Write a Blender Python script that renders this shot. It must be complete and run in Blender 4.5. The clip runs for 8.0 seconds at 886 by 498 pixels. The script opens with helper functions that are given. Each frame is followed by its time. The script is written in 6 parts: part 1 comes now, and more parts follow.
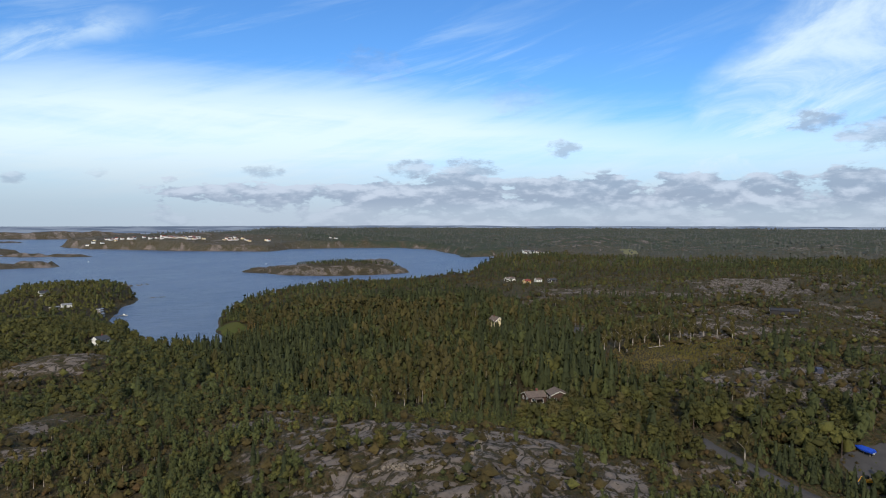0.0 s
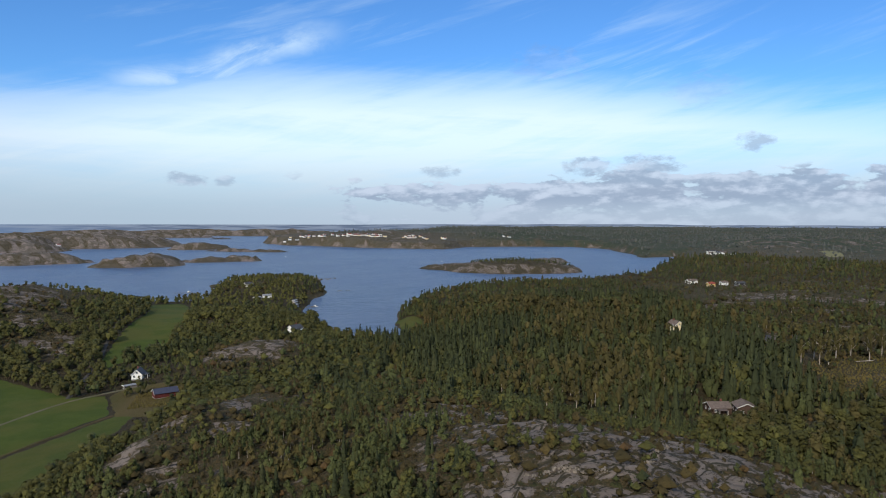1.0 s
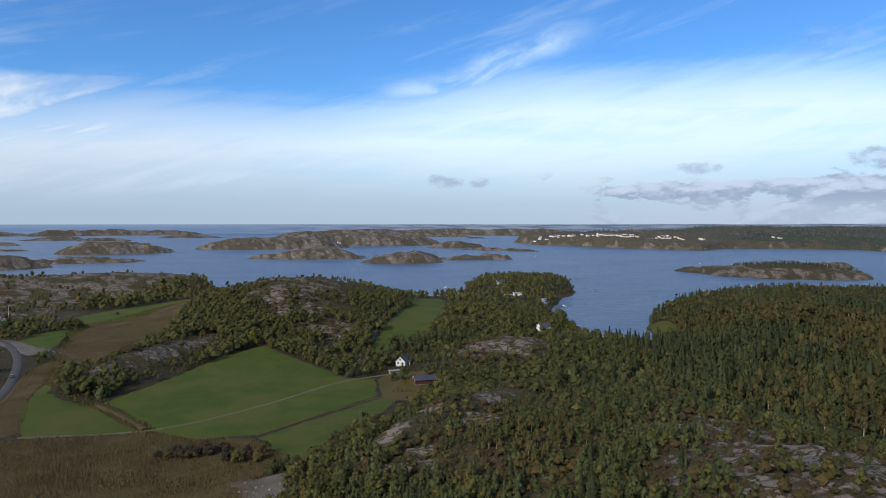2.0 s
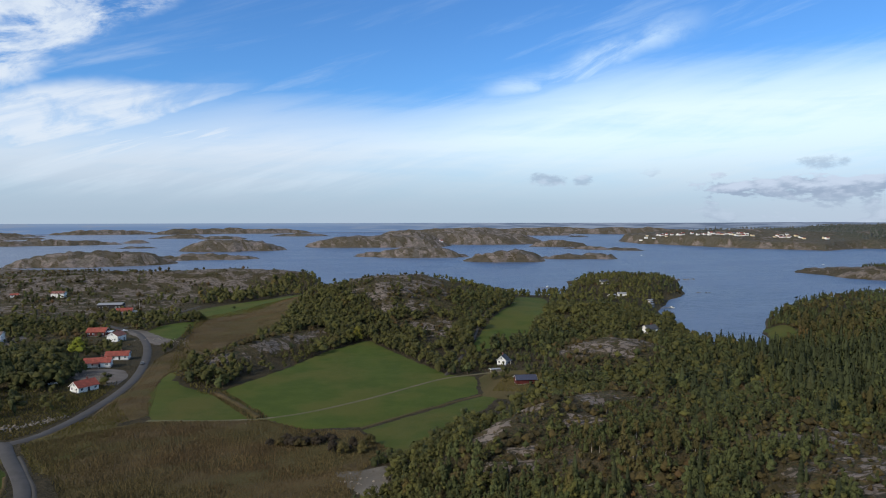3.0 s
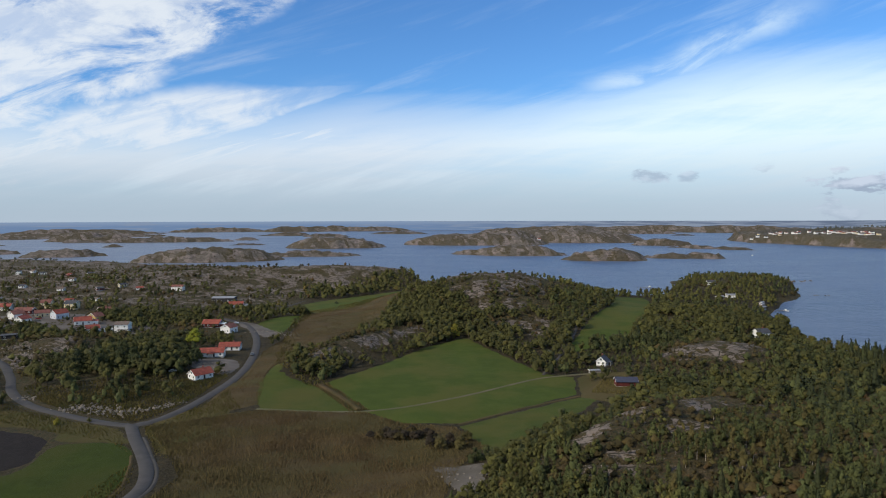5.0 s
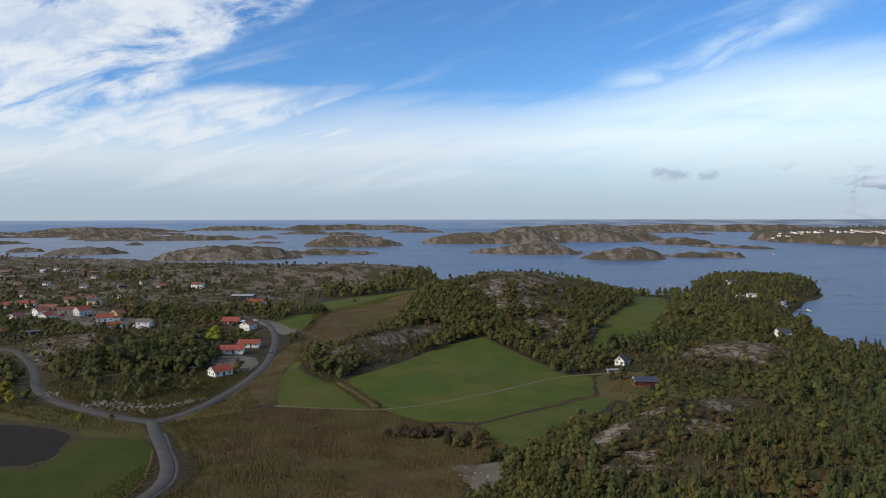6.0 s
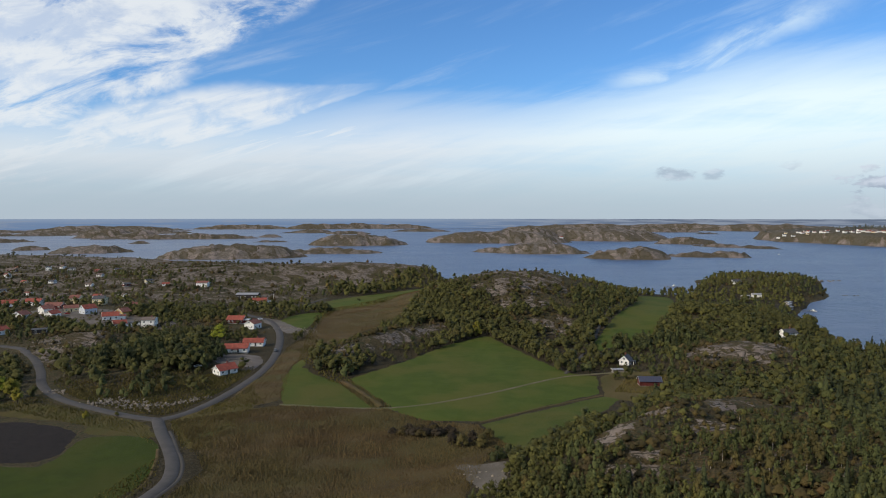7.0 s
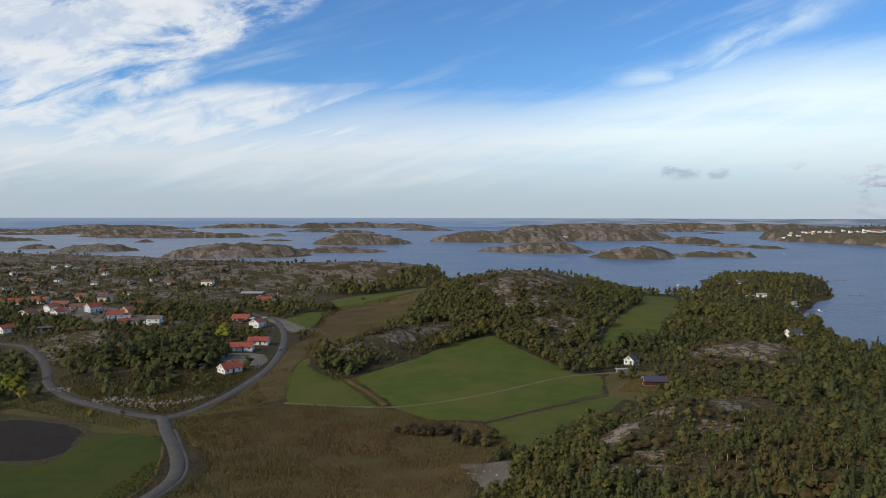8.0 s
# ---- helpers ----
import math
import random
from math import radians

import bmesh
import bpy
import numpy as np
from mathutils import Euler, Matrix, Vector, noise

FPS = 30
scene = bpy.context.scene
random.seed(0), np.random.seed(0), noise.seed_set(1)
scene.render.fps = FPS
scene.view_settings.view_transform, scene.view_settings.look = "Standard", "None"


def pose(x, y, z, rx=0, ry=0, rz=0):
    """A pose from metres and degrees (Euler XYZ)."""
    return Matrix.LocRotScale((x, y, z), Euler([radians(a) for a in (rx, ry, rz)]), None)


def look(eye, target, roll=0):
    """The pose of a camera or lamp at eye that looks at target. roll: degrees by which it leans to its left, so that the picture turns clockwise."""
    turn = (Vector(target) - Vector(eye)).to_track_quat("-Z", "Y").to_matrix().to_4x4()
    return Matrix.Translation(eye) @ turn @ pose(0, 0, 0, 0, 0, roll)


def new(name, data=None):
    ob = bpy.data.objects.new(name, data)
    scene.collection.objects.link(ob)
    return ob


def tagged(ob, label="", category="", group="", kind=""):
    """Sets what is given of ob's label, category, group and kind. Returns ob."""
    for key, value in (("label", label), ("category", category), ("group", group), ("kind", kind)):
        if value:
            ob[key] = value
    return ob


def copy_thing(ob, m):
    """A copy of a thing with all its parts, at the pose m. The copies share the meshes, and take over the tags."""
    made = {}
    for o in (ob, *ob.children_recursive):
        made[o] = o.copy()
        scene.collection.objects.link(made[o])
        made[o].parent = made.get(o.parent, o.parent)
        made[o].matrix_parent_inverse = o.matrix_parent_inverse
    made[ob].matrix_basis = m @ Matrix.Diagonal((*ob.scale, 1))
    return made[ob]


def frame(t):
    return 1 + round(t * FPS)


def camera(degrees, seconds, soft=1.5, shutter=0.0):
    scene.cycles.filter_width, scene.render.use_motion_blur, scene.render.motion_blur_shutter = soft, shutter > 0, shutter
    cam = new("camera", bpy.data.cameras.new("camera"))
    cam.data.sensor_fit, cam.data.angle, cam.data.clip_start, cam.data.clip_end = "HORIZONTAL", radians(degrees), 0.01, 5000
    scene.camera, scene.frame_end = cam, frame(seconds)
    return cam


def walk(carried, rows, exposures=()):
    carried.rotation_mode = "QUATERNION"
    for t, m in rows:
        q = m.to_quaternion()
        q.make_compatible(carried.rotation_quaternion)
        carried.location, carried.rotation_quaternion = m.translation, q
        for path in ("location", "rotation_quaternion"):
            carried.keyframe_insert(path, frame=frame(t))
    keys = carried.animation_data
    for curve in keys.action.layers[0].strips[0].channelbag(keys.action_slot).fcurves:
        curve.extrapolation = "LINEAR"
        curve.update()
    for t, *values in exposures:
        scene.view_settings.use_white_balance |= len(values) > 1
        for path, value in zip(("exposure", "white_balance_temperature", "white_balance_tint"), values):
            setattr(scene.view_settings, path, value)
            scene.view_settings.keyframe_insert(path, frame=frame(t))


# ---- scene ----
# ================= camera =================
cam = camera(66.316, 8.0, soft=1.0)
EYE_Z = 90.0


def aim(x, y, yaw, pitch, roll):
    a, p = radians(yaw), radians(pitch)
    eye = Vector((x, y, EYE_Z))
    return look(eye, eye + Vector((math.sin(a) * math.cos(p), math.cos(a) * math.cos(p), math.sin(p))) * 100.0, roll)


PATH = [
    (0.0, aim(0, 0, 54.35, -2.15, 0.12)), (0.5, aim(0, 0, 48.04, -2.24, 0.20)), (1.0, aim(0, 0, 39.80, -2.30, 0.18)),
    (1.5, aim(0, 0, 29.40, -2.29, 0.07)), (2.0, aim(0, 0, 18.95, -2.36, 0.06)), (2.2, aim(0, 0, 16.48, -2.45, 0.06)),
    (3.3, aim(0, 0, 8.05, -2.51, -0.13)), (3.5, aim(0, 0, 6.25, -2.57, -0.16)), (4.0, aim(-0.1, 0, 3.66, -2.60, -0.16)),
    (4.5, aim(-0.2, 0, 2.90, -2.60, -0.14)), (4.7, aim(-0.25, 0, 2.64, -2.61, -0.13)),
    (5.8, aim(-0.45, 0, 0.93, -2.74, -0.09)), (6.0, aim(-0.5, 0, 0.71, -2.76, -0.08)), (6.5, aim(-0.6, 0, 0.56, -2.80, -0.03)),
    (7.0, aim(-0.7, 0, 0.35, -2.83, 0.03)), (7.5, aim(-0.8, 0, 0.17, -2.86, 0.09)), (8.0, aim(-0.9, 0, 0.0, -2.90, 0.11)),
]
# the clip's white balance drifts from cool to warm as the camera turns
walk(cam, PATH, [(0.0, 0.0, 6420, 10), (1.0, 0.0, 6280, 10), (2.0, 0.0, 6180, 10), (3.5, 0.0, 6360, 10), (4.5, 0.0, 6450, 10), (6.5, 0.0, 6680, 10), (8.0, 0.0, 6850, 10)])

# ================= node helpers =================


def node(tree, kind, **values):
    n = tree.nodes.new(kind)
    for key, value in values.items():
        n.inputs[key].default_value = value
    return n


class Graph:
    """Short ways to write a node tree."""

    def __init__(self, tree):
        self.t = tree
        tree.nodes.clear()

    def put(self, socket, v):
        if isinstance(v, bpy.types.NodeSocket):
            self.t.links.new(v, socket)
        elif v is not None:
            socket.default_value = v

    def math(self, op, a, b=None, c=None, clamp=False):
        n = self.t.nodes.new("ShaderNodeMath")
        n.operation, n.use_clamp = op, clamp
        for i, v in enumerate((a, b, c)):
            if v is not None:
                self.put(n.inputs[i], v)
        return n.outputs[0]

    def add(self, a, b):
        return self.math("ADD", a, b)

    def sub(self, a, b):
        return self.math("SUBTRACT", a, b)

    def mul(self, a, b):
        return self.math("MULTIPLY", a, b)

    def step(self, v, a, b, lo=0.0, hi=1.0):
        n = self.t.nodes.new("ShaderNodeMapRange")
        n.interpolation_type = "SMOOTHSTEP"
        self.put(n.inputs[0], v)
        for i, q in enumerate((a, b, lo, hi)):
            self.put(n.inputs[i + 1], q)
        return n.outputs[0]

    def mix(self, f, a, b):
        n = self.t.nodes.new("ShaderNodeMix")
        n.data_type = "RGBA"
        self.put(n.inputs[0], f)
        self.put(n.inputs[6], (*a, 1) if isinstance(a, tuple) and len(a) == 3 else a)
        self.put(n.inputs[7], (*b, 1) if isinstance(b, tuple) and len(b) == 3 else b)
        return n.outputs[2]

    def noise(self, vec, scale, detail=4, rough=0.55, warp=0.0):
        n = self.t.nodes.new("ShaderNodeTexNoise")
        n.inputs["Scale"].default_value, n.inputs["Detail"].default_value = scale, detail
        n.inputs["Roughness"].default_value, n.inputs["Distortion"].default_value = rough, warp
        self.put(n.inputs["Vector"], vec)
        return n.outputs[0]

    def add3(self, v, w, amount):
        """A place pushed about by a value."""
        n = self.t.nodes.new("ShaderNodeVectorMath")
        n.operation = "ADD"
        self.put(n.inputs[0], v)
        k = self.mul(self.sub(w, 0.5), amount)
        self.t.links.new(self.vec(k, k, 0.0), n.inputs[1])
        return n.outputs[0]

    def joints(self, vec, scale):
        """How far a place lies from the nearest joint between slabs."""
        n = self.t.nodes.new("ShaderNodeTexVoronoi")
        n.feature = "DISTANCE_TO_EDGE"
        n.inputs["Scale"].default_value = scale
        self.put(n.inputs["Vector"], vec)
        return n.outputs["Distance"]

    def vec(self, x, y, z=0.0):
        n = self.t.nodes.new("ShaderNodeCombineXYZ")
        for i, v in enumerate((x, y, z)):
            self.put(n.inputs[i], v)
        return n.outputs[0]

    def split(self, v):
        n = self.t.nodes.new("ShaderNodeSeparateXYZ")
        self.put(n.inputs[0], v)
        return n.outputs

    def attr(self, name):
        n = self.t.nodes.new("ShaderNodeAttribute")
        n.attribute_name = name
        return n.outputs["Fac"]

    def place(self):
        return self.t.nodes.new("ShaderNodeNewGeometry").outputs["Position"]

    def bump(self, height, strength, distance):
        n = self.t.nodes.new("ShaderNodeBump")
        n.inputs["Strength"].default_value, n.inputs["Distance"].default_value = strength, distance
        self.put(n.inputs["Height"], height)
        return n.outputs[0]

    def surface(self, colour, rough=0.9, metal=0.0, normal=None, spec=0.3, **more):
        n = self.t.nodes.new("ShaderNodeBsdfPrincipled")
        self.put(n.inputs["Base Color"], (*colour, 1) if isinstance(colour, tuple) else colour)
        self.put(n.inputs["Roughness"], rough)
        self.put(n.inputs["Metallic"], metal)
        n.inputs["Specular IOR Level"].default_value = spec
        if normal is not None:
            self.put(n.inputs["Normal"], normal)
        for key, v in more.items():
            self.put(n.inputs[key], v)
        out = self.t.nodes.new("ShaderNodeOutputMaterial")
        self.t.links.new(n.outputs[0], out.inputs[0])
        return n


# ================= sky and sun =================
SUN_AZ, SUN_EL = radians(-122), radians(33)
scene.view_settings.exposure = 0.0
world = bpy.data.worlds.new("sky")
scene.world = world
world.use_nodes = True


def build_sky():
    g = Graph(world.node_tree)
    t = world.node_tree
    sky = t.nodes.new("ShaderNodeTexSky")
    sky.sky_type, sky.sun_disc = "NISHITA", False
    sky.sun_elevation, sky.sun_rotation = SUN_EL, SUN_AZ
    sky.altitude, sky.air_density, sky.dust_density, sky.ozone_density = 90, 1.0, 0.2, 1.5
    d = t.nodes.new("ShaderNodeTexCoord").outputs["Generated"]
    x, y, z = g.split(d)
    az = g.mul(g.math("ARCTAN2", x, y), 57.2958)
    el = g.mul(g.math("ARCSINE", z), 57.2958)
    # wind-drawn coordinates: along and across the streaks of the high cloud
    lean = radians(17)
    u = g.add(g.mul(az, math.cos(lean)), g.mul(el, math.sin(lean)))
    v = g.sub(g.mul(el, math.cos(lean)), g.mul(az, math.sin(lean)))
    drift = g.noise(g.vec(g.mul(az, 0.05), g.mul(el, 0.10), 1.0), 1.0, 5, 0.6)
    elw = g.add(el, g.mul(g.sub(drift, 0.5), 4.0))
    azw = g.add(az, g.mul(g.sub(g.noise(g.vec(g.mul(az, 0.07), g.mul(el, 0.16), 5.0), 1.0, 5, 0.6), 0.5), 9.0))
    long = g.noise(g.vec(g.mul(u, 0.045), g.mul(v, 0.42), 0.0), 1.0, 7, 0.62, 0.35)
    flat = g.noise(g.vec(g.mul(az, 0.03), g.mul(el, 0.30), 4.0), 1.0, 6, 0.6, 0.3)
    curl = g.noise(g.vec(g.mul(u, 0.11), g.mul(v, 0.26), 7.0), 1.0, 8, 0.64, 0.55)
    tuft = g.noise(g.vec(g.mul(u, 0.22), g.mul(v, 0.45), 12.0), 1.0, 7, 0.62, 0.4)
    # the bright veil over the lower sky; its rim rises and falls with the bearing
    rim = g.add(g.add(8.9, g.step(az, 4.0, 30.0, 0.0, 2.6)), g.step(az, 42.0, 78.0, 0.0, -3.4))
    rim = g.add(rim, g.step(az, -4.0, -18.0, 0.0, -1.6))
    over = g.sub(rim, g.add(el, g.add(g.mul(g.sub(flat, 0.5), 5.0), g.mul(g.sub(long, 0.5), 4.0))))
    veil = g.step(over, -2.2, 2.8)
    veil = g.mul(veil, g.step(g.add(g.mul(flat, 0.65), g.mul(long, 0.35)), 0.30, 0.62, 0.50, 0.98))
    veil = g.mul(veil, g.step(el, 0.5, 5.0, 0.72, 1.0))
    veil = g.math("MINIMUM", g.mul(veil, g.step(az, 5.0, 30.0, 1.0, 1.14)), 1.0)
    veil = g.mul(veil, g.step(az, 48.0, 80.0, 1.0, 0.70))
    # thin streaks above the veil
    thin = g.mul(g.step(long, 0.50, 0.78), g.step(over, -9.0, -0.5, 0.12, 0.50))
    # broken bright cloud high in the west
    side = g.sub(g.sub(el, 17.2), g.mul(g.add(azw, 11.0), 0.79))
    broken = g.mul(g.step(g.add(curl, g.step(side, -1.0, 10.0, 0.0, 0.10)), 0.42, 0.60), g.step(side, -0.6, 1.6))
    broken = g.mul(broken, g.step(tuft, 0.36, 0.60, 0.62, 1.0))
    # the long tongue under it
    axis = g.add(5.0, g.mul(g.add(az, 27.0), 0.255))
    girth = g.step(az, -4.0, -20.0, 0.45, 3.2)
    tongue = g.step(g.math("DIVIDE", g.math("ABSOLUTE", g.sub(elw, axis)), girth), 1.12, 0.62)
    tongue = g.mul(g.mul(tongue, g.step(az, -3.0, -13.0)), g.mul(g.step(long, 0.30, 0.60, 0.55, 1.0), g.step(tuft, 0.34, 0.56, 0.55, 1.0)))
    # streaks that trail down from the tongue into the haze
    trail = g.mul(g.step(long, 0.46, 0.62), g.mul(g.step(az, 14.0, -6.0), g.mul(g.step(el, 1.2, 3.4), g.step(el, 9.5, 6.5))))
    tongue = g.math("MAXIMUM", tongue, g.mul(trail, 0.95))
    # a feather and a plume
    spine = g.add(10.9, g.mul(g.sub(azw, 16.0), 0.24))
    feather = g.mul(g.step(g.math("ABSOLUTE", g.sub(elw, spine)), 1.7, 0.1), g.mul(g.step(az, 12.0, 17.0), g.step(az, 33.0, 26.0)))
    feather = g.mul(feather, g.step(curl, 0.34, 0.62, 0.10, 0.62))
    ridge = g.sub(g.sub(azw, 76.5), g.mul(g.sub(el, 11.0), 0.95))
    plume = g.mul(g.mul(g.step(ridge, -2.5, 2.0), g.step(ridge, 26.0, 5.0, 0.25, 0.85)), g.step(curl, 0.30, 0.66, 0.25, 1.0))
    white = g.math("MAXIMUM", g.math("MAXIMUM", g.math("MAXIMUM", veil, thin), g.math("MAXIMUM", broken, tongue)), g.math("MAXIMUM", plume, feather))
    base = t.nodes.new("ShaderNodeVectorMath")
    base.operation = "MULTIPLY"
    g.put(base.inputs[0], sky.outputs[0])
    base.inputs[1].default_value = SKY_GAIN
    sheet = g.mix(g.step(az, -6.0, 24.0), (0.80, 0.86, 0.92), CLOUD)
    colour = g.mix(g.mul(white, 0.92), base.outputs[0], sheet)
    haze = g.step(el, 7.2, 0.0)
    hue = g.mix(g.step(az, 10.0, 50.0), HAZE, (0.47, 0.53, 0.65))
    colour = g.mix(g.mul(haze, g.sub(0.84, g.mul(trail, 0.34))), colour, hue)
    # low grey cumulus along the northern horizon, and a few puffs
    heap = g.noise(g.vec(g.mul(az, 0.26), g.mul(el, 0.62), 0.0), 1.0, 7, 0.56, 0.10)
    low = g.mul(g.step(g.add(el, g.mul(g.sub(drift, 0.5), 2.4)), 5.4, 2.7), g.step(az, 26.0, 62.0, 0.35, 1.0))
    low = g.mul(low, g.step(az, 18.0, 36.0))
    heaps = g.step(g.add(heap, g.mul(low, 0.31)), 0.64, 0.71)
    heaps = g.mul(g.mul(heaps, g.step(low, 0.05, 0.35)), g.step(el, 0.5, 2.2, 0.35, 1.0))
    ragged = g.mul(g.sub(g.noise(g.vec(g.mul(az, 0.75), g.mul(el, 1.5), 9.0), 1.0, 7, 0.66), 0.5), 5.0)
    for pa, pe, pw, ph, thick in PUFFS:
        q = g.add(g.math("POWER", g.mul(g.sub(az, pa), 1 / pw), 2.0), g.math("POWER", g.mul(g.sub(el, pe), 1 / ph), 2.0))
        heaps = g.math("MAXIMUM", heaps, g.step(g.add(q, ragged), 1.4, 0.0, 0.0, thick))
    above = g.noise(g.vec(g.mul(az, 0.26), g.mul(g.add(el, 0.55), 0.62), 0.0), 1.0, 7, 0.56, 0.10)
    lit = g.add(0.42, g.mul(g.sub(heap, above), 3.2))
    grey = g.mix(g.step(lit, 0.2, 0.9), (0.29, 0.36, 0.49), (0.60, 0.67, 0.80))
    colour = g.mix(g.mul(heaps, 0.78), colour, grey)
    bg = t.nodes.new("ShaderNodeBackground")
    g.put(bg.inputs[0], colour)
    bg.inputs[1].default_value = 1.0
    t.links.new(bg.outputs[0], t.nodes.new("ShaderNodeOutputWorld").inputs[0])


# small clouds: bearing, height, half width and half height in degrees
PUFFS = [(19.2, 3.3, 1.5, 0.55, 0.7), (22.0, 3.2, 0.9, 0.4, 0.6), (39.6, 4.2, 1.6, 0.5, 0.6), (52.0, 4.6, 2.1, 0.75, 0.8), (56.3, 4.4, 2.5, 1.1, 0.85), (64.3, 6.2, 1.3, 0.7, 0.7), (83.0, 7.6, 1.8, 0.9, 0.8), (87.0, 6.4, 2.5, 1.1, 0.8), (48.6, 12.9, 3.0, 1.4, 0.22), (60.5, 10.3, 2.8, 1.2, 0.22)]
SKY_GAIN = (0.055, 0.098, 0.147)
CLOUD = (0.84, 1.00, 1.06)
HAZE = (0.40, 0.49, 0.60)
build_sky()
sun = new("sun", bpy.data.lights.new("sun", "SUN"))
sun.data.energy, sun.data.angle, sun.data.color = 3.0, radians(2.0), (1.0, 0.885, 0.73)
sun.matrix_world = look((0, 0, 300), (-math.sin(SUN_AZ) * math.cos(SUN_EL), -math.cos(SUN_AZ) * math.cos(SUN_EL), 300 - math.sin(SUN_EL)))

# ================= materials =================
MATERIALS = {}


def material(name):
    m = bpy.data.materials.new(name)
    m.use_nodes = True
    MATERIALS[name] = m
    return m, Graph(m.node_tree)


def mat_ground():
    m, g = material("ground")
    p = g.place()
    px, py, pz = g.split(p)
    rock, grass, far = g.attr("rock"), g.attr("grass"), g.attr("far")
    big, mid, small = g.noise(p, 0.018, 4), g.noise(p, 0.12, 5), g.noise(p, 1.1, 5, 0.65)
    floor = g.mix(g.step(mid, 0.35, 0.65), (0.034, 0.036, 0.015), (0.062, 0.054, 0.024))
    floor = g.mix(g.step(big, 0.4, 0.65), floor, (0.048, 0.041, 0.020))
    floor = g.mix(g.step(small, 0.45, 0.65, 0.0, 0.6), floor, (0.028, 0.028, 0.013))
    wild = g.mix(g.step(mid, 0.35, 0.65), (0.024, 0.020, 0.009), (0.044, 0.033, 0.016))
    wild = g.mix(g.step(g.noise(p, 0.35, 4), 0.5, 0.62, 0.0, 0.7), wild, (0.019, 0.018, 0.009))
    wild = g.mix(g.step(small, 0.4, 0.7), wild, (0.060, 0.047, 0.024))
    tangle = g.noise(p, 0.30, 6, 0.72, 0.4)
    twig = g.noise(p, 0.85, 5, 0.7)
    floor = g.mix(g.step(tangle, 0.44, 0.50), floor, g.mix(g.step(twig, 0.42, 0.58), (0.064, 0.050, 0.022), (0.088, 0.062, 0.034)))
    floor = g.mix(g.step(tangle, 0.53, 0.58), floor, g.mix(g.step(twig, 0.42, 0.56), (0.022, 0.025, 0.010), (0.050, 0.052, 0.018)))
    floor = g.mix(g.mul(g.step(twig, 0.60, 0.66), g.step(tangle, 0.55, 0.45)), floor, (0.120, 0.098, 0.082))
    floor = g.mix(g.mul(grass, g.step(px, -150.0, -100.0, 0.15, 1.0)), floor, wild)
    # distant floor is paled: haze of the distance mixed into its colour
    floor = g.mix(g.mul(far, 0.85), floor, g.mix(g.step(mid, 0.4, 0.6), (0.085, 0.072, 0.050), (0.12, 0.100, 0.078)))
    stone = g.mix(g.step(mid, 0.3, 0.7), (0.132, 0.107, 0.088), (0.196, 0.160, 0.132))
    stone = g.mix(g.step(small, 0.50, 0.80), stone, (0.105, 0.088, 0.074))
    cracks = g.noise(g.vec(g.mul(px, 0.6), py, pz), 0.32, 6, 0.68, 0.8)
    joint = g.joints(g.add3(g.vec(g.mul(px, 0.42), g.mul(py, 1.0), 0.0), cracks, 3.0), 0.20)
    stone = g.mix(g.step(joint, 0.05, 0.015), stone, (0.036, 0.032, 0.020))
    stone = g.mix(g.step(cracks, 0.53, 0.575), stone, g.mix(g.step(small, 0.4, 0.6), (0.034, 0.030, 0.017), (0.066, 0.050, 0.028)))
    # granite and heath tones for far rock, lightened to stand in for haze
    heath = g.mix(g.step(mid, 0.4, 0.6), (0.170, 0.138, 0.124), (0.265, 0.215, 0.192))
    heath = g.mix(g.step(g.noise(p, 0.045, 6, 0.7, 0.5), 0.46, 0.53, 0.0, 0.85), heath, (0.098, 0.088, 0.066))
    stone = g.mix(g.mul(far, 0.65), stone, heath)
    x, y, z = g.split(p)
    ledge = g.noise(g.vec(g.mul(x, 0.35), y, g.mul(z, 2.0)), 0.30, 5, 0.62, 0.5)
    cut = g.add(g.mul(rock, 0.85), g.mul(g.sub(ledge, 0.5), 0.70))
    cut = g.add(cut, g.mul(g.sub(g.noise(p, 1.0, 4, 0.65), 0.5), 0.45))
    colour = g.mix(g.step(cut, 0.47, 0.55), floor, stone)
    tuft = g.mix(g.step(small, 0.4, 0.6), (0.040, 0.036, 0.015), (0.085, 0.060, 0.028))
    colour = g.mix(g.mul(g.step(cut, 0.36, 0.45), g.step(cut, 0.54, 0.48)), colour, tuft)
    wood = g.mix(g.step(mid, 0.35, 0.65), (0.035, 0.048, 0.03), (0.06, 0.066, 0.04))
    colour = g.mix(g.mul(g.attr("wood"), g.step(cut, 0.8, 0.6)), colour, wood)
    h = g.add(g.add(g.mul(small, 0.4), mid), g.mul(g.mul(g.step(joint, 0.0, 0.12), g.step(cut, 0.47, 0.6)), 0.5))
    g.surface(colour, 0.92, normal=g.bump(g.add(h, g.mul(g.mul(g.step(tangle, 0.42, 0.60), g.step(cut, 0.50, 0.42)), 0.8)), 0.7, 1.2), spec=0.15)
    return m


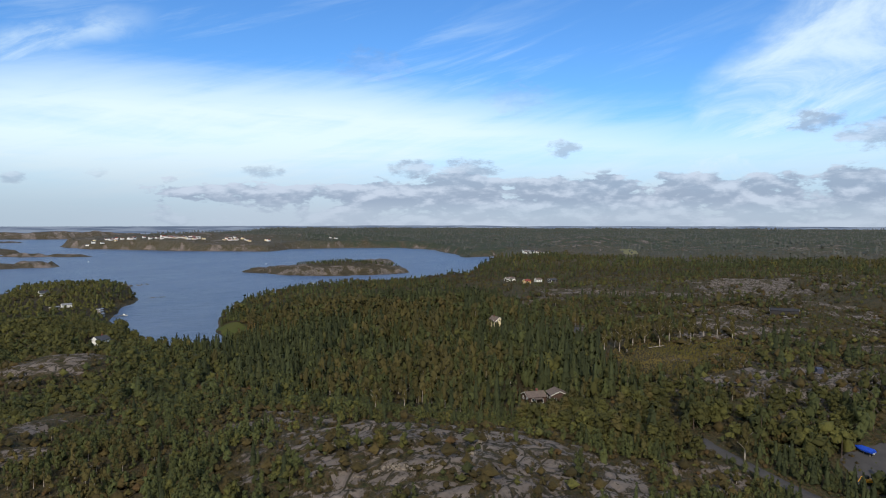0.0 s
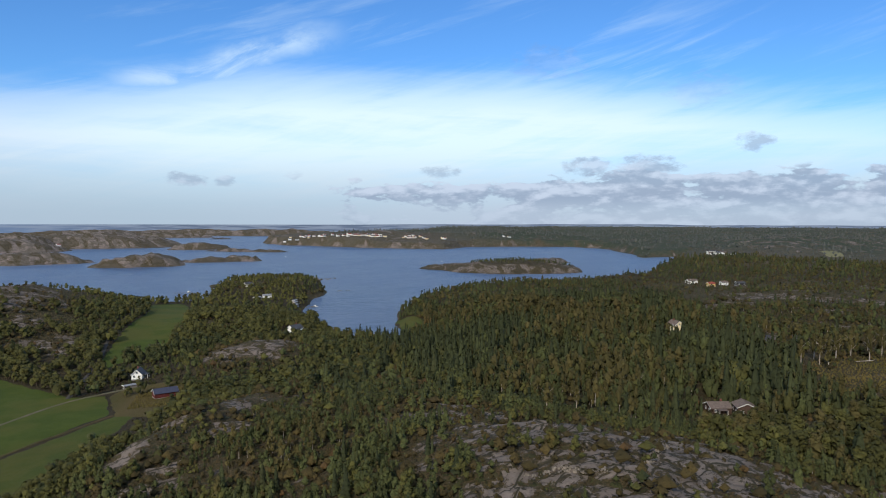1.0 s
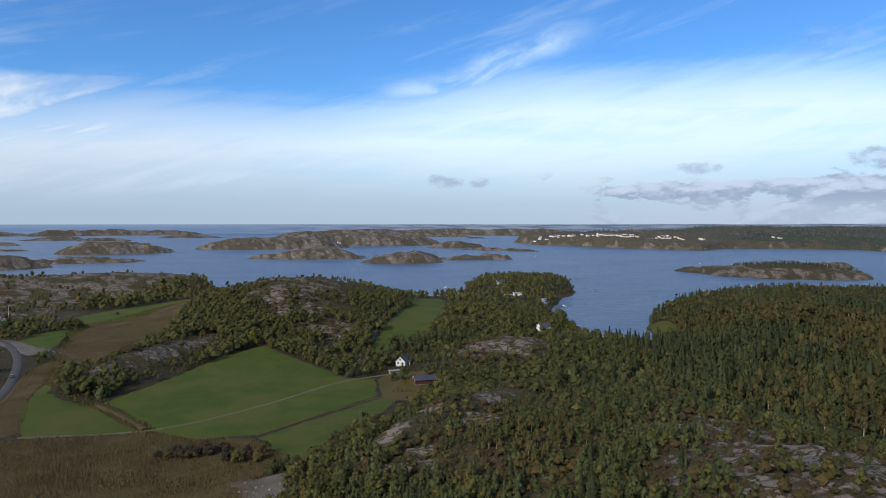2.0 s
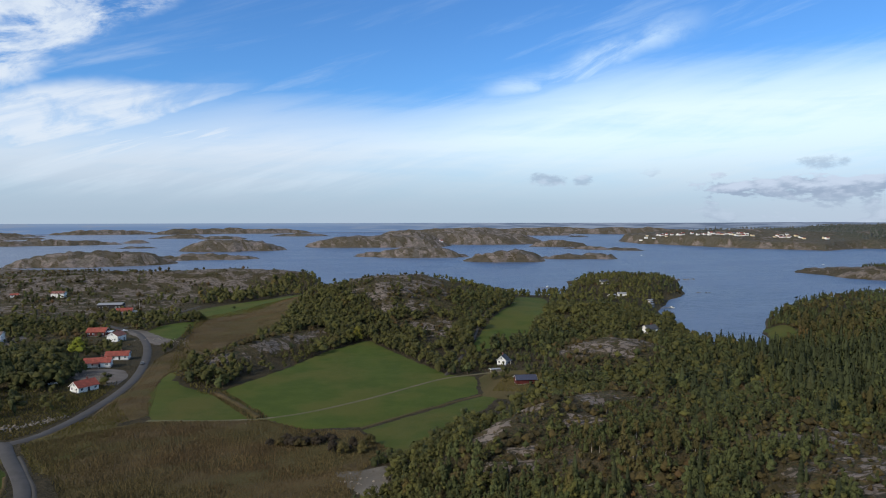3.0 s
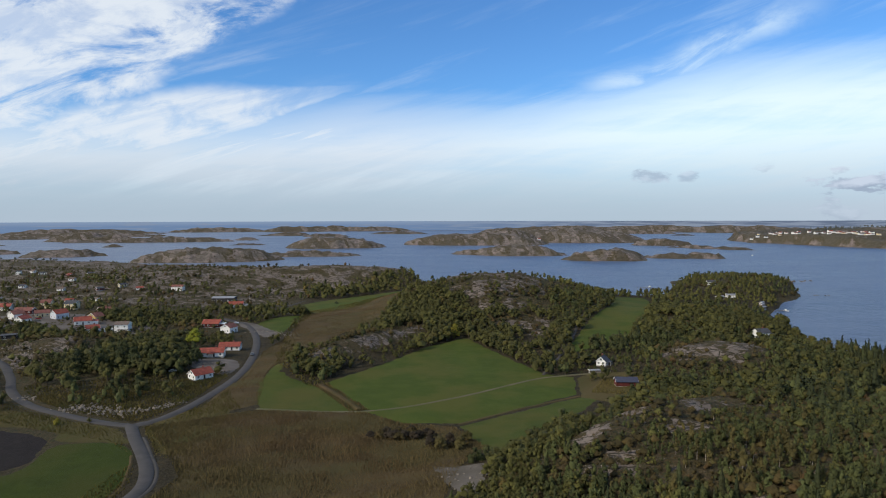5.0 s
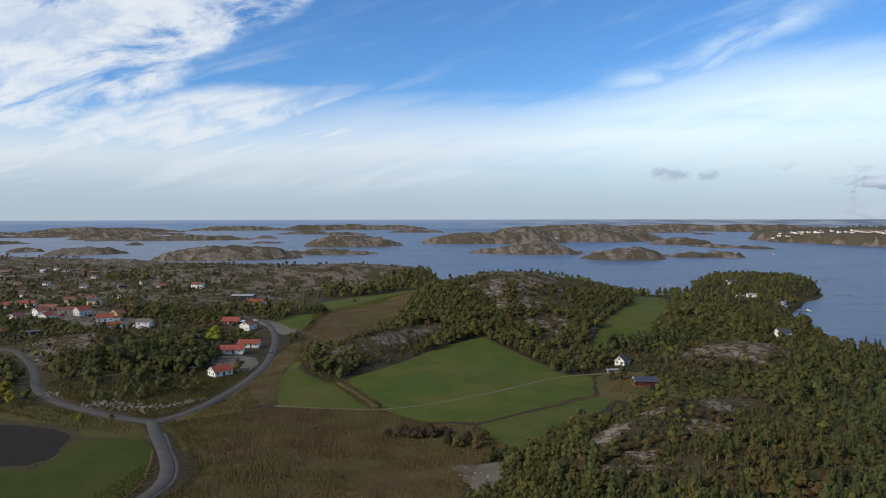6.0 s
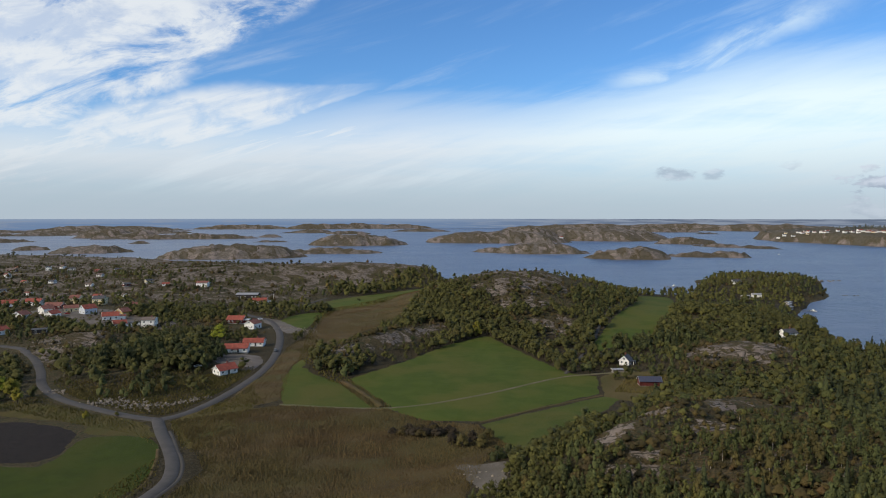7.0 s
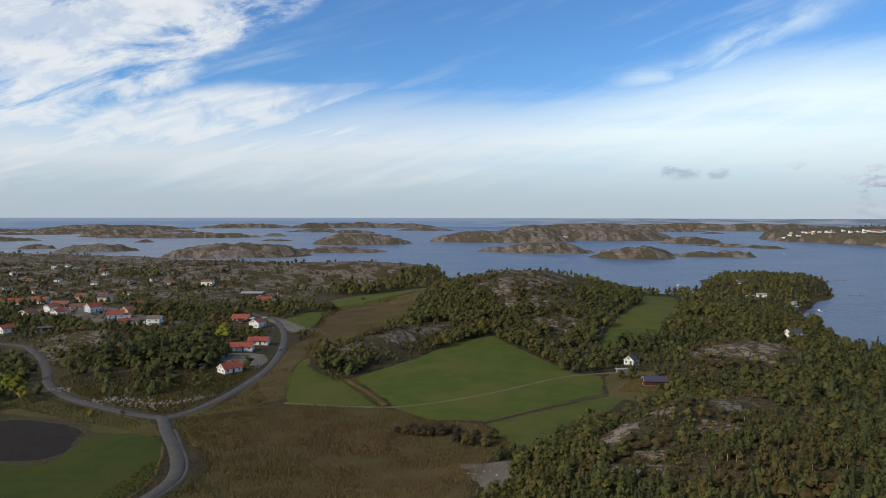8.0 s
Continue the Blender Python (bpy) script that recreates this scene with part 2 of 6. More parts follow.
def mat_patch(name, a, b, c, scale=0.1, bump=0.25, rough=0.95, stretch=None):
    """A sown or trodden surface in three tones."""
    m, g = material(name)
    p = g.place()
    if stretch:
        x, y, z = g.split(p)
        u = g.add(g.mul(x, math.cos(stretch)), g.mul(y, math.sin(stretch)))
        v = g.sub(g.mul(y, math.cos(stretch)), g.mul(x, math.sin(stretch)))
        p = g.vec(g.mul(u, 0.25), g.mul(v, 1.6), z)
    big, mid, small = g.noise(p, scale * 0.25, 3), g.noise(p, scale, 5, 0.6), g.noise(p, scale * 12, 5, 0.7)
    colour = g.mix(g.step(mid, 0.35, 0.65), a, b)
    colour = g.mix(g.mul(g.step(big, 0.42, 0.64), 0.8), colour, c)
    colour = g.mix(g.mul(g.step(small, 0.35, 0.75), 0.45), colour, b)
    g.surface(colour, rough, normal=g.bump(g.add(small, mid), 0.6, bump), spec=0.15)
    return m


def mat_leaf(name, dark, light, autumn, share):
    """Foliage: the tint of each tree from the wood's own variation."""
    m, g = material(name)
    p = g.place()
    tint = g.attr("tint")
    isl = g.t.nodes.new("ShaderNodeNewGeometry").outputs["Random Per Island"]
    lot = g.t.nodes.new("ShaderNodeObjectInfo").outputs["Random"]
    mixed = g.add(g.add(g.mul(tint, 0.6), g.mul(isl, 0.12)), g.mul(g.sub(lot, 0.5), 0.3))
    mixed = g.add(mixed, g.mul(g.sub(g.noise(p, 0.02, 3), 0.5), 0.5))
    colour = g.mix(g.step(mixed, 0.1, 0.8), dark, light)
    turn = g.add(g.attr("turn"), g.mul(g.sub(g.noise(p, 0.03, 3), 0.5), 0.5))
    colour = g.mix(g.step(turn, 1.0 - share, 1.15 - share * 0.6), colour, autumn)
    clump = g.noise(p, 0.9, 4, 0.65)
    fine = g.noise(p, 2.6, 4, 0.7)
    deep = tuple(0.72 * c for c in dark)
    colour = g.mix(g.step(clump, 0.50, 0.72, 0.0, 0.5), colour, dark)
    colour = g.mix(g.step(fine, 0.48, 0.70, 0.0, 0.6), colour, deep)
    g.surface(colour, 0.8, normal=g.bump(g.add(g.mul(clump, 0.8), g.mul(fine, 0.5)), 0.6, 0.5), spec=0.12)
    return m


def mat_plain(name, colour, rough=0.7, metal=0.0, vary=0.15, scale=1.5, bump=0.02, spec=0.3):
    m, g = material(name)
    co = g.t.nodes.new("ShaderNodeTexCoord").outputs["Object"]
    rnd = g.t.nodes.new("ShaderNodeObjectInfo").outputs["Random"]
    n1, n2 = g.noise(co, scale, 4), g.noise(co, scale * 9, 4, 0.65)
    dark = tuple(c * (1 - vary * 1.6) for c in colour)
    lite = tuple(min(1, c * (1 + vary)) for c in colour)
    c = g.mix(g.step(n1, 0.3, 0.7), dark, lite)
    c = g.mix(g.step(n2, 0.5, 0.8, 0, 0.4), c, dark)
    c = g.mix(g.mul(rnd, vary), c, dark)
    g.surface(c, rough, metal, normal=g.bump(n2, 0.4, bump), spec=spec)
    return m


def mat_water():
    m, g = material("sea_water")
    p = g.place()
    x, y, z = g.split(p)
    q = g.vec(g.add(g.mul(x, 0.8), g.mul(y, 0.6)), g.mul(g.sub(g.mul(y, 0.8), g.mul(x, 0.6)), 0.45), 0)
    gust = g.noise(g.vec(g.mul(x, 0.35), y, 0), 0.010, 5, 0.6, 0.4)
    waves = g.add(g.noise(q, 0.35, 4, 0.6), g.mul(g.noise(q, 0.08, 3), 1.5))
    fine = g.noise(g.vec(g.mul(x, 0.22), y, 3.0), 0.045, 5, 0.65, 0.5)
    colour = g.mix(g.step(g.add(g.mul(gust, 0.6), g.mul(fine, 0.4)), 0.36, 0.62), WATER_A, WATER_B)
    g.surface(colour, g.step(gust, 0.3, 0.7, 0.30, 0.42), normal=g.bump(waves, 0.9, 1.6), spec=0.32, IOR=1.33)
    return m


WATER_A, WATER_B = (0.046, 0.078, 0.146), (0.120, 0.160, 0.236)
mat_ground()
mat_water()
mat_patch("meadow", (0.038, 0.057, 0.006), (0.052, 0.072, 0.009), (0.074, 0.072, 0.014), 0.10)
# darker copy of the meadow: cloud shade put into the grass colour
mat_patch("meadow_shaded", (0.026, 0.039, 0.0035), (0.035, 0.050, 0.0045), (0.044, 0.047, 0.007), 0.16, 0.7)
mat_patch("meadow_pale", (0.040, 0.056, 0.008), (0.056, 0.069, 0.011), (0.074, 0.068, 0.015), 0.10, 0.5)
mat_patch("stubble", (0.16, 0.15, 0.08), (0.20, 0.18, 0.10), (0.14, 0.14, 0.07), 0.05)
mat_patch("lane", (0.050, 0.047, 0.044), (0.068, 0.063, 0.058), (0.060, 0.056, 0.050), 0.2, 0.05)
mat_patch("reed", (0.060, 0.043, 0.020), (0.096, 0.067, 0.030), (0.058, 0.055, 0.018), 0.14, 0.8, 0.95, 0.25)
mat_patch("rough_grass", (0.070, 0.054, 0.018), (0.056, 0.054, 0.014), (0.096, 0.070, 0.028), 0.16, 0.8, 0.95, 1.1)
mat_patch("soil", (0.013, 0.010, 0.010), (0.020, 0.016, 0.014), (0.017, 0.014, 0.012), 0.3, 0.3)
mat_patch("gravel", (0.090, 0.079, 0.066), (0.145, 0.127, 0.108), (0.062, 0.054, 0.038), 0.25, 0.3)
mat_patch("gravel_brown", (0.095, 0.084, 0.076), (0.140, 0.124, 0.112), (0.080, 0.066, 0.052), 0.3, 0.15)
mat_patch("asphalt", (0.052, 0.049, 0.048), (0.070, 0.066, 0.064), (0.060, 0.057, 0.055), 0.2, 0.02, 0.85)
mat_patch("track", (0.125, 0.105, 0.068), (0.098, 0.090, 0.052), (0.078, 0.082, 0.036), 0.3, 0.1)
mat_leaf("leaf_pine", (0.038, 0.043, 0.016), (0.082, 0.092, 0.031), (0.104, 0.086, 0.031), 0.05)
mat_leaf("leaf_spruce", (0.031, 0.037, 0.016), (0.062, 0.071, 0.028), (0.076, 0.068, 0.028), 0.03)
mat_leaf("leaf_broad", (0.053, 0.052, 0.016), (0.108, 0.104, 0.028), (0.134, 0.094, 0.028), 0.06)
mat_leaf("leaf_birch", (0.054, 0.047, 0.016), (0.098, 0.081, 0.028), (0.116, 0.078, 0.028), 0.07)
mat_leaf("leaf_scrub", (0.044, 0.035, 0.014), (0.086, 0.063, 0.022), (0.100, 0.058, 0.024), 0.15)
mat_leaf("leaf_yellow", (0.12, 0.11, 0.016), (0.20, 0.17, 0.025), (0.24, 0.16, 0.03), 0.3)
mat_patch("reed_stalks", (0.108, 0.074, 0.036), (0.158, 0.110, 0.050), (0.098, 0.088, 0.032), 0.05, 0.3)
mat_patch("grass_blades", (0.12, 0.095, 0.030), (0.090, 0.086, 0.022), (0.16, 0.12, 0.042), 0.10, 0.3)
# foliage of the distant woods: air haze put into the leaf colour, greyer and bluer
mat_leaf("leaf_far_haze", (0.064, 0.069, 0.061), (0.106, 0.109, 0.092), (0.112, 0.104, 0.082), 0.2)
mat_leaf("leaf_bright", (0.120, 0.140, 0.016), (0.210, 0.220, 0.026), (0.25, 0.21, 0.03), 0.2)
mat_leaf("leaf_brown", (0.030, 0.024, 0.016), (0.050, 0.038, 0.024), (0.06, 0.04, 0.025), 0.2)
mat_plain("bark", (0.10, 0.075, 0.055), 0.9, vary=0.3)
mat_plain("birch_bark", (0.38, 0.33, 0.28), 0.8, vary=0.3)
mat_plain("granite", (0.17, 0.145, 0.12), 0.9, vary=0.25, scale=0.4, bump=0.08)
mat_plain("pale_stone", (0.215, 0.180, 0.140), 0.9, vary=0.25, scale=0.8, bump=0.05)
mat_plain("white_boards", (0.78, 0.77, 0.72), 0.6, vary=0.08)
mat_plain("cream_boards", (0.72, 0.60, 0.36), 0.6, vary=0.08)
mat_plain("red_boards", (0.105, 0.022, 0.018), 0.75, vary=0.2)
mat_plain("brown_boards", (0.075, 0.045, 0.032), 0.75, vary=0.2)
mat_plain("blue_boards", (0.55, 0.58, 0.62), 0.65, vary=0.1)
mat_plain("dark_boards", (0.035, 0.032, 0.032), 0.7, vary=0.2)
mat_plain("yellow_boards", (0.55, 0.38, 0.13), 0.65, vary=0.1)
mat_plain("clay_tiles", (0.255, 0.062, 0.040), 0.75, vary=0.22, scale=0.7, bump=0.05)
mat_plain("worn_clay_tiles", (0.20, 0.080, 0.060), 0.8, vary=0.25, scale=0.7, bump=0.05)
mat_plain("slate_roof", (0.06, 0.062, 0.07), 0.7, vary=0.2)
mat_plain("dark_sheet_roof", (0.045, 0.048, 0.075), 0.55, vary=0.15)
mat_plain("grey_sheet", (0.24, 0.245, 0.255), 0.5, vary=0.12)
mat_plain("fibre_roof", (0.15, 0.115, 0.095), 0.85, vary=0.2)
mat_plain("glass", (0.03, 0.04, 0.05), 0.12, vary=0.1, spec=0.5)
mat_plain("concrete", (0.33, 0.32, 0.30), 0.9, vary=0.15)
mat_plain("rubber", (0.02, 0.02, 0.02), 0.8)
mat_plain("car_grey", (0.10, 0.11, 0.12), 0.35, spec=0.5)
mat_plain("car_white", (0.72, 0.73, 0.74), 0.35, spec=0.5)
mat_plain("car_red", (0.38, 0.03, 0.025), 0.35, spec=0.5)
mat_plain("car_blue", (0.02, 0.06, 0.42), 0.35, spec=0.5)
mat_plain("tarpaulin_blue", (0.015, 0.07, 0.50), 0.5)
mat_plain("digger_yellow", (0.60, 0.30, 0.03), 0.5)
mat_plain("weathered_wood", (0.24, 0.20, 0.16), 0.85, vary=0.25)

# ================= the lie of the land =================
def lattice(ix, iy, seed):
    h = (ix.astype(np.int64) * 374761393 + iy.astype(np.int64) * 668265263 + seed * 974634777) & 0xFFFFFFFF
    h = ((h ^ (h >> 13)) * 1274126177) & 0xFFFFFFFF
    h = (h ^ (h >> 16)) & 0xFFFFFFFF
    return h / 4294967295.0


def value_noise(x, y, seed=0):
    fx, fy = np.floor(x), np.floor(y)
    u, v = x - fx, y - fy
    u, v = u * u * (3 - 2 * u), v * v * (3 - 2 * v)
    a, b = lattice(fx, fy, seed), lattice(fx + 1, fy, seed)
    c, d = lattice(fx, fy + 1, seed), lattice(fx + 1, fy + 1, seed)
    return (a + (b - a) * u) * (1 - v) + (c + (d - c) * u) * v


def fbm(x, y, size, octaves=4, seed=0, gain=0.5):
    """Noise from 0 to 1 with features of that many metres."""
    total, amp, norm, s = 0.0, 1.0, 0.0, 1.0 / size
    for i in range(octaves):
        total = total + amp * value_noise(x * s + 17.3 * i, y * s - 9.1 * i, seed + i)
        norm += amp
        amp *= gain
        s *= 2.03
    return total / norm


def slabs(x, y, size, seed):
    """Cracked rock: how far each place lies from the nearest crack, in metres, and a number of its own for each slab."""
    x, y = x / size, y / size
    fx, fy = np.floor(x), np.floor(y)
    best, second, own = np.full(x.shape, 9.0), np.full(x.shape, 9.0), np.zeros(x.shape)
    for i in (-1, 0, 1):
        for j in (-1, 0, 1):
            cx, cy = fx + i, fy + j
            d = np.hypot(cx + lattice(cx, cy, seed) - x, cy + lattice(cx, cy, seed + 1) - y)
            nearer = d < best
            second = np.where(nearer, best, np.minimum(second, d))
            own = np.where(nearer, lattice(cx, cy, seed + 2), own)
            best = np.where(nearer, d, best)
    return (second - best) * size * 0.5, own


def smooth(v, a, b):
    t = np.clip((v - a) / (b - a), 0, 1)
    return t * t * (3 - 2 * t)


def inside(poly, x, y):
    hit = np.zeros(np.shape(x), bool)
    n = len(poly)
    for i in range(n):
        (x0, y0), (x1, y1) = poly[i], poly[(i + 1) % n]
        if y0 == y1:
            continue
        cross = ((y0 > y) != (y1 > y)) & (x < (x1 - x0) * (y - y0) / (y1 - y0) + x0)
        hit ^= cross
    return hit


def edge_distance(poly, x, y, closed=True):
    best = np.full(np.shape(x), 1e12)
    n = len(poly)
    for i in range(n if closed else n - 1):
        (x0, y0), (x1, y1) = poly[i], poly[(i + 1) % n]
        dx, dy = x1 - x0, y1 - y0
        t = np.clip(((x - x0) * dx + (y - y0) * dy) / (dx * dx + dy * dy), 0, 1)
        best = np.minimum(best, (x - x0 - t * dx) ** 2 + (y - y0 - t * dy) ** 2)
    return np.sqrt(best)


def signed(poly, x, y):
    d = edge_distance(poly, x, y)
    return np.where(inside(poly, x, y), d, -d)


# the coast of the mainland, from the west round the bays to the north
COAST = [
    (-5600, 1250), (-2500, 1350), (-1400, 1450), (-990, 1480), (-800, 1440), (-640, 1390), (-480, 1290), (-300, 1230), (-130, 1130),
    (-40, 1010), (0, 915), (14, 862), (36, 850), (52, 905), (110, 930), (190, 850), (243, 757), (276, 764), (315, 850), (352, 928),
    (430, 962), (534, 936), (492, 852), (456, 768), (392, 690), (330, 604), (320, 555), (293, 491), (285, 445), (290, 416),
    (310, 432), (334, 480), (392, 550), (474, 626), (550, 660), (669, 672), (752, 640), (916, 612), (1111, 713), (1290, 800),
    (1440, 872), (1640, 960), (1480, 985), (1560, 1050), (1700, 1210), (1900, 1420), (1934, 1620), (1800, 1730), (1620, 1800), (1425, 1705), (1330, 1850), (1255, 2050),
    (1180, 2330), (1215, 2620), (1500, 2850), (2300, 3000), (3000, 3500), (5600, 4300), (5600, -5600), (-5600, -5600),
]
# hills of the mainland: centre, half widths, turn in degrees, height
HILLS = [
    (105, 92, 135, 74, 62, 31), (162, 84, 70, 52, 0, 10), (66, 200, 48, 40, 60, 9), (150, 240, 95, 60, 40, 9), (-60, -90, 160, 110, 0, 20), (88, 234, 64, 14, 39, 7),
    (-150, 915, 170, 80, -6, 18), (-55, 885, 95, 42, -6, 8), (60, 640, 80, 108, 0, 33), (135, 700, 60, 70, 0, 12), (-38, 440, 68, 17, 62, 9),
    (-310, 560, 130, 90, 0, 6), (-236, 452, 26, 20, 0, 7), (-165, 410, 34, 34, 0, 5), (-560, 960, 260, 140, 0, 7),
    (-330, 860, 120, 90, 0, 8), (-850, 1250, 250, 120, 0, 9), (400, 815, 95, 105, 0, 12), (172, 378, 42, 34, 20, 15), (215, 520, 50, 80, 0, 8),
    (460, 470, 110, 120, 0, 5), (290, 45, 70, 55, 0, 15), (420, 120, 160, 120, 0, 8), (700, 300, 260, 220, 0, 10), (900, 80, 300, 160, 0, 14),
    (1480, 2200, 240, 230, 30, 22), (1900, 2000, 350, 160, -35, 20), (1640, 1240, 160, 90, 30, 12), (1560, 700, 400, 130, 10, 16),
    (2100, 900, 500, 260, 20, 26), (2000, 200, 600, 300, 0, 24), (520, -160, 260, 160, 0, 14),
]
# islands: centre, half widths, turn in degrees, height
ISLANDS = [
    (905, 890, 126, 98, -45, 24), (1135, 1000, 75, 34, 22, 12), (840, 985, 60, 40, -30, 12),
    (-437, 1452, 146, 60, 17, 36), (-250, 1618, 112, 34, 9, 15), (-246, 2065, 142, 70, 7, 47), (-109, 3792, 150, 45, 2, 22),
    (205, 2300, 246, 112, -5, 50), (300, 2420, 150, 90, -5, 66), (550, 2530, 305, 150, -12, 60), (610, 2620, 170, 90, -12, 74), (250, 1632, 112, 53, -8, 28), (160, 1660, 70, 30, -5, 16),
    (400, 1416, 82, 36, -16, 29), (440, 1440, 52, 30, -16, 33), (556, 1476, 50, 18, -21, 15), (630, 1462, 47, 20, -23, 16), (500, 1500, 36, 10, -19, 7),
    (783, 2152, 100, 40, -20, 30), (835, 1905, 135, 15, -52, 13), (1302, 3300, 62, 14, -22, 12),
    (-1459, 2262, 96, 32, 33, 20), (-1330, 2720, 130, 50, 26, 44), (-1150, 2640, 90, 36, 24, 36), (-1060, 2560, 130, 26, 22, 24), (-960, 2660, 80, 36, 20, 32), (-850, 2620, 130, 26, 19, 22), (-1240, 2540, 70, 22, 26, 20), (-700, 2800, 60, 22, 14, 18), (-803, 3158, 45, 15, 14, 18),
    (-1282, 4460, 335, 60, 16, 42), (-804, 4480, 207, 50, 10, 48), (-439, 4600, 246, 55, 5, 39), (-1045, 1752, 46, 20, 31, 16), (-827, 1637, 84, 32, 27, 24),
    (-1600, 3300, 380, 60, 24, 30), (-1900, 3900, 420, 70, 24, 40), (-2400, 3300, 360, 90, 30, 34), (-500, 4700, 500, 40, 6, 50),
    (900, 4300, 480, 70, -10, 48), (1500, 4300, 480, 80, -18, 52), (1900, 3900, 420, 90, -22, 52), (1150, 3700, 260, 50, -16, 36),
    (-1750, 2950, 200, 34, 28, 20), (-450, 3300, 130, 26, 8, 18), (-650, 3500, 150, 30, 12, 22), (-1900, 2650, 150, 36, 32, 22), (-560, 2300, 45, 14, 12, 9), (-950, 2150, 42, 12, 22, 9),
    (355, 905, 26, 12, 60, 3),
]


def land(x, y):
    """Height, share of bare rock, share of wild grass, and farness at each place."""
    x, y = np.asarray(x, float), np.asarray(y, float)
    r = np.hypot(x, y)
    wob = np.clip(r / 900, 0.35, 3)
    wx = x + (fbm(x, y, 90, 4, 3) - 0.5) * 26 * wob
    wy = y + (fbm(x, y, 90, 4, 4) - 0.5) * 26 * wob
    sd = signed(COAST, wx, wy)
    ramp = smooth(sd, -6, 30)
    hills = np.zeros_like(x)
    for cx, cy, a, b, turn, h in HILLS:
        c, s = math.cos(radians(turn)), math.sin(radians(turn))
        u, v = ((wx - cx) * c + (wy - cy) * s) / a, ((wy - cy) * c - (wx - cx) * s) / b
        hills = hills + h * np.exp(-(u * u + v * v))
    east = smooth(x - 0.35 * y, 60, 420) * smooth(x, 120, 420)
    rise = smooth(r, 1300, 4700) * smooth(x + 0.2 * y, 200, 1500)
    base = 4.0 + 5.0 * east + 46.0 * rise
    rough = 0.35 + 0.16 * hills + 3.5 * east + 7.0 * rise + 3.6 * smooth(-x, 330, 700)
    z = base + hills + rough * 2.0 * (fbm(x, y, 120, 4, 8) - 0.5) + rough * 0.7 * (fbm(x, y, 26, 3, 9) - 0.5)
    z = -4.0 + (z + 4.0) * ramp
    isle = np.full_like(x, -4.0)
    for cx, cy, a, b, turn, h in ISLANDS:
        c, s = math.cos(radians(turn)), math.sin(radians(turn))
        u, v = ((wx - cx) * c + (wy - cy) * s) / a, ((wy - cy) * c - (wx - cx) * s) / b
        q = u * u + v * v
        lump = np.clip(1.08 - q, -0.2, None)
        shape = np.sign(lump) * np.abs(lump) ** 0.72
        shape = shape * (0.70 + 0.46 * fbm(x, y, 95, 4, 21)) * (0.93 + 0.14 * np.abs(fbm(x, y, 40, 3, 22) - 0.5) * 2)
        isle = np.maximum(isle, 0.80 * h * shape)
    on_isle = (isle > z) & (isle > -1)
    z = np.maximum(z, isle)
    # bare rock: on the hilltops, the shores and all over the outer islands
    n = fbm(x, y, 34, 4, 31)
    n2 = fbm(x, y, 11, 3, 32)
    crest = smooth(hills, 8, 24)
    rock = 0.15 + 0.36 * crest * smooth(n, 0.46, 0.62)
    rock = rock + 0.35 * smooth(sd, 22, 2) * (n2 > 0.45)
    for cx, cy, rad, w in ROCKS:
        rock = rock + w * np.exp(-((x - cx) ** 2 + (y - cy) ** 2) / rad ** 2)
    close = np.flatnonzero(r < 1000)
    jx, jy = x.ravel()[close] + 14 * (n2.ravel()[close] - 0.5), y.ravel()[close] + 14 * (n.ravel()[close] - 0.5)
    flat_rock = rock.ravel()
    for poly, w in BARE:
        flat_rock[close] = np.maximum(flat_rock[close], w * smooth(signed(poly, jx, jy), -4, 3))
    rock = flat_rock.reshape(x.shape)
    rock = rock + 0.68 * smooth(-x, 100, 170) * smooth(y, 620, 690) * smooth(n2, 0.40, 0.52)
    rock = rock + 0.5 * smooth(-x, 30, 80) * smooth(y, 770, 800) * smooth(n2, 0.36, 0.5)
    rock = rock + 0.42 * smooth(x - 0.8 * y, 200, 320) * smooth(n, 0.47, 0.58) * smooth(r, 900, 500) * smooth(r, 210, 250)
    rock = rock + 0.34 * smooth(r, 1300, 1800) * smooth(n, 0.48, 0.58) + 0.2 * smooth(r, 1300, 1800) * smooth(x, 1750, 1600) * smooth(y, 1650, 1800)
    rock = rock + 0.30 * smooth(x - 0.9 * y, 190, 360) * smooth(r, 320, 420) * smooth(r, 1300, 1000) * smooth(n, 0.42, 0.52)
    rock = np.where(on_isle, 0.55 + 0.35 * smooth(n, 0.38, 0.52), rock)
    wooded = on_isle & (((x - 962) / 118) ** 2 + ((y - 908) / 92) ** 2 < 1.0)
    rock = np.where(wooded, 0.2, rock)
    rock = np.where(inside(VALLEY, x, y) & (hills < 5), 0.1, rock)
    rock = rock * (0.45 + 0.75 * smooth(n2, 0.34, 0.58)) + 0.10 * (fbm(x, y, 4.0, 2, 33) - 0.5)
    rock = np.where(on_isle & ~wooded, np.clip(rock, 0, 0.95), np.clip(rock, 0, 0.74))
    # slabs, ledges and humps in the rock
    bend = (fbm(x, y, 12, 2, 51) - 0.5) * 7
    crack, own = slabs((0.9 * x - 0.44 * y) * 0.42 + bend, 0.9 * y + 0.44 * x + bend * 0.6, 5.5, 71)
    crag, own2 = slabs(x + bend * 4, y * 1.3 - bend * 4, 34, 81)
    bare = smooth(rock, 0.32, 0.6) * smooth(z, 0.5, 4)
    near = (1 - smooth(r, 600, 900)) * bare
    off = smooth(r, 700, 1000) * bare
    z = z + near * (own * 1.3 + smooth(crack, 0.0, 1.2) * 0.6 - 0.9 + (fbm(x, y, 6.5, 3, 42) - 0.5) * 0.9)
    off = off * np.where(on_isle, 2.2, 1.0)
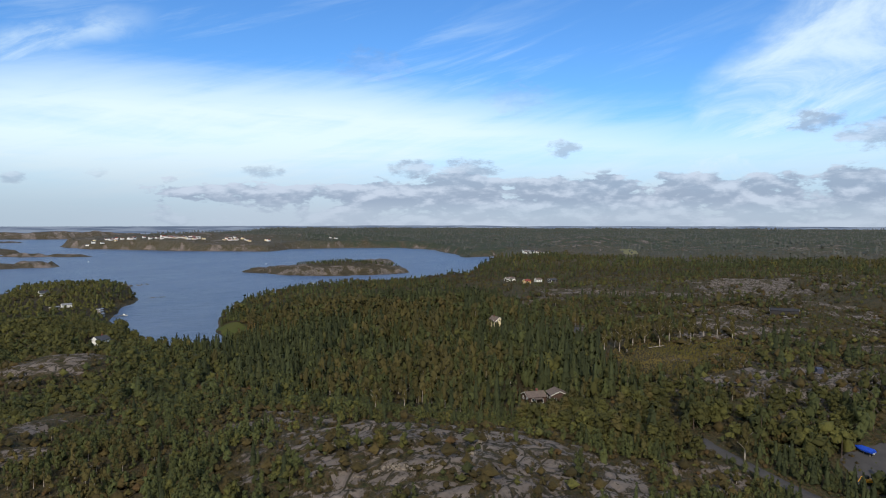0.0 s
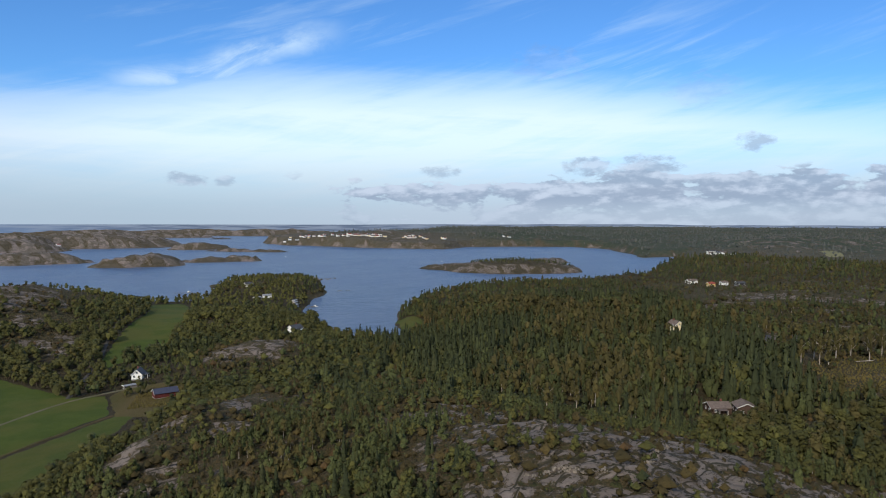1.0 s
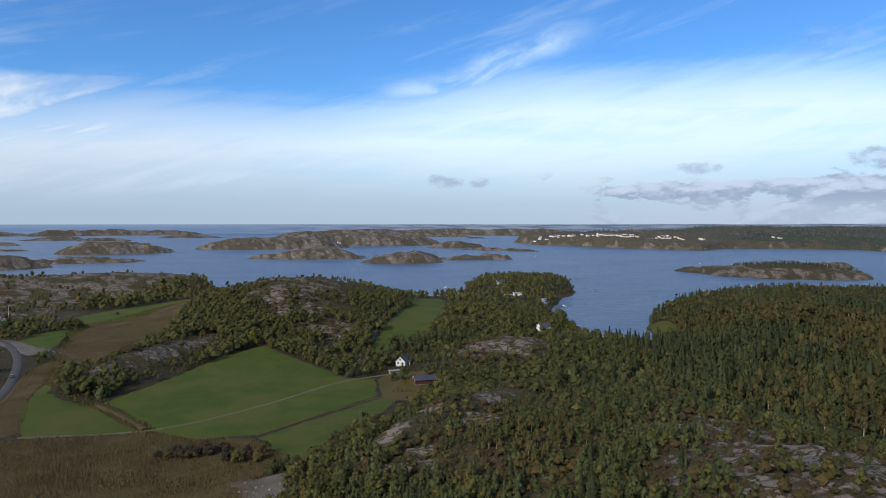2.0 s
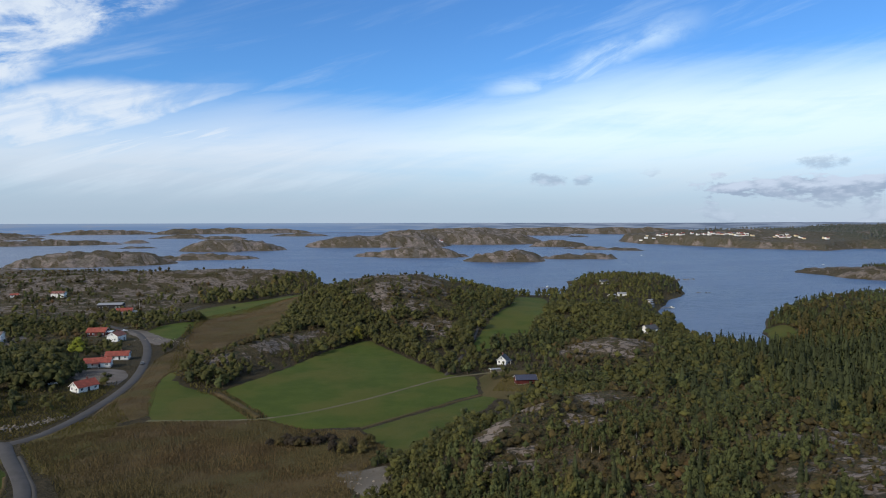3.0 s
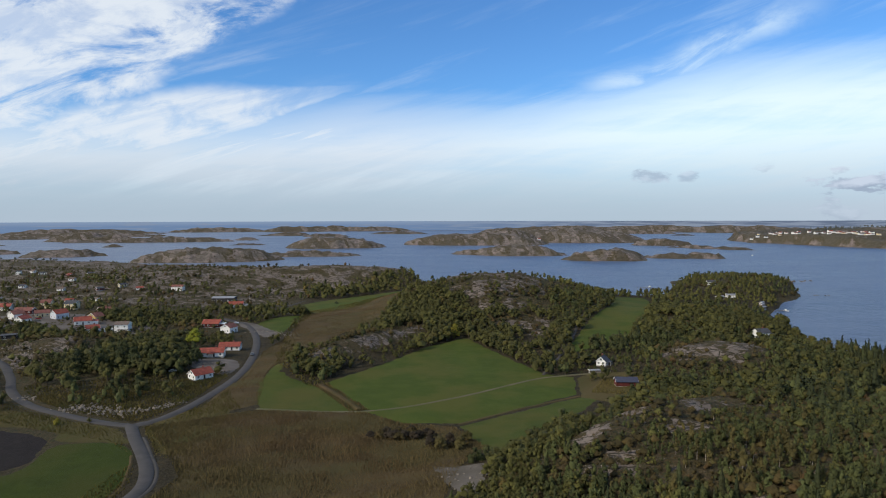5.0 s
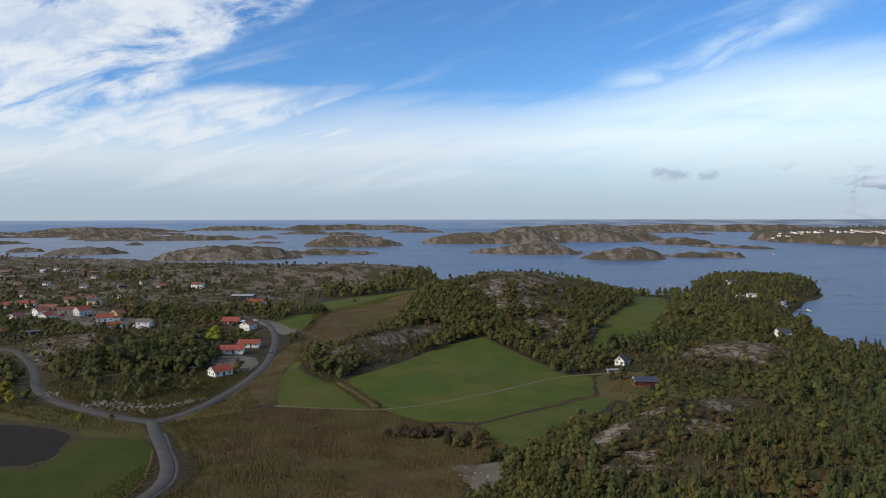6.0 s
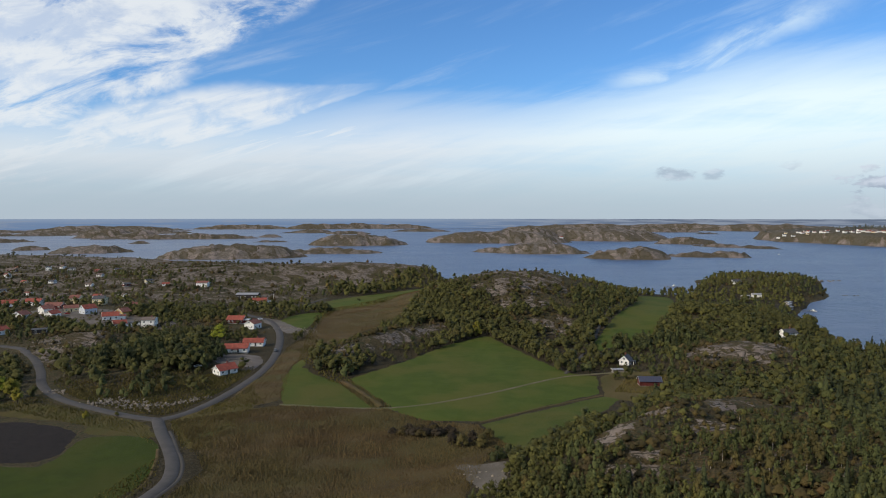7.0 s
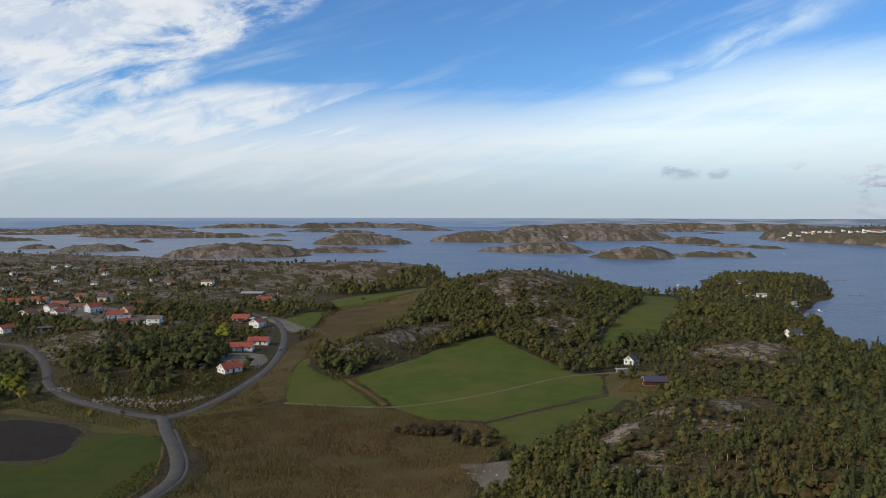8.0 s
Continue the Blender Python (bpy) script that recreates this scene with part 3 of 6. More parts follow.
    z = z + off * (own2 * 1.8 + smooth(crag, 0, 5) * 1.4 - 1.6 + (fbm(x, y, 14, 3, 43) - 0.5) * 2.0)
    rock = rock - 0.42 * near * (1 - smooth(crack, 0.05, 0.50)) * smooth(fbm(x, y, 9, 2, 52), 0.28, 0.46) - 0.14 * off * (1 - smooth(crag, 0.5, 3.5))
    grass = smooth(hills, 9, 3) * smooth(1 - rock, 0.5, 0.8)
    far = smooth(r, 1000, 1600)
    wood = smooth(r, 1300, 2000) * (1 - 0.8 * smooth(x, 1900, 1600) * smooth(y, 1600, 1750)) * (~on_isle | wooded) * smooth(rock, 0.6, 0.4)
    return z, rock, grass, far, wood, on_isle, hills, sd


VALLEY = [
    (-330, 200), (-200, 300), (-150, 320), (-90, 400), (-140, 560), (-150, 640), (-105, 690), (0, 790), (8, 735), (-30, 610), (-75, 500),
    (-60, 380), (0, 460), (34, 480), (60, 430), (95, 430), (135, 540), (200, 690), (245, 705), (190, 545), (150, 470), (115, 385), (95, 345),
    (78, 318), (36, 262), (18, 205), (20, 120), (-60, 90), (-330, 120),
]
ROCKS = [
    (86, 212, 6, 0.8), (64, 236, 9, 0.5), (74, 222, 8, 0.4), (122, 106, 20, 0.8), (105, 90, 17, 0.75), (136, 100, 15, 0.7), (140, 84, 15, 0.75), (156, 80, 12, 0.75), (124, 72, 16, 0.7), (106, 72, 13, 0.6), (88, 88, 9, 0.5),
    (144, 70, 10, 0.55), (164, 66, 9, 0.5), (138, 150, 9, 0.62), (138, 169, 8, 0.5), (108, 138, 8, 0.6), (98, 120, 7, 0.5), (215, 299, 9, 0.45), (247, 289, 8, 0.4), (136, 352, 9, 0.55), (188, 376, 12, 0.6), (168, 352, 9, 0.5), (158, 370, 16, 0.7), (174, 386, 16, 0.7), (145, 380, 12, 0.5),
    (303, 77, 20, 0.5), (316, 46, 28, 0.6), (309, 22, 26, 0.55), (264, 38, 9, 0.7), (184, 60, 10, 0.6), (204, 46, 10, 0.6), (-240, 436, 26, 0.9), (-222, 430, 14, 0.8), (64, 240, 5, 0.8), (92, 230, 6, 0.85), (96, 238, 5, 0.7), (56, 212, 4, 0.7), (71, 268, 7, 0.85), (91, 257, 8, 0.9), (118, 247, 9, 0.85), (104, 240, 7, 0.75), (70, 506, 11, 0.8), (93, 514, 11, 0.85), (-57, 395, 6, 0.8), (-50, 408, 7, 0.95), (-42, 421, 7, 0.95),
    (-33, 436, 7, 0.95), (-22, 454, 7, 0.9), (-12, 472, 7, 0.85), (0, 498, 7, 0.8), (52, 545, 15, 0.75), (78, 552, 15, 0.75), (100, 600, 12, 0.5), (62, 655, 24, 0.8), (92, 628, 18, 0.65), (40, 640, 14, 0.6), (120, 720, 22, 0.3), (-150, 915, 70, 0.2), (520, 930, 30, 0.6), (470, 385, 20, 0.3),
]


# outlines of the bare rock, with how bare it is
BARE = [
    ([(112, 106), (119, 112), (132, 119), (154, 119), (167, 110), (160, 96), (182, 93), (172, 77), (166, 68), (198, 58), (214, 40), (204, 34), (160, 48), (112, 60), (84, 78), (92, 92), (104, 98)], 0.98),
    ([(114, 140), (126, 160), (139, 172), (146, 163), (144, 141), (130, 124), (118, 124)], 0.85),
    ([(295, 89), (312, 84), (351, 56), (391, 37), (371, 23), (306, 28), (268, 32), (254, 34), (258, 38), (280, 42), (283, 61)], 0.92),
    ([(723, 197), (862, 205), (822, 122), (754, 101), (662, 121), (618, 139)], 0.85),
    ([(44, 203), (56, 214), (68, 229), (86, 243), (106, 259), (128, 274), (145, 290), (152, 284), (132, 263), (106, 244), (84, 226), (66, 212), (52, 196)], 0.92),
    ([(75, 196), (82, 209), (93, 207), (88, 194)], 0.98), ([(46, 184), (56, 197), (66, 193), (58, 178)], 0.85),
    ([(134, 362), (150, 350), (168, 357), (196, 378), (208, 398), (186, 408), (160, 394), (140, 378)], 0.88),
    ([(64, 506), (77, 521), (99, 520), (102, 495), (90, 470), (69, 475)], 0.95),
    ([(-64, 395), (-50, 416), (-31, 448), (-6, 499), (0, 480), (-28, 424), (-46, 396)], 0.98),
    ([(40, 640), (70, 690), (110, 680), (120, 640), (80, 610)], 0.8), ([(20, 590), (60, 610), (110, 590), (100, 570), (50, 560)], 0.72),
    ([(-250, 850), (-100, 842), (-20, 872), (-24, 950), (-150, 1000), (-280, 950)], 0.8),
    ([(-261, 429), (-266, 470), (-229, 438), (-213, 412), (-221, 390), (-240, 403)], 0.98),
]


def mesh_object(name, verts, faces, mat, parent=None, label="", smooth_shade=False, attrs=None, normals=None):
    """One mesh object from arrays; faces are all triangles or all quads."""
    verts, faces = np.asarray(verts, np.float32), np.asarray(faces, np.int32)
    me = bpy.data.meshes.new(name)
    me.vertices.add(len(verts))
    me.vertices.foreach_set("co", verts.ravel())
    k = faces.shape[1]
    me.loops.add(faces.size)
    me.loops.foreach_set("vertex_index", faces.ravel())
    me.polygons.add(len(faces))
    me.polygons.foreach_set("loop_start", np.arange(0, faces.size, k, dtype=np.int32))
    me.polygons.foreach_set("loop_total", np.full(len(faces), k, np.int32))
    if smooth_shade or normals is not None:
        me.polygons.foreach_set("use_smooth", np.ones(len(faces), bool))
    for key, values in (attrs or {}).items():
        a = me.attributes.new(key, "FLOAT", "POINT")
        a.data.foreach_set("value", np.asarray(values, np.float32))
    me.update(calc_edges=True)
    if normals is not None:
        me.attributes.new("custom_normal", "FLOAT_VECTOR", "POINT").data.foreach_set("vector", np.asarray(normals, np.float32).ravel())
    me.materials.append(MATERIALS[mat])
    ob = new(name, me)
    if parent:
        ob.parent = parent
    if label:
        tagged(ob, label)
    return ob


def ring_grid(radii, bearings):
    nr, na = len(radii), len(bearings)
    R, A = np.meshgrid(radii, bearings, indexing="ij")
    x, y = R * np.sin(A), R * np.cos(A)
    i, j = np.meshgrid(np.arange(nr - 1), np.arange(na), indexing="ij")
    k = (j + 1) % na
    quads = np.stack([i * na + j, i * na + k, (i + 1) * na + k, (i + 1) * na + j], -1).reshape(-1, 4)[:, ::-1]
    return x.ravel(), y.ravel(), quads


FINE = np.radians(np.arange(-44.0, 98.0, 0.28))
COARSE = np.radians(np.arange(98.0, 316.0, 4.0))
BEARINGS = np.concatenate([FINE, COARSE])
RADII = np.concatenate([[0.01, 15, 35, 55, 70, 82], 90 * 1.0098 ** np.arange(0, 411)])
RADII = RADII[RADII < 4950]
gx, gy, gq = ring_grid(RADII, BEARINGS)
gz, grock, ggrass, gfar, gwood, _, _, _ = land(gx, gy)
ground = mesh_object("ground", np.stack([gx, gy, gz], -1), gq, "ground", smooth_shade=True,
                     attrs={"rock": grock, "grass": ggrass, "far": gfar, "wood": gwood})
tagged(ground, "rocky coastal ground with heath, bare granite and forest floor", "ground", kind="structure")
sx, sy, sq = ring_grid(np.array([1.0, 300, 800, 1500, 2500, 3600, 4940]), np.radians(np.arange(0, 360, 3.0)))
tagged(mesh_object("water", np.stack([sx, sy, sx * 0], -1), sq, "sea_water"), "wind-ruffled blue sea between rocky islands", "water", kind="structure")


def backdrop():
    """Hazy sea and low land at the edge of sight."""
    m, g = material("distance")
    x, y, z = g.split(g.place())
    az = g.math("ARCTAN2", x, y)
    n = g.noise(g.vec(g.mul(az, 22.0), g.mul(z, 0.09), 0), 1.0, 4)
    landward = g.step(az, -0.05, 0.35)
    # haze is painted into these colours, and the ring glows by itself
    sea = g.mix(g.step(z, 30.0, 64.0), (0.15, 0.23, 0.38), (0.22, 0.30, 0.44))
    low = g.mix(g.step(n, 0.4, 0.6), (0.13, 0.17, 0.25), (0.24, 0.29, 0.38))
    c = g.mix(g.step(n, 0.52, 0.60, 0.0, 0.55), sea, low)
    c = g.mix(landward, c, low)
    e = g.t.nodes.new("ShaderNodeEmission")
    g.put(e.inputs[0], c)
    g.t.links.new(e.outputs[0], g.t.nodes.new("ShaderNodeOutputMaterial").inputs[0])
    a = np.radians(np.arange(0, 360, 0.5))
    top = 66 + 9 * smooth(a, 0.4, 0.9) * (a < 2.6) * (0.4 + fbm(a * 20, a * 0, 1, 4, 5))
    rows = [np.full_like(a, -6.0), np.full_like(a, 30.0), top]
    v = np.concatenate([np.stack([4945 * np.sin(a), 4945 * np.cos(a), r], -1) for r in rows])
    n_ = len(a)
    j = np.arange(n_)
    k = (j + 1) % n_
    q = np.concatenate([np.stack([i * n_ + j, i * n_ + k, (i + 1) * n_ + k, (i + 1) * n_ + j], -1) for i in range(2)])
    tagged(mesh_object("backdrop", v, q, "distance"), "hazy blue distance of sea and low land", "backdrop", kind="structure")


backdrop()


# ================= sown fields, reeds and roads =================
def height(x, y):
    return land(np.atleast_1d(x), np.atleast_1d(y))[0]


def rounded(points, closed=True, step=4.0):
    """A smooth line through the given corners."""
    p = [Vector((*q, 0)) for q in points]
    n, out = len(p), []
    for i in range(n if closed else n - 1):
        a, b = p[(i - 1) % n] if closed or i else p[0], p[i]
        c, d = p[(i + 1) % n], p[(i + 2) % n] if closed or i + 2 < n else p[-1]
        m = max(2, int((c - b).length / step))
        for k in range(m):
            t = k / m
            out.append(0.5 * (2 * b + (c - a) * t + (2 * a - 5 * b + 4 * c - d) * t * t + (3 * b - a - 3 * c + d) * t ** 3))
    if not closed:
        out.append(p[-1])
    return [(v.x, v.y) for v in out]


def lay(name, corners, mat, label, category, lift=0.15, cell=5.0, smooth_line=True, ragged=0.6):
    """A patch laid on the ground."""
    from mathutils.geometry import delaunay_2d_cdt
    line = rounded(corners, True, cell) if smooth_line else []
    if not smooth_line:
        for (x0, y0), (x1, y1) in zip(corners, corners[1:] + corners[:1]):
            m = max(1, int(math.hypot(x1 - x0, y1 - y0) / cell))
            line += [(x0 + (x1 - x0) * k / m, y0 + (y1 - y0) * k / m) for k in range(m)]
    rng = random.Random(len(name) + len(corners))
    line = [(x + rng.uniform(-ragged, ragged), y + rng.uniform(-ragged, ragged)) for x, y in line]
    xs, ys = [q[0] for q in line], [q[1] for q in line]
    X, Y = np.meshgrid(np.arange(min(xs), max(xs), cell), np.arange(min(ys), max(ys), cell))
    X, Y = X.ravel(), Y.ravel()
    ok = inside(line, X, Y) & (edge_distance(line, X, Y) > cell * 0.4)
    pts = [Vector(q) for q in line] + [Vector((a, b)) for a, b in zip(X[ok], Y[ok])]
    n = len(line)
    res = delaunay_2d_cdt(pts, [(i, (i + 1) % n) for i in range(n)], [], 1, 1e-4)
    vx, vy = np.array([v.x for v in res[0]]), np.array([v.y for v in res[0]])
    z = height(vx, vy) + lift
    rim = edge_distance(line, vx, vy) < 0.05
    z = np.where(rim, z - lift - 0.05, z)
    faces = np.array([f for f in res[2] if len(f) == 3], np.int32)
    a, b, c = (np.stack([vx, vy], -1)[faces[:, i]] for i in range(3))
    flip = ((b - a)[:, 0] * (c - a)[:, 1] - (b - a)[:, 1] * (c - a)[:, 0]) < 0
    faces[flip] = faces[flip][:, ::-1]
    ob = mesh_object(name, np.stack([vx, vy, z], -1), faces, mat, smooth_shade=True)
    return tagged(ob, label, category, kind="structure")


def ribbon(name, points, width, mat, label, category, lift=0.3, step=4.0):
    """A road or a track with a low bank at each side."""
    line = [Vector((*q, 0)) for q in rounded(points, False, step)]
    rows = []
    for i, p in enumerate(line):
        d = (line[min(i + 1, len(line) - 1)] - line[max(i - 1, 0)]).normalized()
        s = Vector((d.y, -d.x, 0))
        rows.append([p + s * o for o in (-width / 2 - 0.7, -width / 2, 0, width / 2, width / 2 + 0.7)])
    v = np.array([[q.x, q.y] for row in rows for q in row])
    z = height(v[:, 0], v[:, 1]).reshape(-1, 5)
    mid = z[:, 2:3]
    for _ in range(3):
        mid = np.concatenate([mid[:1], (mid[:-2] + mid[1:-1] * 2 + mid[2:]) / 4, mid[-1:]])
    top = np.maximum(mid, z) * 0.5 + mid * 0.5 + lift
    z = np.concatenate([z[:, :1] - 0.3, top[:, 1:2] - 0.05, top[:, 2:3], top[:, 3:4] - 0.05, z[:, 4:] - 0.3], 1)
    n = len(line)
    q = np.array([[i * 5 + j, i * 5 + j + 1, (i + 1) * 5 + j + 1, (i + 1) * 5 + j] for i in range(n - 1) for j in range(4)])
    ob = mesh_object(name, np.column_stack([v, z.ravel()]), q[:, ::-1], mat, smooth_shade=True)
    return tagged(ob, label, category, kind="structure")


BAY_MEADOW = [(304, 424), (322, 440), (345, 474), (352, 492), (364, 480), (350, 446), (326, 414)]
SHORE_LAWN = [(282, 492), (296, 540), (312, 590), (300, 594), (282, 548), (268, 500)]
REED = [(-111, 280), (-73, 303), (-24, 297), (-6, 280), (15, 274), (25, 243), (14, 225), (8, 200), (0, 150), (-40, 120), (-82, 150), (-84, 200), (-80, 225), (-96, 255)]
FIELD_BIG = [(-51, 350), (-27, 386), (6, 446), (34, 474), (52, 420), (70, 368), (85, 358), (77, 321), (16, 278), (-8, 280), (-24, 298)]
FIELD_LOW = [(16, 275), (77, 317), (85, 311), (72, 289), (57, 269), (44, 252), (27, 226), (22, 246)]
FIELD_SMALL = [(-73, 307), (-84, 365), (-79, 395), (-70, 364), (-52, 347), (-26, 301), (-36, 299)]
FIELD_FAR = [(-130, 622), (-105, 688), (-60, 735), (0, 783), (4, 736), (-45, 644), (-92, 606)]
FIELD_FAR2 = [(-100, 590), (-99, 526), (-104, 497), (-128, 530), (-124, 575)]
FIELD_MID = [(92, 422), (108, 463), (136, 530), (177, 612), (205, 690), (238, 699), (213, 606), (181, 533), (159, 488), (142, 462), (124, 448), (104, 426)]
FIELD_NEAR = [(-250, 200), (-180, 232), (-139, 230), (-138, 258), (-113, 260), (-101, 242), (-96, 222), (-97, 200), (-110, 160), (-160, 130), (-230, 140)]
PLOUGH = [(-230, 250), (-184, 279), (-152, 272), (-140, 258), (-140, 232), (-180, 235)]
GRASS_A = [(-190, 312), (-150, 292), (-124, 280), (-104, 252), (-101, 246), (-110, 258), (-138, 262), (-150, 276), (-190, 288), (-210, 306)]
GRASS_B = [(-112, 278), (-109, 293), (-97, 317), (-94, 340), (-86, 314), (-81, 280), (-85, 251), (-91, 242), (-98, 252), (-106, 266)]
QUARRY = [(3, 231), (12, 226), (22, 225), (21, 211), (20, 196), (13, 200), (7, 214)]
RUSH = [(-98, 596), (-60, 644), (-16, 700), (4, 680), (-8, 640), (-22, 600), (-26, 566), (-44, 520), (-58, 490), (-70, 430), (-80, 400), (-82, 370), (-78, 340), (-74, 312), (-99, 300), (-96, 370), (-100, 430), (-94, 500)]

# ================= building blocks for things =================
class Solid:
    """Boxes, prisms and tubes gathered into one mesh."""

    def __init__(self):
        self.v, self.f = [], []

    def add(self, verts, faces):
        n = len(self.v)
        self.v += [tuple(p) for p in verts]
        self.f += [tuple(i + n for i in q) for q in faces]
        return self

    def box(self, x0, y0, z0, x1, y1, z1):
        p = [(x, y, z) for z in (z0, z1) for y in (y0, y1) for x in (x0, x1)]
        return self.add(p, [(0, 2, 3, 1), (4, 5, 7, 6), (0, 1, 5, 4), (2, 6, 7, 3), (0, 4, 6, 2), (1, 3, 7, 5)])

    def prism(self, profile, y0, y1):
        """A profile in x and z drawn out along y."""
        n = len(profile)
        p = [(x, y0, z) for x, z in profile] + [(x, y1, z) for x, z in profile]
        f = [tuple(range(n)), tuple(range(2 * n - 1, n - 1, -1))]
        f += [(i, i + n, (i + 1) % n + n, (i + 1) % n) for i in range(n)]
        return self.add(p, f)

    def tube(self, p, q, r0, r1, sides=8):
        p, q = Vector(p), Vector(q)
        d = (q - p).normalized()
        e = d.orthogonal().normalized()
        g = d.cross(e)
        ring = [e * math.cos(6.2832 * k / sides) + g * math.sin(6.2832 * k / sides) for k in range(sides)]
        verts = [p + w * r0 for w in ring] + [q + w * r1 for w in ring]
        f = [(k, (k + 1) % sides, (k + 1) % sides + sides, k + sides) for k in range(sides)]
        f += [tuple(range(sides - 1, -1, -1)), tuple(range(sides, 2 * sides))]
        return self.add(verts, f)

    def mesh(self, name, mat, even=True):
        me = bpy.data.meshes.new(name)
        me.from_pydata(self.v, [], self.f)
        if even:
            b = bmesh.new()
            b.from_mesh(me)
            bmesh.ops.recalc_face_normals(b, faces=b.faces)
            b.to_mesh(me)
            b.free()
        me.materials.append(MATERIALS[mat])
        return me


def part(name, me, parent, label="", at=None):
    ob = new(name, me)
    ob.parent = parent
    if at is not None:
        ob.matrix_basis = at
    if label:
        tagged(ob, label)
    return ob


def thing(name, x, y, turn, label, category, group="", sink=0.0, z=None, scale=1.0):
    ob = new(name)
    ob.empty_display_size = 0.3
    ground_z = float(height(x, y)[0]) if z is None else z
    ob.matrix_basis = pose(x, y, ground_z - sink, 0, 0, turn) @ Matrix.Scale(scale, 4)
    return tagged(ob, label, category, group)



# ================= trees =================
RNG = np.random.default_rng(5)


def quads_at(centres, size, rng, out, flat=0.0):
    """Small leaf clumps, each a three-cornered spray that faces out of the crown."""
    n = len(centres)
    out = out + np.array([0, 0, 0.25])
    out = out / (np.linalg.norm(out, axis=1, keepdims=True) + 1e-9)
    d = rng.normal(size=(n, 3))
    d[:, 2] *= 1 - flat
    d -= 0.75 * (d * out).sum(1, keepdims=True) * out
    d /= np.linalg.norm(d, axis=1, keepdims=True) + 1e-9
    e = np.cross(d, out + 0.35 * rng.normal(size=(n, 3)))
    e /= np.linalg.norm(e, axis=1, keepdims=True) + 1e-9
    s = size * rng.uniform(0.6, 1.3, (n, 1))
    v = np.stack([centres - d * s * 0.8 - e * s * 0.55, centres - d * s * 0.8 + e * s * 0.55, centres + d * s], 1)
    out = out + rng.normal(size=(n, 3)) * 0.2 + np.array([0, 0, 0.4])
    out /= np.linalg.norm(out, axis=1, keepdims=True) + 1e-9
    back = (np.cross(v[:, 1] - v[:, 0], v[:, 2] - v[:, 0]) * out).sum(1) < 0
    v[back] = v[back][:, [1, 0, 2]]
    return v.reshape(-1, 3), np.arange(n * 3).reshape(-1, 3), np.repeat(out, 3, axis=0)


BALL_V = np.array([(-1, 1.618, 0), (1, 1.618, 0), (-1, -1.618, 0), (1, -1.618, 0), (0, -1, 1.618), (0, 1, 1.618), (0, -1, -1.618), (0, 1, -1.618), (1.618, 0, -1), (1.618, 0, 1), (-1.618, 0, -1), (-1.618, 0, 1)]) / 1.902
BALL_F = np.array([(0, 11, 5), (0, 5, 1), (0, 1, 7), (0, 7, 10), (0, 10, 11), (1, 5, 9), (5, 11, 4), (11, 10, 2), (10, 7, 6), (7, 1, 8),
                   (3, 9, 4), (3, 4, 2), (3, 2, 6), (3, 6, 8), (3, 8, 9), (4, 9, 5), (2, 4, 11), (6, 2, 10), (8, 6, 7), (9, 8, 1)])


def bough(centre, radius, rng, flat=0.8, small=False):
    """One uneven mass of leaves: corners, faces and soft normals."""
    turn = rng.normal(size=(3, 3))
    q, _ = np.linalg.qr(turn)
    v = BALL_V @ q * rng.uniform(0.5, 1.35, (12, 1))
    if small:
        f = np.array([(0, 2, 4), (2, 1, 4), (1, 3, 4), (3, 0, 4), (2, 0, 5), (1, 2, 5), (3, 1, 5), (0, 3, 5)])
        v = np.array([(1, 0, 0), (-1, 0, 0), (0, 1, 0), (0, -1, 0), (0, 0, 1), (0, 0, -1)]) * rng.uniform(0.7, 1.25, (6, 1))
        n = 0.6 * v / np.linalg.norm(v, axis=1, keepdims=True) + rng.normal(size=(6, 3)) * 0.2 + np.array([0, 0, 0.6])
        return v * radius * np.array([1, 1, flat]) + centre, f, n / np.linalg.norm(n, axis=1, keepdims=True)
    n = 0.75 * v / np.linalg.norm(v, axis=1, keepdims=True) + rng.normal(size=(12, 3)) * 0.25 + np.array([0, 0, 0.55])
    f = BALL_F if np.linalg.det(q) > 0 else BALL_F[:, ::-1]
    return v * radius * np.array([1, 1, flat]) + centre, f, n / np.linalg.norm(n, axis=1, keepdims=True)


def skirt(z, radius, high, rng, sides=7):
    """One tier of a spruce: a ragged cone of drooping branches."""
    a = np.arange(sides) * 6.2832 / sides + rng.uniform(0, 1)
    r = radius * np.where(np.arange(sides) % 2, 1.12, 0.72) * rng.uniform(0.85, 1.15, sides)
    rim = np.stack([r * np.cos(a), r * np.sin(a), z - 0.25 * high * rng.uniform(0.5, 1.2, sides)], -1)
    v = np.concatenate([[[0, 0, z + high]], rim])
    n = np.concatenate([[[0, 0, 1]], np.stack([np.cos(a), np.sin(a), np.full(sides, 0.5)], -1)])
    f = np.array([(0, 1 + k, 1 + (k + 1) % sides) for k in range(sides)])
    return v, f, n / np.linalg.norm(n, axis=1, keepdims=True)


def gather(pieces):
    V, F, N, base = [], [], [], 0
    for v, f, n in pieces:
        V.append(v), F.append(f + base), N.append(n)
        base += len(v)
    return np.concatenate(V), np.concatenate(F), np.concatenate(N)


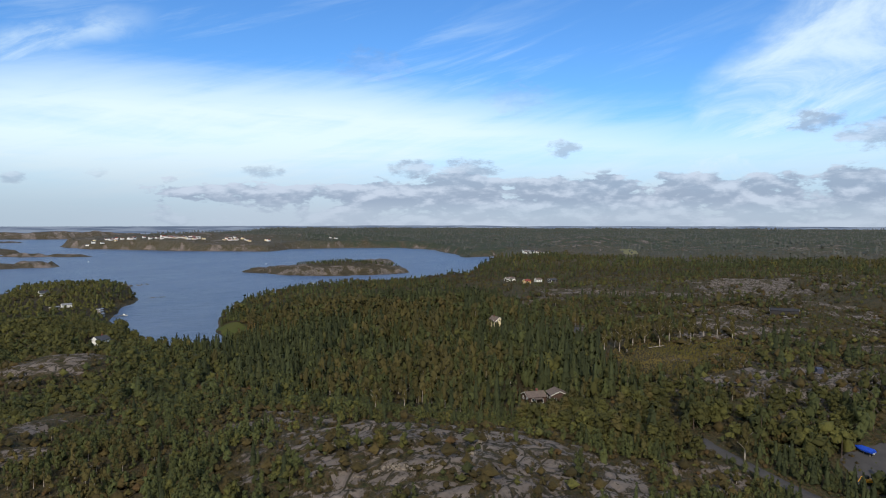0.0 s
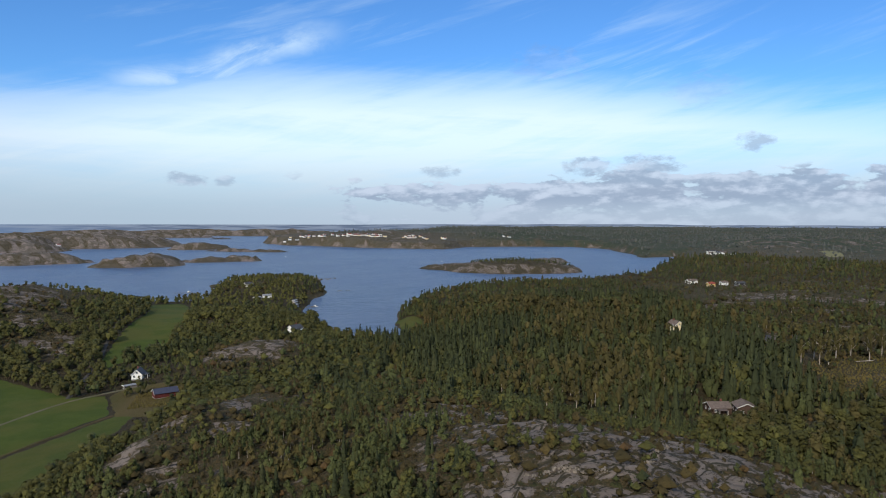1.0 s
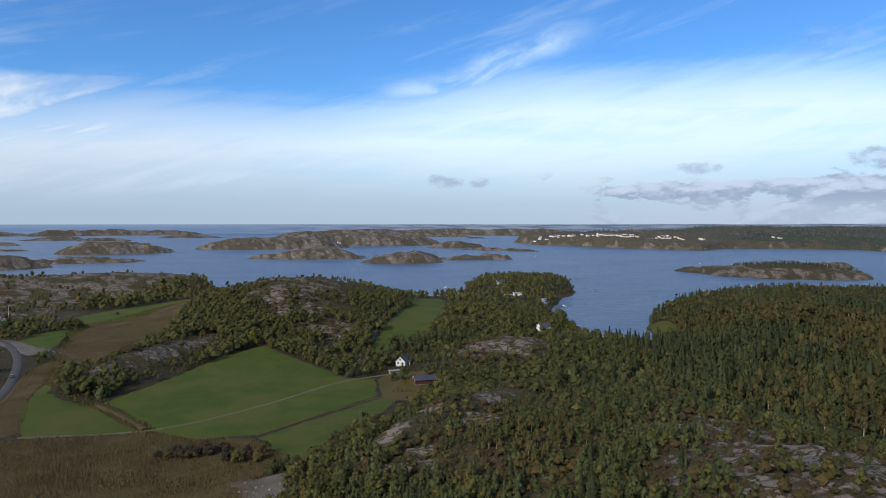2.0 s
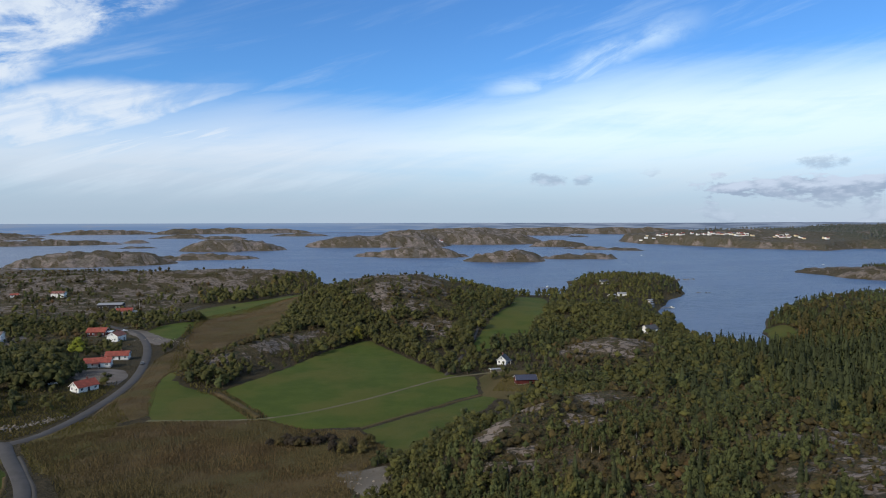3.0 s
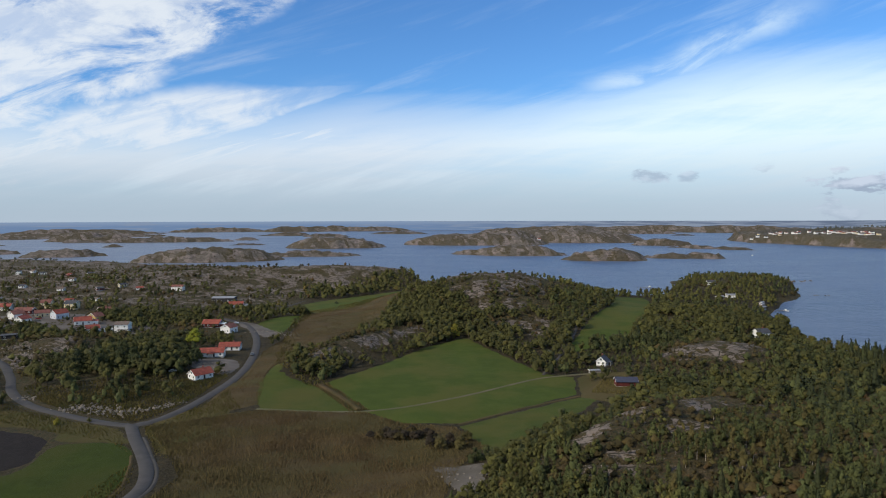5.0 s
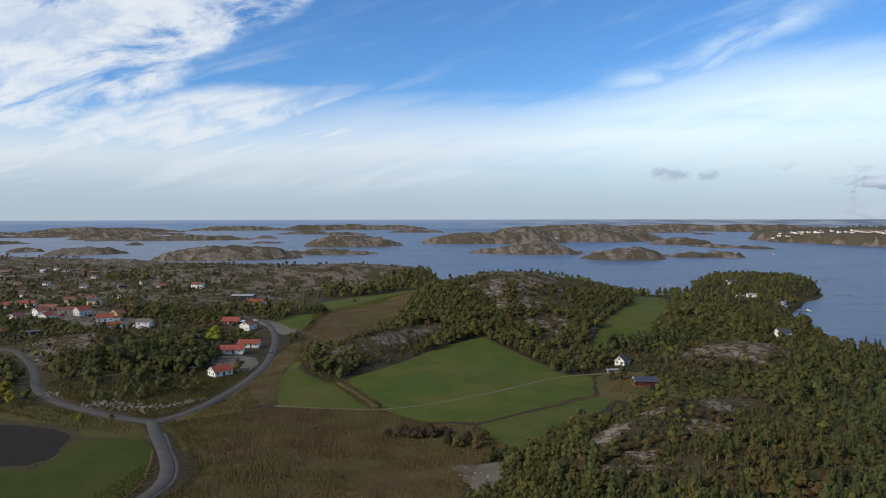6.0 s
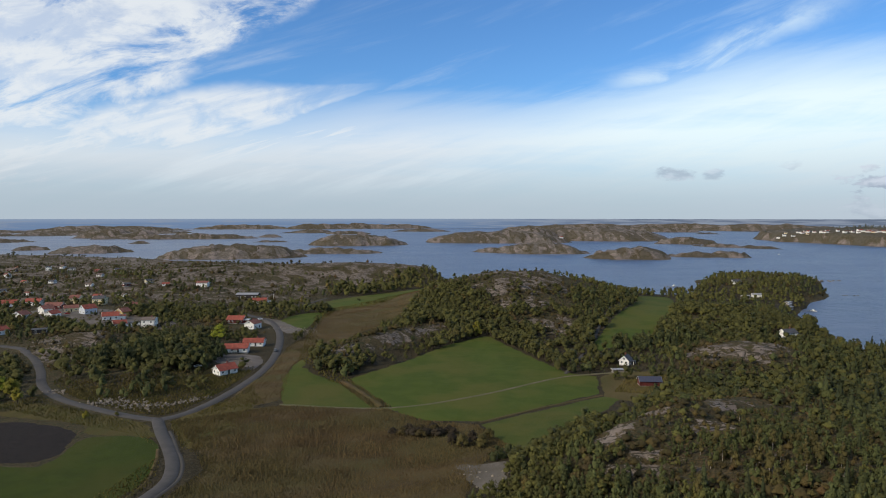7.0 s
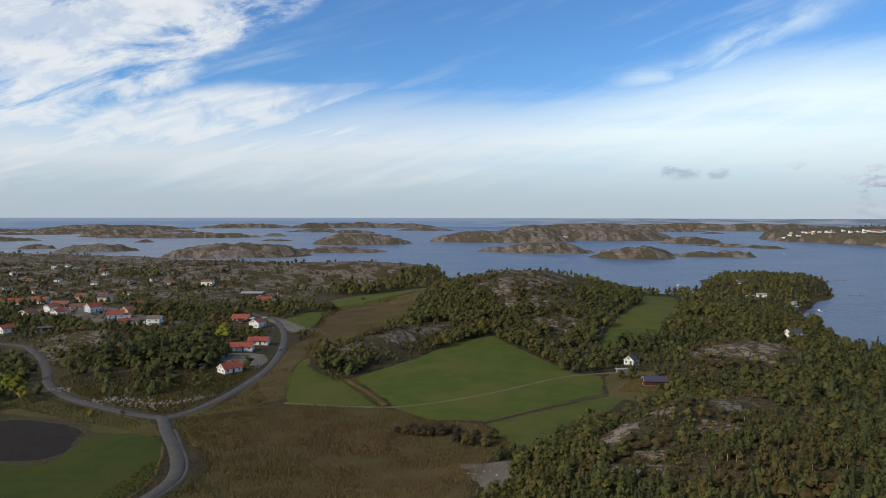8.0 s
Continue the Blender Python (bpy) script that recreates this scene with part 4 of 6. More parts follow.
def crown(kind, count, size, rng, cores=6):
    """The foliage of a tree one metre high: a few uneven leaf masses, and sprays that break their outline."""
    pieces = []
    if kind == "spruce":
        tiers = max(2, cores)
        for i in range(tiers):
            z = 0.14 + 0.70 * i / tiers
            pieces.append(skirt(z, 0.23 * (1 - z) + 0.02, 1.25 * 0.84 / tiers if i < tiers - 1 else 1 - z, rng, 7 if cores > 2 else 5))
        h = rng.uniform(0.08, 1.0, count) ** 1.2
        rad = (0.23 * (1 - h) + 0.015) * (0.85 + 0.25 * np.sin(h * 60)) * rng.uniform(0.75, 1.1, count)
        a = rng.uniform(0, 6.283, count)
        c = np.stack([rad * np.cos(a), rad * np.sin(a), h * 0.97 - rad * 0.25], -1)
        if count:
            pieces.append(quads_at(c, size, rng, np.stack([np.cos(a), np.sin(a), np.full(count, 0.45)], -1), 0.4))
        return gather(pieces)
    low, high, wide, rad = {"pine": (0.20, 0.93, 0.13, 0.20), "broad": (0.26, 0.84, 0.25, 0.215), "birch": (0.34, 0.92, 0.12, 0.145), "shrub": (0.22, 0.66, 0.32, 0.27)}[kind]
    rad = rad * (6 / max(cores, 1)) ** 0.33
    parts, outs = [], []
    for i in range(cores):
        up = (i + 0.5) / cores
        h = low + (high - low) * up
        a = i * 2.4 + rng.uniform(-0.5, 0.5)
        w = wide * (1 - 0.8 * up ** 1.6) * rng.uniform(0.6, 1.15) * (0.6 if cores < 3 else 1.0)
        g = rad * (1.2 - 0.75 * up if kind == "pine" else 1.12 - 0.35 * up) * rng.uniform(0.75, 1.2)
        c = np.array([w * math.cos(a), w * math.sin(a), h])
        pieces.append(bough(c, g * (0.8 if cores > 1 else 0.92), rng, {"pine": 1.15, "birch": 1.25}.get(kind, 0.85) * (1.15 if cores < 4 else 1.0), cores == 1))
        n = count // cores
        d = rng.normal(size=(n, 3))
        d /= np.linalg.norm(d, axis=1, keepdims=True) + 1e-9
        d[:, 2] = np.where(d[:, 2] < -0.3, -d[:, 2], d[:, 2])
        outs.append(d + np.array([0.4 * math.cos(a), 0.4 * math.sin(a), 0.3]))
        parts.append(d * np.array([1, 1, 0.8]) * g * rng.uniform(0.86, 1.22, (n, 1)) + c)
    if count:
        pieces.append(quads_at(np.concatenate(parts), size, rng, np.concatenate(outs)))
    return gather(pieces)


def lump(kind, rng):
    """A far tree: a small uneven crown of twenty faces."""
    t = (1 + 5 ** 0.5) / 2
    v = np.array([(-1, t, 0), (1, t, 0), (-1, -t, 0), (1, -t, 0), (0, -1, t), (0, 1, t), (0, -1, -t), (0, 1, -t), (t, 0, -1), (t, 0, 1), (-t, 0, -1), (-t, 0, 1)]) / 1.9
    f = np.array([(0, 11, 5), (0, 5, 1), (0, 1, 7), (0, 7, 10), (0, 10, 11), (1, 5, 9), (5, 11, 4), (11, 10, 2), (10, 7, 6), (7, 1, 8),
                  (3, 9, 4), (3, 4, 2), (3, 2, 6), (3, 6, 8), (3, 8, 9), (4, 9, 5), (2, 4, 11), (6, 2, 10), (8, 6, 7), (9, 8, 1)])
    v = v * rng.uniform(0.7, 1.25, (12, 1))
    w = {"spruce": 0.24, "pine": 0.34, "broad": 0.44, "birch": 0.32, "shrub": 0.52}[kind]
    v = v * np.array([w, w, 0.46]) + np.array([0, 0, 0.52])
    if kind == "spruce":
        v[:, :2] *= np.clip(1.5 - 1.35 * v[:, 2:3], 0.15, 1.5)
    return v, f


def stem(kind, rng, sides=5):
    """A tapered trunk with a few limbs, one metre high."""
    vs, fs, base = [], [], 0
    limbs = [((0, 0, -0.05), (rng.uniform(-0.03, 0.03), rng.uniform(-0.03, 0.03), 0.85), 0.022, 0.006)]
    for i in range({"spruce": 0, "pine": 4, "broad": 5, "birch": 5, "shrub": 4}[kind]):
        h, a = rng.uniform(0.25, 0.65), i * 2.4
        limbs.append(((0, 0, h), (0.2 * math.cos(a), 0.2 * math.sin(a), h + 0.2), 0.010, 0.003))
    for p, q, r0, r1 in limbs:
        for c, r in ((p, r0), (q, r1)):
            for k in range(sides):
                a = 6.283 * k / sides
                vs.append((c[0] + r * math.cos(a), c[1] + r * math.sin(a), c[2]))
        for k in range(sides):
            fs.append((base + k, base + (k + 1) % sides, base + sides + (k + 1) % sides, base + sides + k))
        base += 2 * sides
    return np.array(vs), np.array(fs)


def forest(name, spots, kind, shapes, mat, label, category, kind_tag="stuff"):
    """Many trees in one mesh. spots: x, y, z, height, width, turn, tint, autumn."""
    if not len(spots):
        return None
    V, F, T, U, N, base = [], [], [], [], [], 0
    pick = RNG.integers(0, len(shapes), len(spots))
    for i, shape in enumerate(shapes):
        v, f = shape[:2]
        s = spots[pick == i]
        if not len(s):
            continue
        c, sn = np.cos(s[:, 5])[:, None], np.sin(s[:, 5])[:, None]
        px = (v[None, :, 0] * c - v[None, :, 1] * sn) * (s[:, 3] * s[:, 4])[:, None] + s[:, 0:1]
        py = (v[None, :, 0] * sn + v[None, :, 1] * c) * (s[:, 3] * s[:, 4])[:, None] + s[:, 1:2]
        pz = v[None, :, 2] * s[:, 3:4] + s[:, 2:3]
        V.append(np.stack([px, py, pz], -1).reshape(-1, 3))
        if len(shape) > 2:
            n = shape[2]
            N.append(np.stack([n[None, :, 0] * c - n[None, :, 1] * sn, n[None, :, 0] * sn + n[None, :, 1] * c, np.repeat(n[None, :, 2], len(s), 0)], -1).reshape(-1, 3))
        F.append((f[None] + (np.arange(len(s)) * len(v))[:, None, None] + base).reshape(-1, f.shape[1]))
        base += len(s) * len(v)
        T.append(np.repeat(s[:, 6], len(v)))
        U.append(np.repeat(s[:, 7], len(v)))
    ob = mesh_object(name, np.concatenate(V), np.concatenate(F), mat, attrs={"tint": np.concatenate(T), "turn": np.concatenate(U)}, normals=np.concatenate(N) if N else None)
    return tagged(ob, label, category, kind=kind_tag)


SHAPES = {}
for kind in ("pine", "spruce", "broad", "birch", "shrub"):
    r = np.random.default_rng(len(kind) * 7)
    SHAPES[kind] = {
        "fine": [crown(kind, 260, 0.044, r, 8) for _ in range(6)],
        0: [crown(kind, 105, 0.054, r, 5) for _ in range(6)],
        1: [crown(kind, 36, 0.080, r, 3) for _ in range(6)],
        2: [crown(kind, 8, 0.13, r, 2) for _ in range(6)],
        "low": [crown(kind, 9, 0.13, r, 1) for _ in range(6)],
        3: [crown(kind, 0, 0.2, r, 1) for _ in range(6)],
        "stem": [stem(kind, r) for _ in range(4)],
        "pole": [(lambda q: (q[0][:8], q[1][:4]))(stem(kind, r, 4)) for _ in range(4)],
    }

CLEAR = [BAY_MEADOW, SHORE_LAWN, REED, FIELD_BIG, FIELD_LOW, FIELD_SMALL, FIELD_FAR, FIELD_FAR2, FIELD_MID, FIELD_NEAR, PLOUGH, GRASS_A, GRASS_B, QUARRY, RUSH]
OPEN_SPOTS = []  # x, y, radius kept free of trees (houses, yards, clearings)
ROADS = []
# young low growth: place, radius, share of the usual height
LOW_WOOD = [(-170, 385, 45, 1.25), (-36, 428, 30, 0.45), (-14, 468, 26, 0.5), (225, 116, 36, 0.5), (395, 240, 40, 0.6), (325, 100, 40, 0.55), (300, 420, 60, 0.7), (510, 85, 60, 0.6), (155, 378, 48, 0.55), (66, 640, 60, 0.5), (-150, 925, 120, 0.4), (-560, 1130, 260, 0.55), (-330, 1020, 150, 0.5), (100, 242, 26, 0.65), (-100, 795, 80, 1.5), (205, 30, 30, 0.6), (262, 34, 26, 1.1), (80, 218, 28, 0.7), (112, 408, 18, 0.5), (640, 560, 190, 0.62), (58, 206, 13, 0.5), (82, 228, 13, 0.5), (108, 250, 13, 0.5), (134, 272, 13, 0.5), (66, 190, 12, 0.6), (104, 368, 17, 0.42), (420, 252, 15, 0.42), (228, 437, 15, 0.45), (252, 128, 20, 0.5), (950, 900, 130, 0.6)]
# thickets in the open valley: place, radius, density
THICKETS = [(-200, 350, 60, 0.22), (-160, 360, 50, 0.2), (-250, 400, 70, 0.25), (-110, 420, 60, 0.12), (-150, 600, 60, 0.35), (-100, 330, 14, 0.3), (-62, 372, 9, 1.0), (-66, 388, 9, 1.0), (-50, 368, 8, 1.0), (-44, 384, 8, 1.0), (-34, 400, 7, 0.9), (-22, 424, 7, 0.9), (-12, 446, 7, 0.9), (0, 470, 8, 1.0),
            (18, 500, 16, 1.0), (-60, 402, 12, 0.8), (-165, 394, 24, 1.0), (-186, 388, 17, 1.0), (-145, 380, 16, 1.0), (-182, 428, 16, 0.9), (-165, 420, 20, 0.9), (-135, 470, 12, 0.7),
            (-215, 300, 20, 0.8), (-240, 330, 25, 0.9), (-172, 468, 24, 0.8), (-185, 560, 26, 0.8), (100, 372, 9, 1.0), (116, 372, 8, 1.0), (120, 350, 8, 1.0), (93, 350, 5, 0.8), (120, 334, 7, 0.9), (126, 324, 9, 1.0), (116, 322, 6, 0.8), (114, 394, 6, 0.7),
            (245, 60, 22, 1.0), (226, 70, 14, 1.0), (240, 76, 16, 1.0), (268, 72, 24, 0.8), (290, 95, 24, 0.8), (236, 46, 9, 0.9), (226, 24, 8, 1.0), (222, 14, 7, 1.0), (262, 26, 9, 0.7), (285, 10, 20, 0.6), (232, 74, 18, 0.9), (-215, 345, 16, 0.6), (-250, 370, 24, 0.7), (-78, 560, 40, 0.2), (-165, 742, 14, 1.0), (-148, 768, 15, 1.0), (-124, 786, 15, 1.0), (-104, 796, 15, 1.0), (-84, 806, 15, 1.0), (-60, 820, 16, 1.0), (-34, 828, 16, 1.0)]


def tree_spots(r0, r1, gap, bearings=(-42, 96)):
    """Places for trees on a jittered grid, by the wood's density."""
    a0, a1 = radians(bearings[0]), radians(bearings[1])
    ext = r1
    X, Y = np.meshgrid(np.arange(-ext, ext, gap), np.arange(-ext * 0.35, ext, gap))
    X, Y = X.ravel(), Y.ravel()
    X = X + RNG.uniform(-0.5, 0.5, len(X)) * gap
    Y = Y + RNG.uniform(-0.5, 0.5, len(Y)) * gap
    R, A = np.hypot(X, Y), np.arctan2(X, Y)
    ok = (R >= r0) & (R < r1) & (A > a0) & (A < a1)
    X, Y, R = X[ok], Y[ok], R[ok]
    z, rock, grass, far, wood, isle, hills, sd = land(X, Y)
    dens = np.where(isle, 0.0, smooth(hills, 1.0, 6.0))
    dens = np.maximum(dens, smooth(X - 0.35 * Y, 20, 120) * smooth(X, 60, 160) * ~isle)      # the woods to the east
    dens = np.maximum(dens, 0.42 * smooth(-X, 200, 330) * smooth(Y, 420, 520) * ~isle)         # among the houses and beyond
    dens = np.maximum(dens, 0.95 * smooth(X, -32, -12) * smooth(Y, 350, 380) * ~isle)
    heath = smooth(-X, 190, 240) * smooth(Y, 620, 680) * (hills < 9)
    dens = np.maximum(dens, 0.6 * heath * smooth(fbm(X, Y, 24, 3, 79), 0.40, 0.56))
    dens = np.maximum(dens, 0.9 * smooth(Y + 0.05 * X, 700, 722) * smooth(Y - 0.75 * X, 905, 885) * smooth(-X, 0, 20) * smooth(X, -190, -170))
    for cx, cy, rad, w in THICKETS:
        dens = np.maximum(dens, w * ((X - cx) ** 2 + (Y - cy) ** 2 < rad * rad))
    dens = np.where(R > 1500, np.where(isle, 0.0, np.where((X < 1750) & (Y > 1650), 0.22, 0.85)), dens)
    wis = isle & (((X - 962) / 118) ** 2 + ((Y - 908) / 92) ** 2 < 1.0)
    dens = np.where(wis, 1.0, dens)
    dens = dens * np.clip(1.2 - 1.35 * smooth(rock + 0.7 * (fbm(X, Y, 9, 3, 77) - 0.5), 0.34, 0.62), 0.10, 1)
    dens = dens * smooth(fbm(X, Y, 40, 3, 78), 0.18, 0.38)
    dens = dens * (z > 0.8) * (sd > 4) if not np.any(isle) else dens * (z > 1.0)
    scrub = smooth(X - 0.9 * Y, 190, 360) * smooth(R, 300, 380) * smooth(R, 1300, 1000)
    dens = dens * (1 - 0.25 * scrub)
    for p in CLEAR:
        dens = np.where(inside(p, X, Y), 0.0, dens)
    for line, w in ROADS:
        dens = np.where(edge_distance(line, X, Y, False) < w, 0.0, dens)
    for cx, cy, rad in OPEN_SPOTS:
        dens = np.where((X - cx) ** 2 + (Y - cy) ** 2 < rad * rad, 0.0, dens)
    dens = np.where(np.hypot((X - 238) / 1.15, Y - 86) < 40, 0.12 * dens, dens)
    keep = RNG.uniform(0, 1, len(X)) < dens
    X, Y, z, scrub = X[keep], Y[keep], z[keep], scrub[keep]
    n = len(X)
    tall = (0.7 + 0.6 * fbm(X, Y, 60, 3, 90)) * RNG.uniform(0.55, 1.25, n)
    lean = smooth(X - 0.35 * Y, 60, 160) * smooth(np.hypot(X, Y), 225, 280) * smooth(np.hypot(X, Y), 660, 470) * (1 - scrub)  # close-grown tall wood
    tall = tall * (1 + 0.28 * smooth(X - 0.55 * Y, 60, 200) * smooth(X, 170, 240)) * (1 - 0.35 * scrub) * (1 + 0.3 * lean)
    tall = tall * (0.72 + 0.28 * smooth(np.hypot(X - 60, Y - 120), 110, 190))
    for cx, cy, rad, w in LOW_WOOD:
        tall = np.where((X - cx) ** 2 + (Y - cy) ** 2 < rad * rad, tall * w, tall)
    return np.stack([X, Y, z - 0.2, tall, RNG.uniform(0.8, 1.2, n) * (1 - 0.36 * lean) * (1 - 0.2 * smooth(np.hypot(X, Y), 240, 200)), RNG.uniform(0, 6.283, n), RNG.uniform(0, 1, n), RNG.uniform(0, 1, n)], -1), rock[keep]


def sort_kinds(s, rock):
    """Which tree grows where: pines on the rocks, spruce and birch in the damp, broadleaf below the hills."""
    x, y = s[:, 0], s[:, 1]
    n = fbm(x, y, 70, 3, 101) + RNG.uniform(-0.30, 0.30, len(s))
    east = smooth(x - 0.5 * y, 0, 160)
    west = smooth(x, 130, 40) * smooth(y, 300, 420)
    kind = np.full(len(s), 2)
    hill = smooth(np.hypot(x - 100, (y - 150) * 0.8), 130, 100)
    rim = edge_distance(HILL_RIM, x, y, False) < 12
    kind = np.where(n + 0.22 * east - 0.26 * west > 0.60, 0, kind)
    kind = np.where((n < 0.31) & (east > 0.4), 3, kind)
    kind = np.where((n > 0.70) & (east > 0.3), 1, kind)
    luck = RNG.uniform(0, 1, len(s))
    kind = np.where((hill > 0.5) & ~rim, np.where(luck < 0.68, 0, np.where(luck < 0.76, 1, np.where(luck < 0.985, 2, 3))), kind)
    kind = np.where(rim & (luck < 0.85), 2, kind)
    kind = np.where((np.hypot(x - 278, y - 42) < 50) & (kind == 1), 2, kind)
    kind = np.where((np.hypot(x - 84, y - 172) < 20) & (luck > 0.5), 3, kind)
    scrub = smooth(x - 0.9 * y, 190, 360) * smooth(np.hypot(x, y), 300, 380)
    kind = np.where(RNG.uniform(0, 1, len(s)) < 0.45 * scrub, 4, kind)
    return np.where(((rock > 0.26) | (smooth(-x, 190, 240) * smooth(y, 620, 680) > RNG.uniform(0.5, 2.0, len(s)))) & (RNG.uniform(0, 1, len(s)) < 0.6 + 0.4 * smooth(rock, 0.3, 0.42)), 4, kind)


HILL_RIM = [(20, 186), (30, 212), (46, 232), (66, 254), (92, 274), (118, 294), (146, 312), (176, 326)]  # the broadleaf fringe below the pines
SIZE = {"pine": 7.5, "spruce": 10.0, "broad": 7.5, "birch": 9.0, "shrub": 2.9}
WORDS = {"pine": "dark green pines with open crowns", "spruce": "dark pointed spruces", "broad": "broadleaf trees turning yellow-green in autumn",
         "birch": "thin birches with brown autumn leaves", "shrub": "low bushes between bare rocks"}
LEAF = {"pine": "leaf_pine", "spruce": "leaf_spruce", "broad": "leaf_broad", "birch": "leaf_birch", "shrub": "leaf_scrub"}


def plant(zone, r0, r1, gap, lod, scale=1.0):
    spots, rock = tree_spots(r0, r1, gap)
    kinds = sort_kinds(spots, rock)
    for code, kind in enumerate(SIZE):
        s = spots[kinds == code].copy()
        if kind == "shrub" and lod > 1:
            s = s[RNG.uniform(0, 1, len(s)) < 0.5]
        s[:, 3] *= SIZE[kind] * scale * (1.25 if kind == "shrub" and lod == 2 else 1.0)
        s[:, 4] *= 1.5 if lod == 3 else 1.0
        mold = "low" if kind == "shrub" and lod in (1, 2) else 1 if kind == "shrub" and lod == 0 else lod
        forest("woodland", s, kind, SHAPES[kind][mold], LEAF[kind] if lod < 3 else "leaf_far_haze", WORDS[kind] + " " + zone, "woodland")
        if lod < 2 and len(s):
            bark = "birch_bark" if kind == "birch" else "bark"
            forest("tree_trunks", s, kind, SHAPES[kind]["pole"], bark, "trunks and limbs of " + WORDS[kind], "tree trunks")


def undergrowth(r0, r1, gap, high):
    """Bushes and saplings: over the scrub to the east, round the houses, and in the cracks of the bare rocks."""
    a0, a1 = radians(-42), radians(96)
    X, Y = np.meshgrid(np.arange(-r1, r1, gap), np.arange(-r1 * 0.2, r1, gap))
    X, Y = X.ravel() + RNG.uniform(-0.5, 0.5, X.size) * gap, Y.ravel() + RNG.uniform(-0.5, 0.5, X.size) * gap
    R, A = np.hypot(X, Y), np.arctan2(X, Y)
    ok = (R >= r0) & (R < r1) & (A > a0) & (A < a1)
    X, Y, R = X[ok], Y[ok], R[ok]
    z, rock, grass, far, wood, isle, hills, sd = land(X, Y)
    patch = fbm(X, Y, 15, 3, 120)
    dens = 0.85 * smooth(X - 0.55 * Y, 20, 90) * smooth(X, 170, 230)
    dens = np.maximum(dens, 0.95 * smooth(-X, 120, 180) * smooth(Y, 330, 400))
    dens = dens * smooth(patch, 0.30, 0.50) * (1 - 0.45 * smooth(rock, 0.42, 0.60))
    bare = smooth(rock, 0.22, 0.30) * (1 - smooth(rock, 0.40, 0.56)) + 0.35 * smooth(rock, 0.5, 0.56) * (patch > 0.53)
    dens = np.maximum(dens, 0.6 * bare * smooth(patch, 0.40, 0.60)) * ~isle * (z > 1.2)
    dens = np.maximum(dens, np.where(R < 300, 0.8, 0.5) * smooth(hills, 3, 7) * (1 - smooth(rock, 0.46, 0.58)) * ~isle * (z > 1.2))
    for p in CLEAR:
        dens = np.where(inside(p, X, Y), 0.0, dens)
    for line, w in ROADS:
        dens = np.where(edge_distance(line, X, Y, False) < 3.4, 0.0, dens)
    for cx, cy, rad in OPEN_SPOTS:
        dens = np.where((X - cx) ** 2 + (Y - cy) ** 2 < (0.55 * rad) ** 2, 0.12 * dens, dens)
    keep = RNG.uniform(0, 1, len(X)) < dens
    X, Y, z = X[keep], Y[keep], z[keep]
    n = len(X)
    tall = high * RNG.uniform(0.4, 1.0, n) ** 1.3 * (0.55 + 0.9 * smooth(fbm(X, Y, 22, 3, 121), 0.35, 0.65))
    s = np.stack([X, Y, z - 0.2, tall, RNG.uniform(0.9, 1.5, n), RNG.uniform(0, 6.283, n), RNG.uniform(0, 1, n), RNG.uniform(0, 1, n)], -1)
    pick = RNG.uniform(0, 1, n)
    forest("bushes", s[pick < 0.6], "shrub", SHAPES["shrub"]["low"], "leaf_scrub", "low brown-green scrub over rocks and rough ground", "bushes")
    forest("bushes", s[(pick >= 0.6) & (pick < 0.8)], "shrub", SHAPES["broad"]["low"], "leaf_broad", "young olive-green broadleaf growth among rocks", "bushes")
    forest("bushes", s[pick >= 0.8], "shrub", SHAPES["pine"]["low"], "leaf_pine", "small dark pines among rocks", "bushes")


def grown_trees():
    """The nearest trees on the hill, each one a thing."""
    spots, rock = tree_spots(84, 128, 2.3)
    kinds = sort_kinds(spots, rock)
    order = np.argsort(np.hypot(spots[:, 0], spots[:, 1]))
    near, rest = order[:300], order[300:]
    molds = {}
    for code, kind in enumerate(SIZE):
        molds[code] = []
        for k in range(4):
            t = new("tree" if kind != "shrub" else "bush")
            t.empty_display_size = 0.3
            tagged(t, NEAR_WORDS[kind], "bush" if kind == "shrub" else "tree", "trees on the near hill")
            v, f, n = SHAPES[kind]["fine"][k]
            c = mesh_object("crown", v, f, LEAF[kind], t, attrs={"tint": np.full(len(v), 0.15 + 0.23 * k), "turn": np.full(len(v), 0.2 + 0.25 * k)}, normals=n)
            sv, sf = SHAPES[kind]["stem"][k % 4]
            mesh_object("trunk", sv, sf, "birch_bark" if kind == "birch" else "bark", t)
            molds[code].append(t)
    used, first = set(), []
    for n, i in enumerate(near):
        x, y, z, h, w, turn, tint, autumn = spots[i]
        mold = molds[int(kinds[i])][n % 4]
        kind = list(SIZE)[int(kinds[i])]
        hh = h * SIZE[kind] * 0.85
        m = Matrix.Translation((x, y, z)) @ Matrix.Rotation(turn, 4, "Z") @ Matrix.Diagonal((hh * w, hh * w, hh, 1))
        if mold.name in used:
            copy_thing(mold, m)
        else:
            used.add(mold.name)
            first.append((mold, m))
    for mold, m in first:
        mold.matrix_basis = m
    for group in molds.values():
        for t in group:
            if t.name not in used:
                for o in (*t.children_recursive, t):
                    bpy.data.objects.remove(o)
    return spots[rest], kinds[rest]


NEAR_WORDS = {"pine": "young green pine growing among granite rocks", "spruce": "narrow dark green spruce on the hillside", "broad": "rounded broadleaf tree with olive-green leaves",
              "birch": "slender birch with brown thinning leaves", "shrub": "low olive-green bush between bare rocks"}


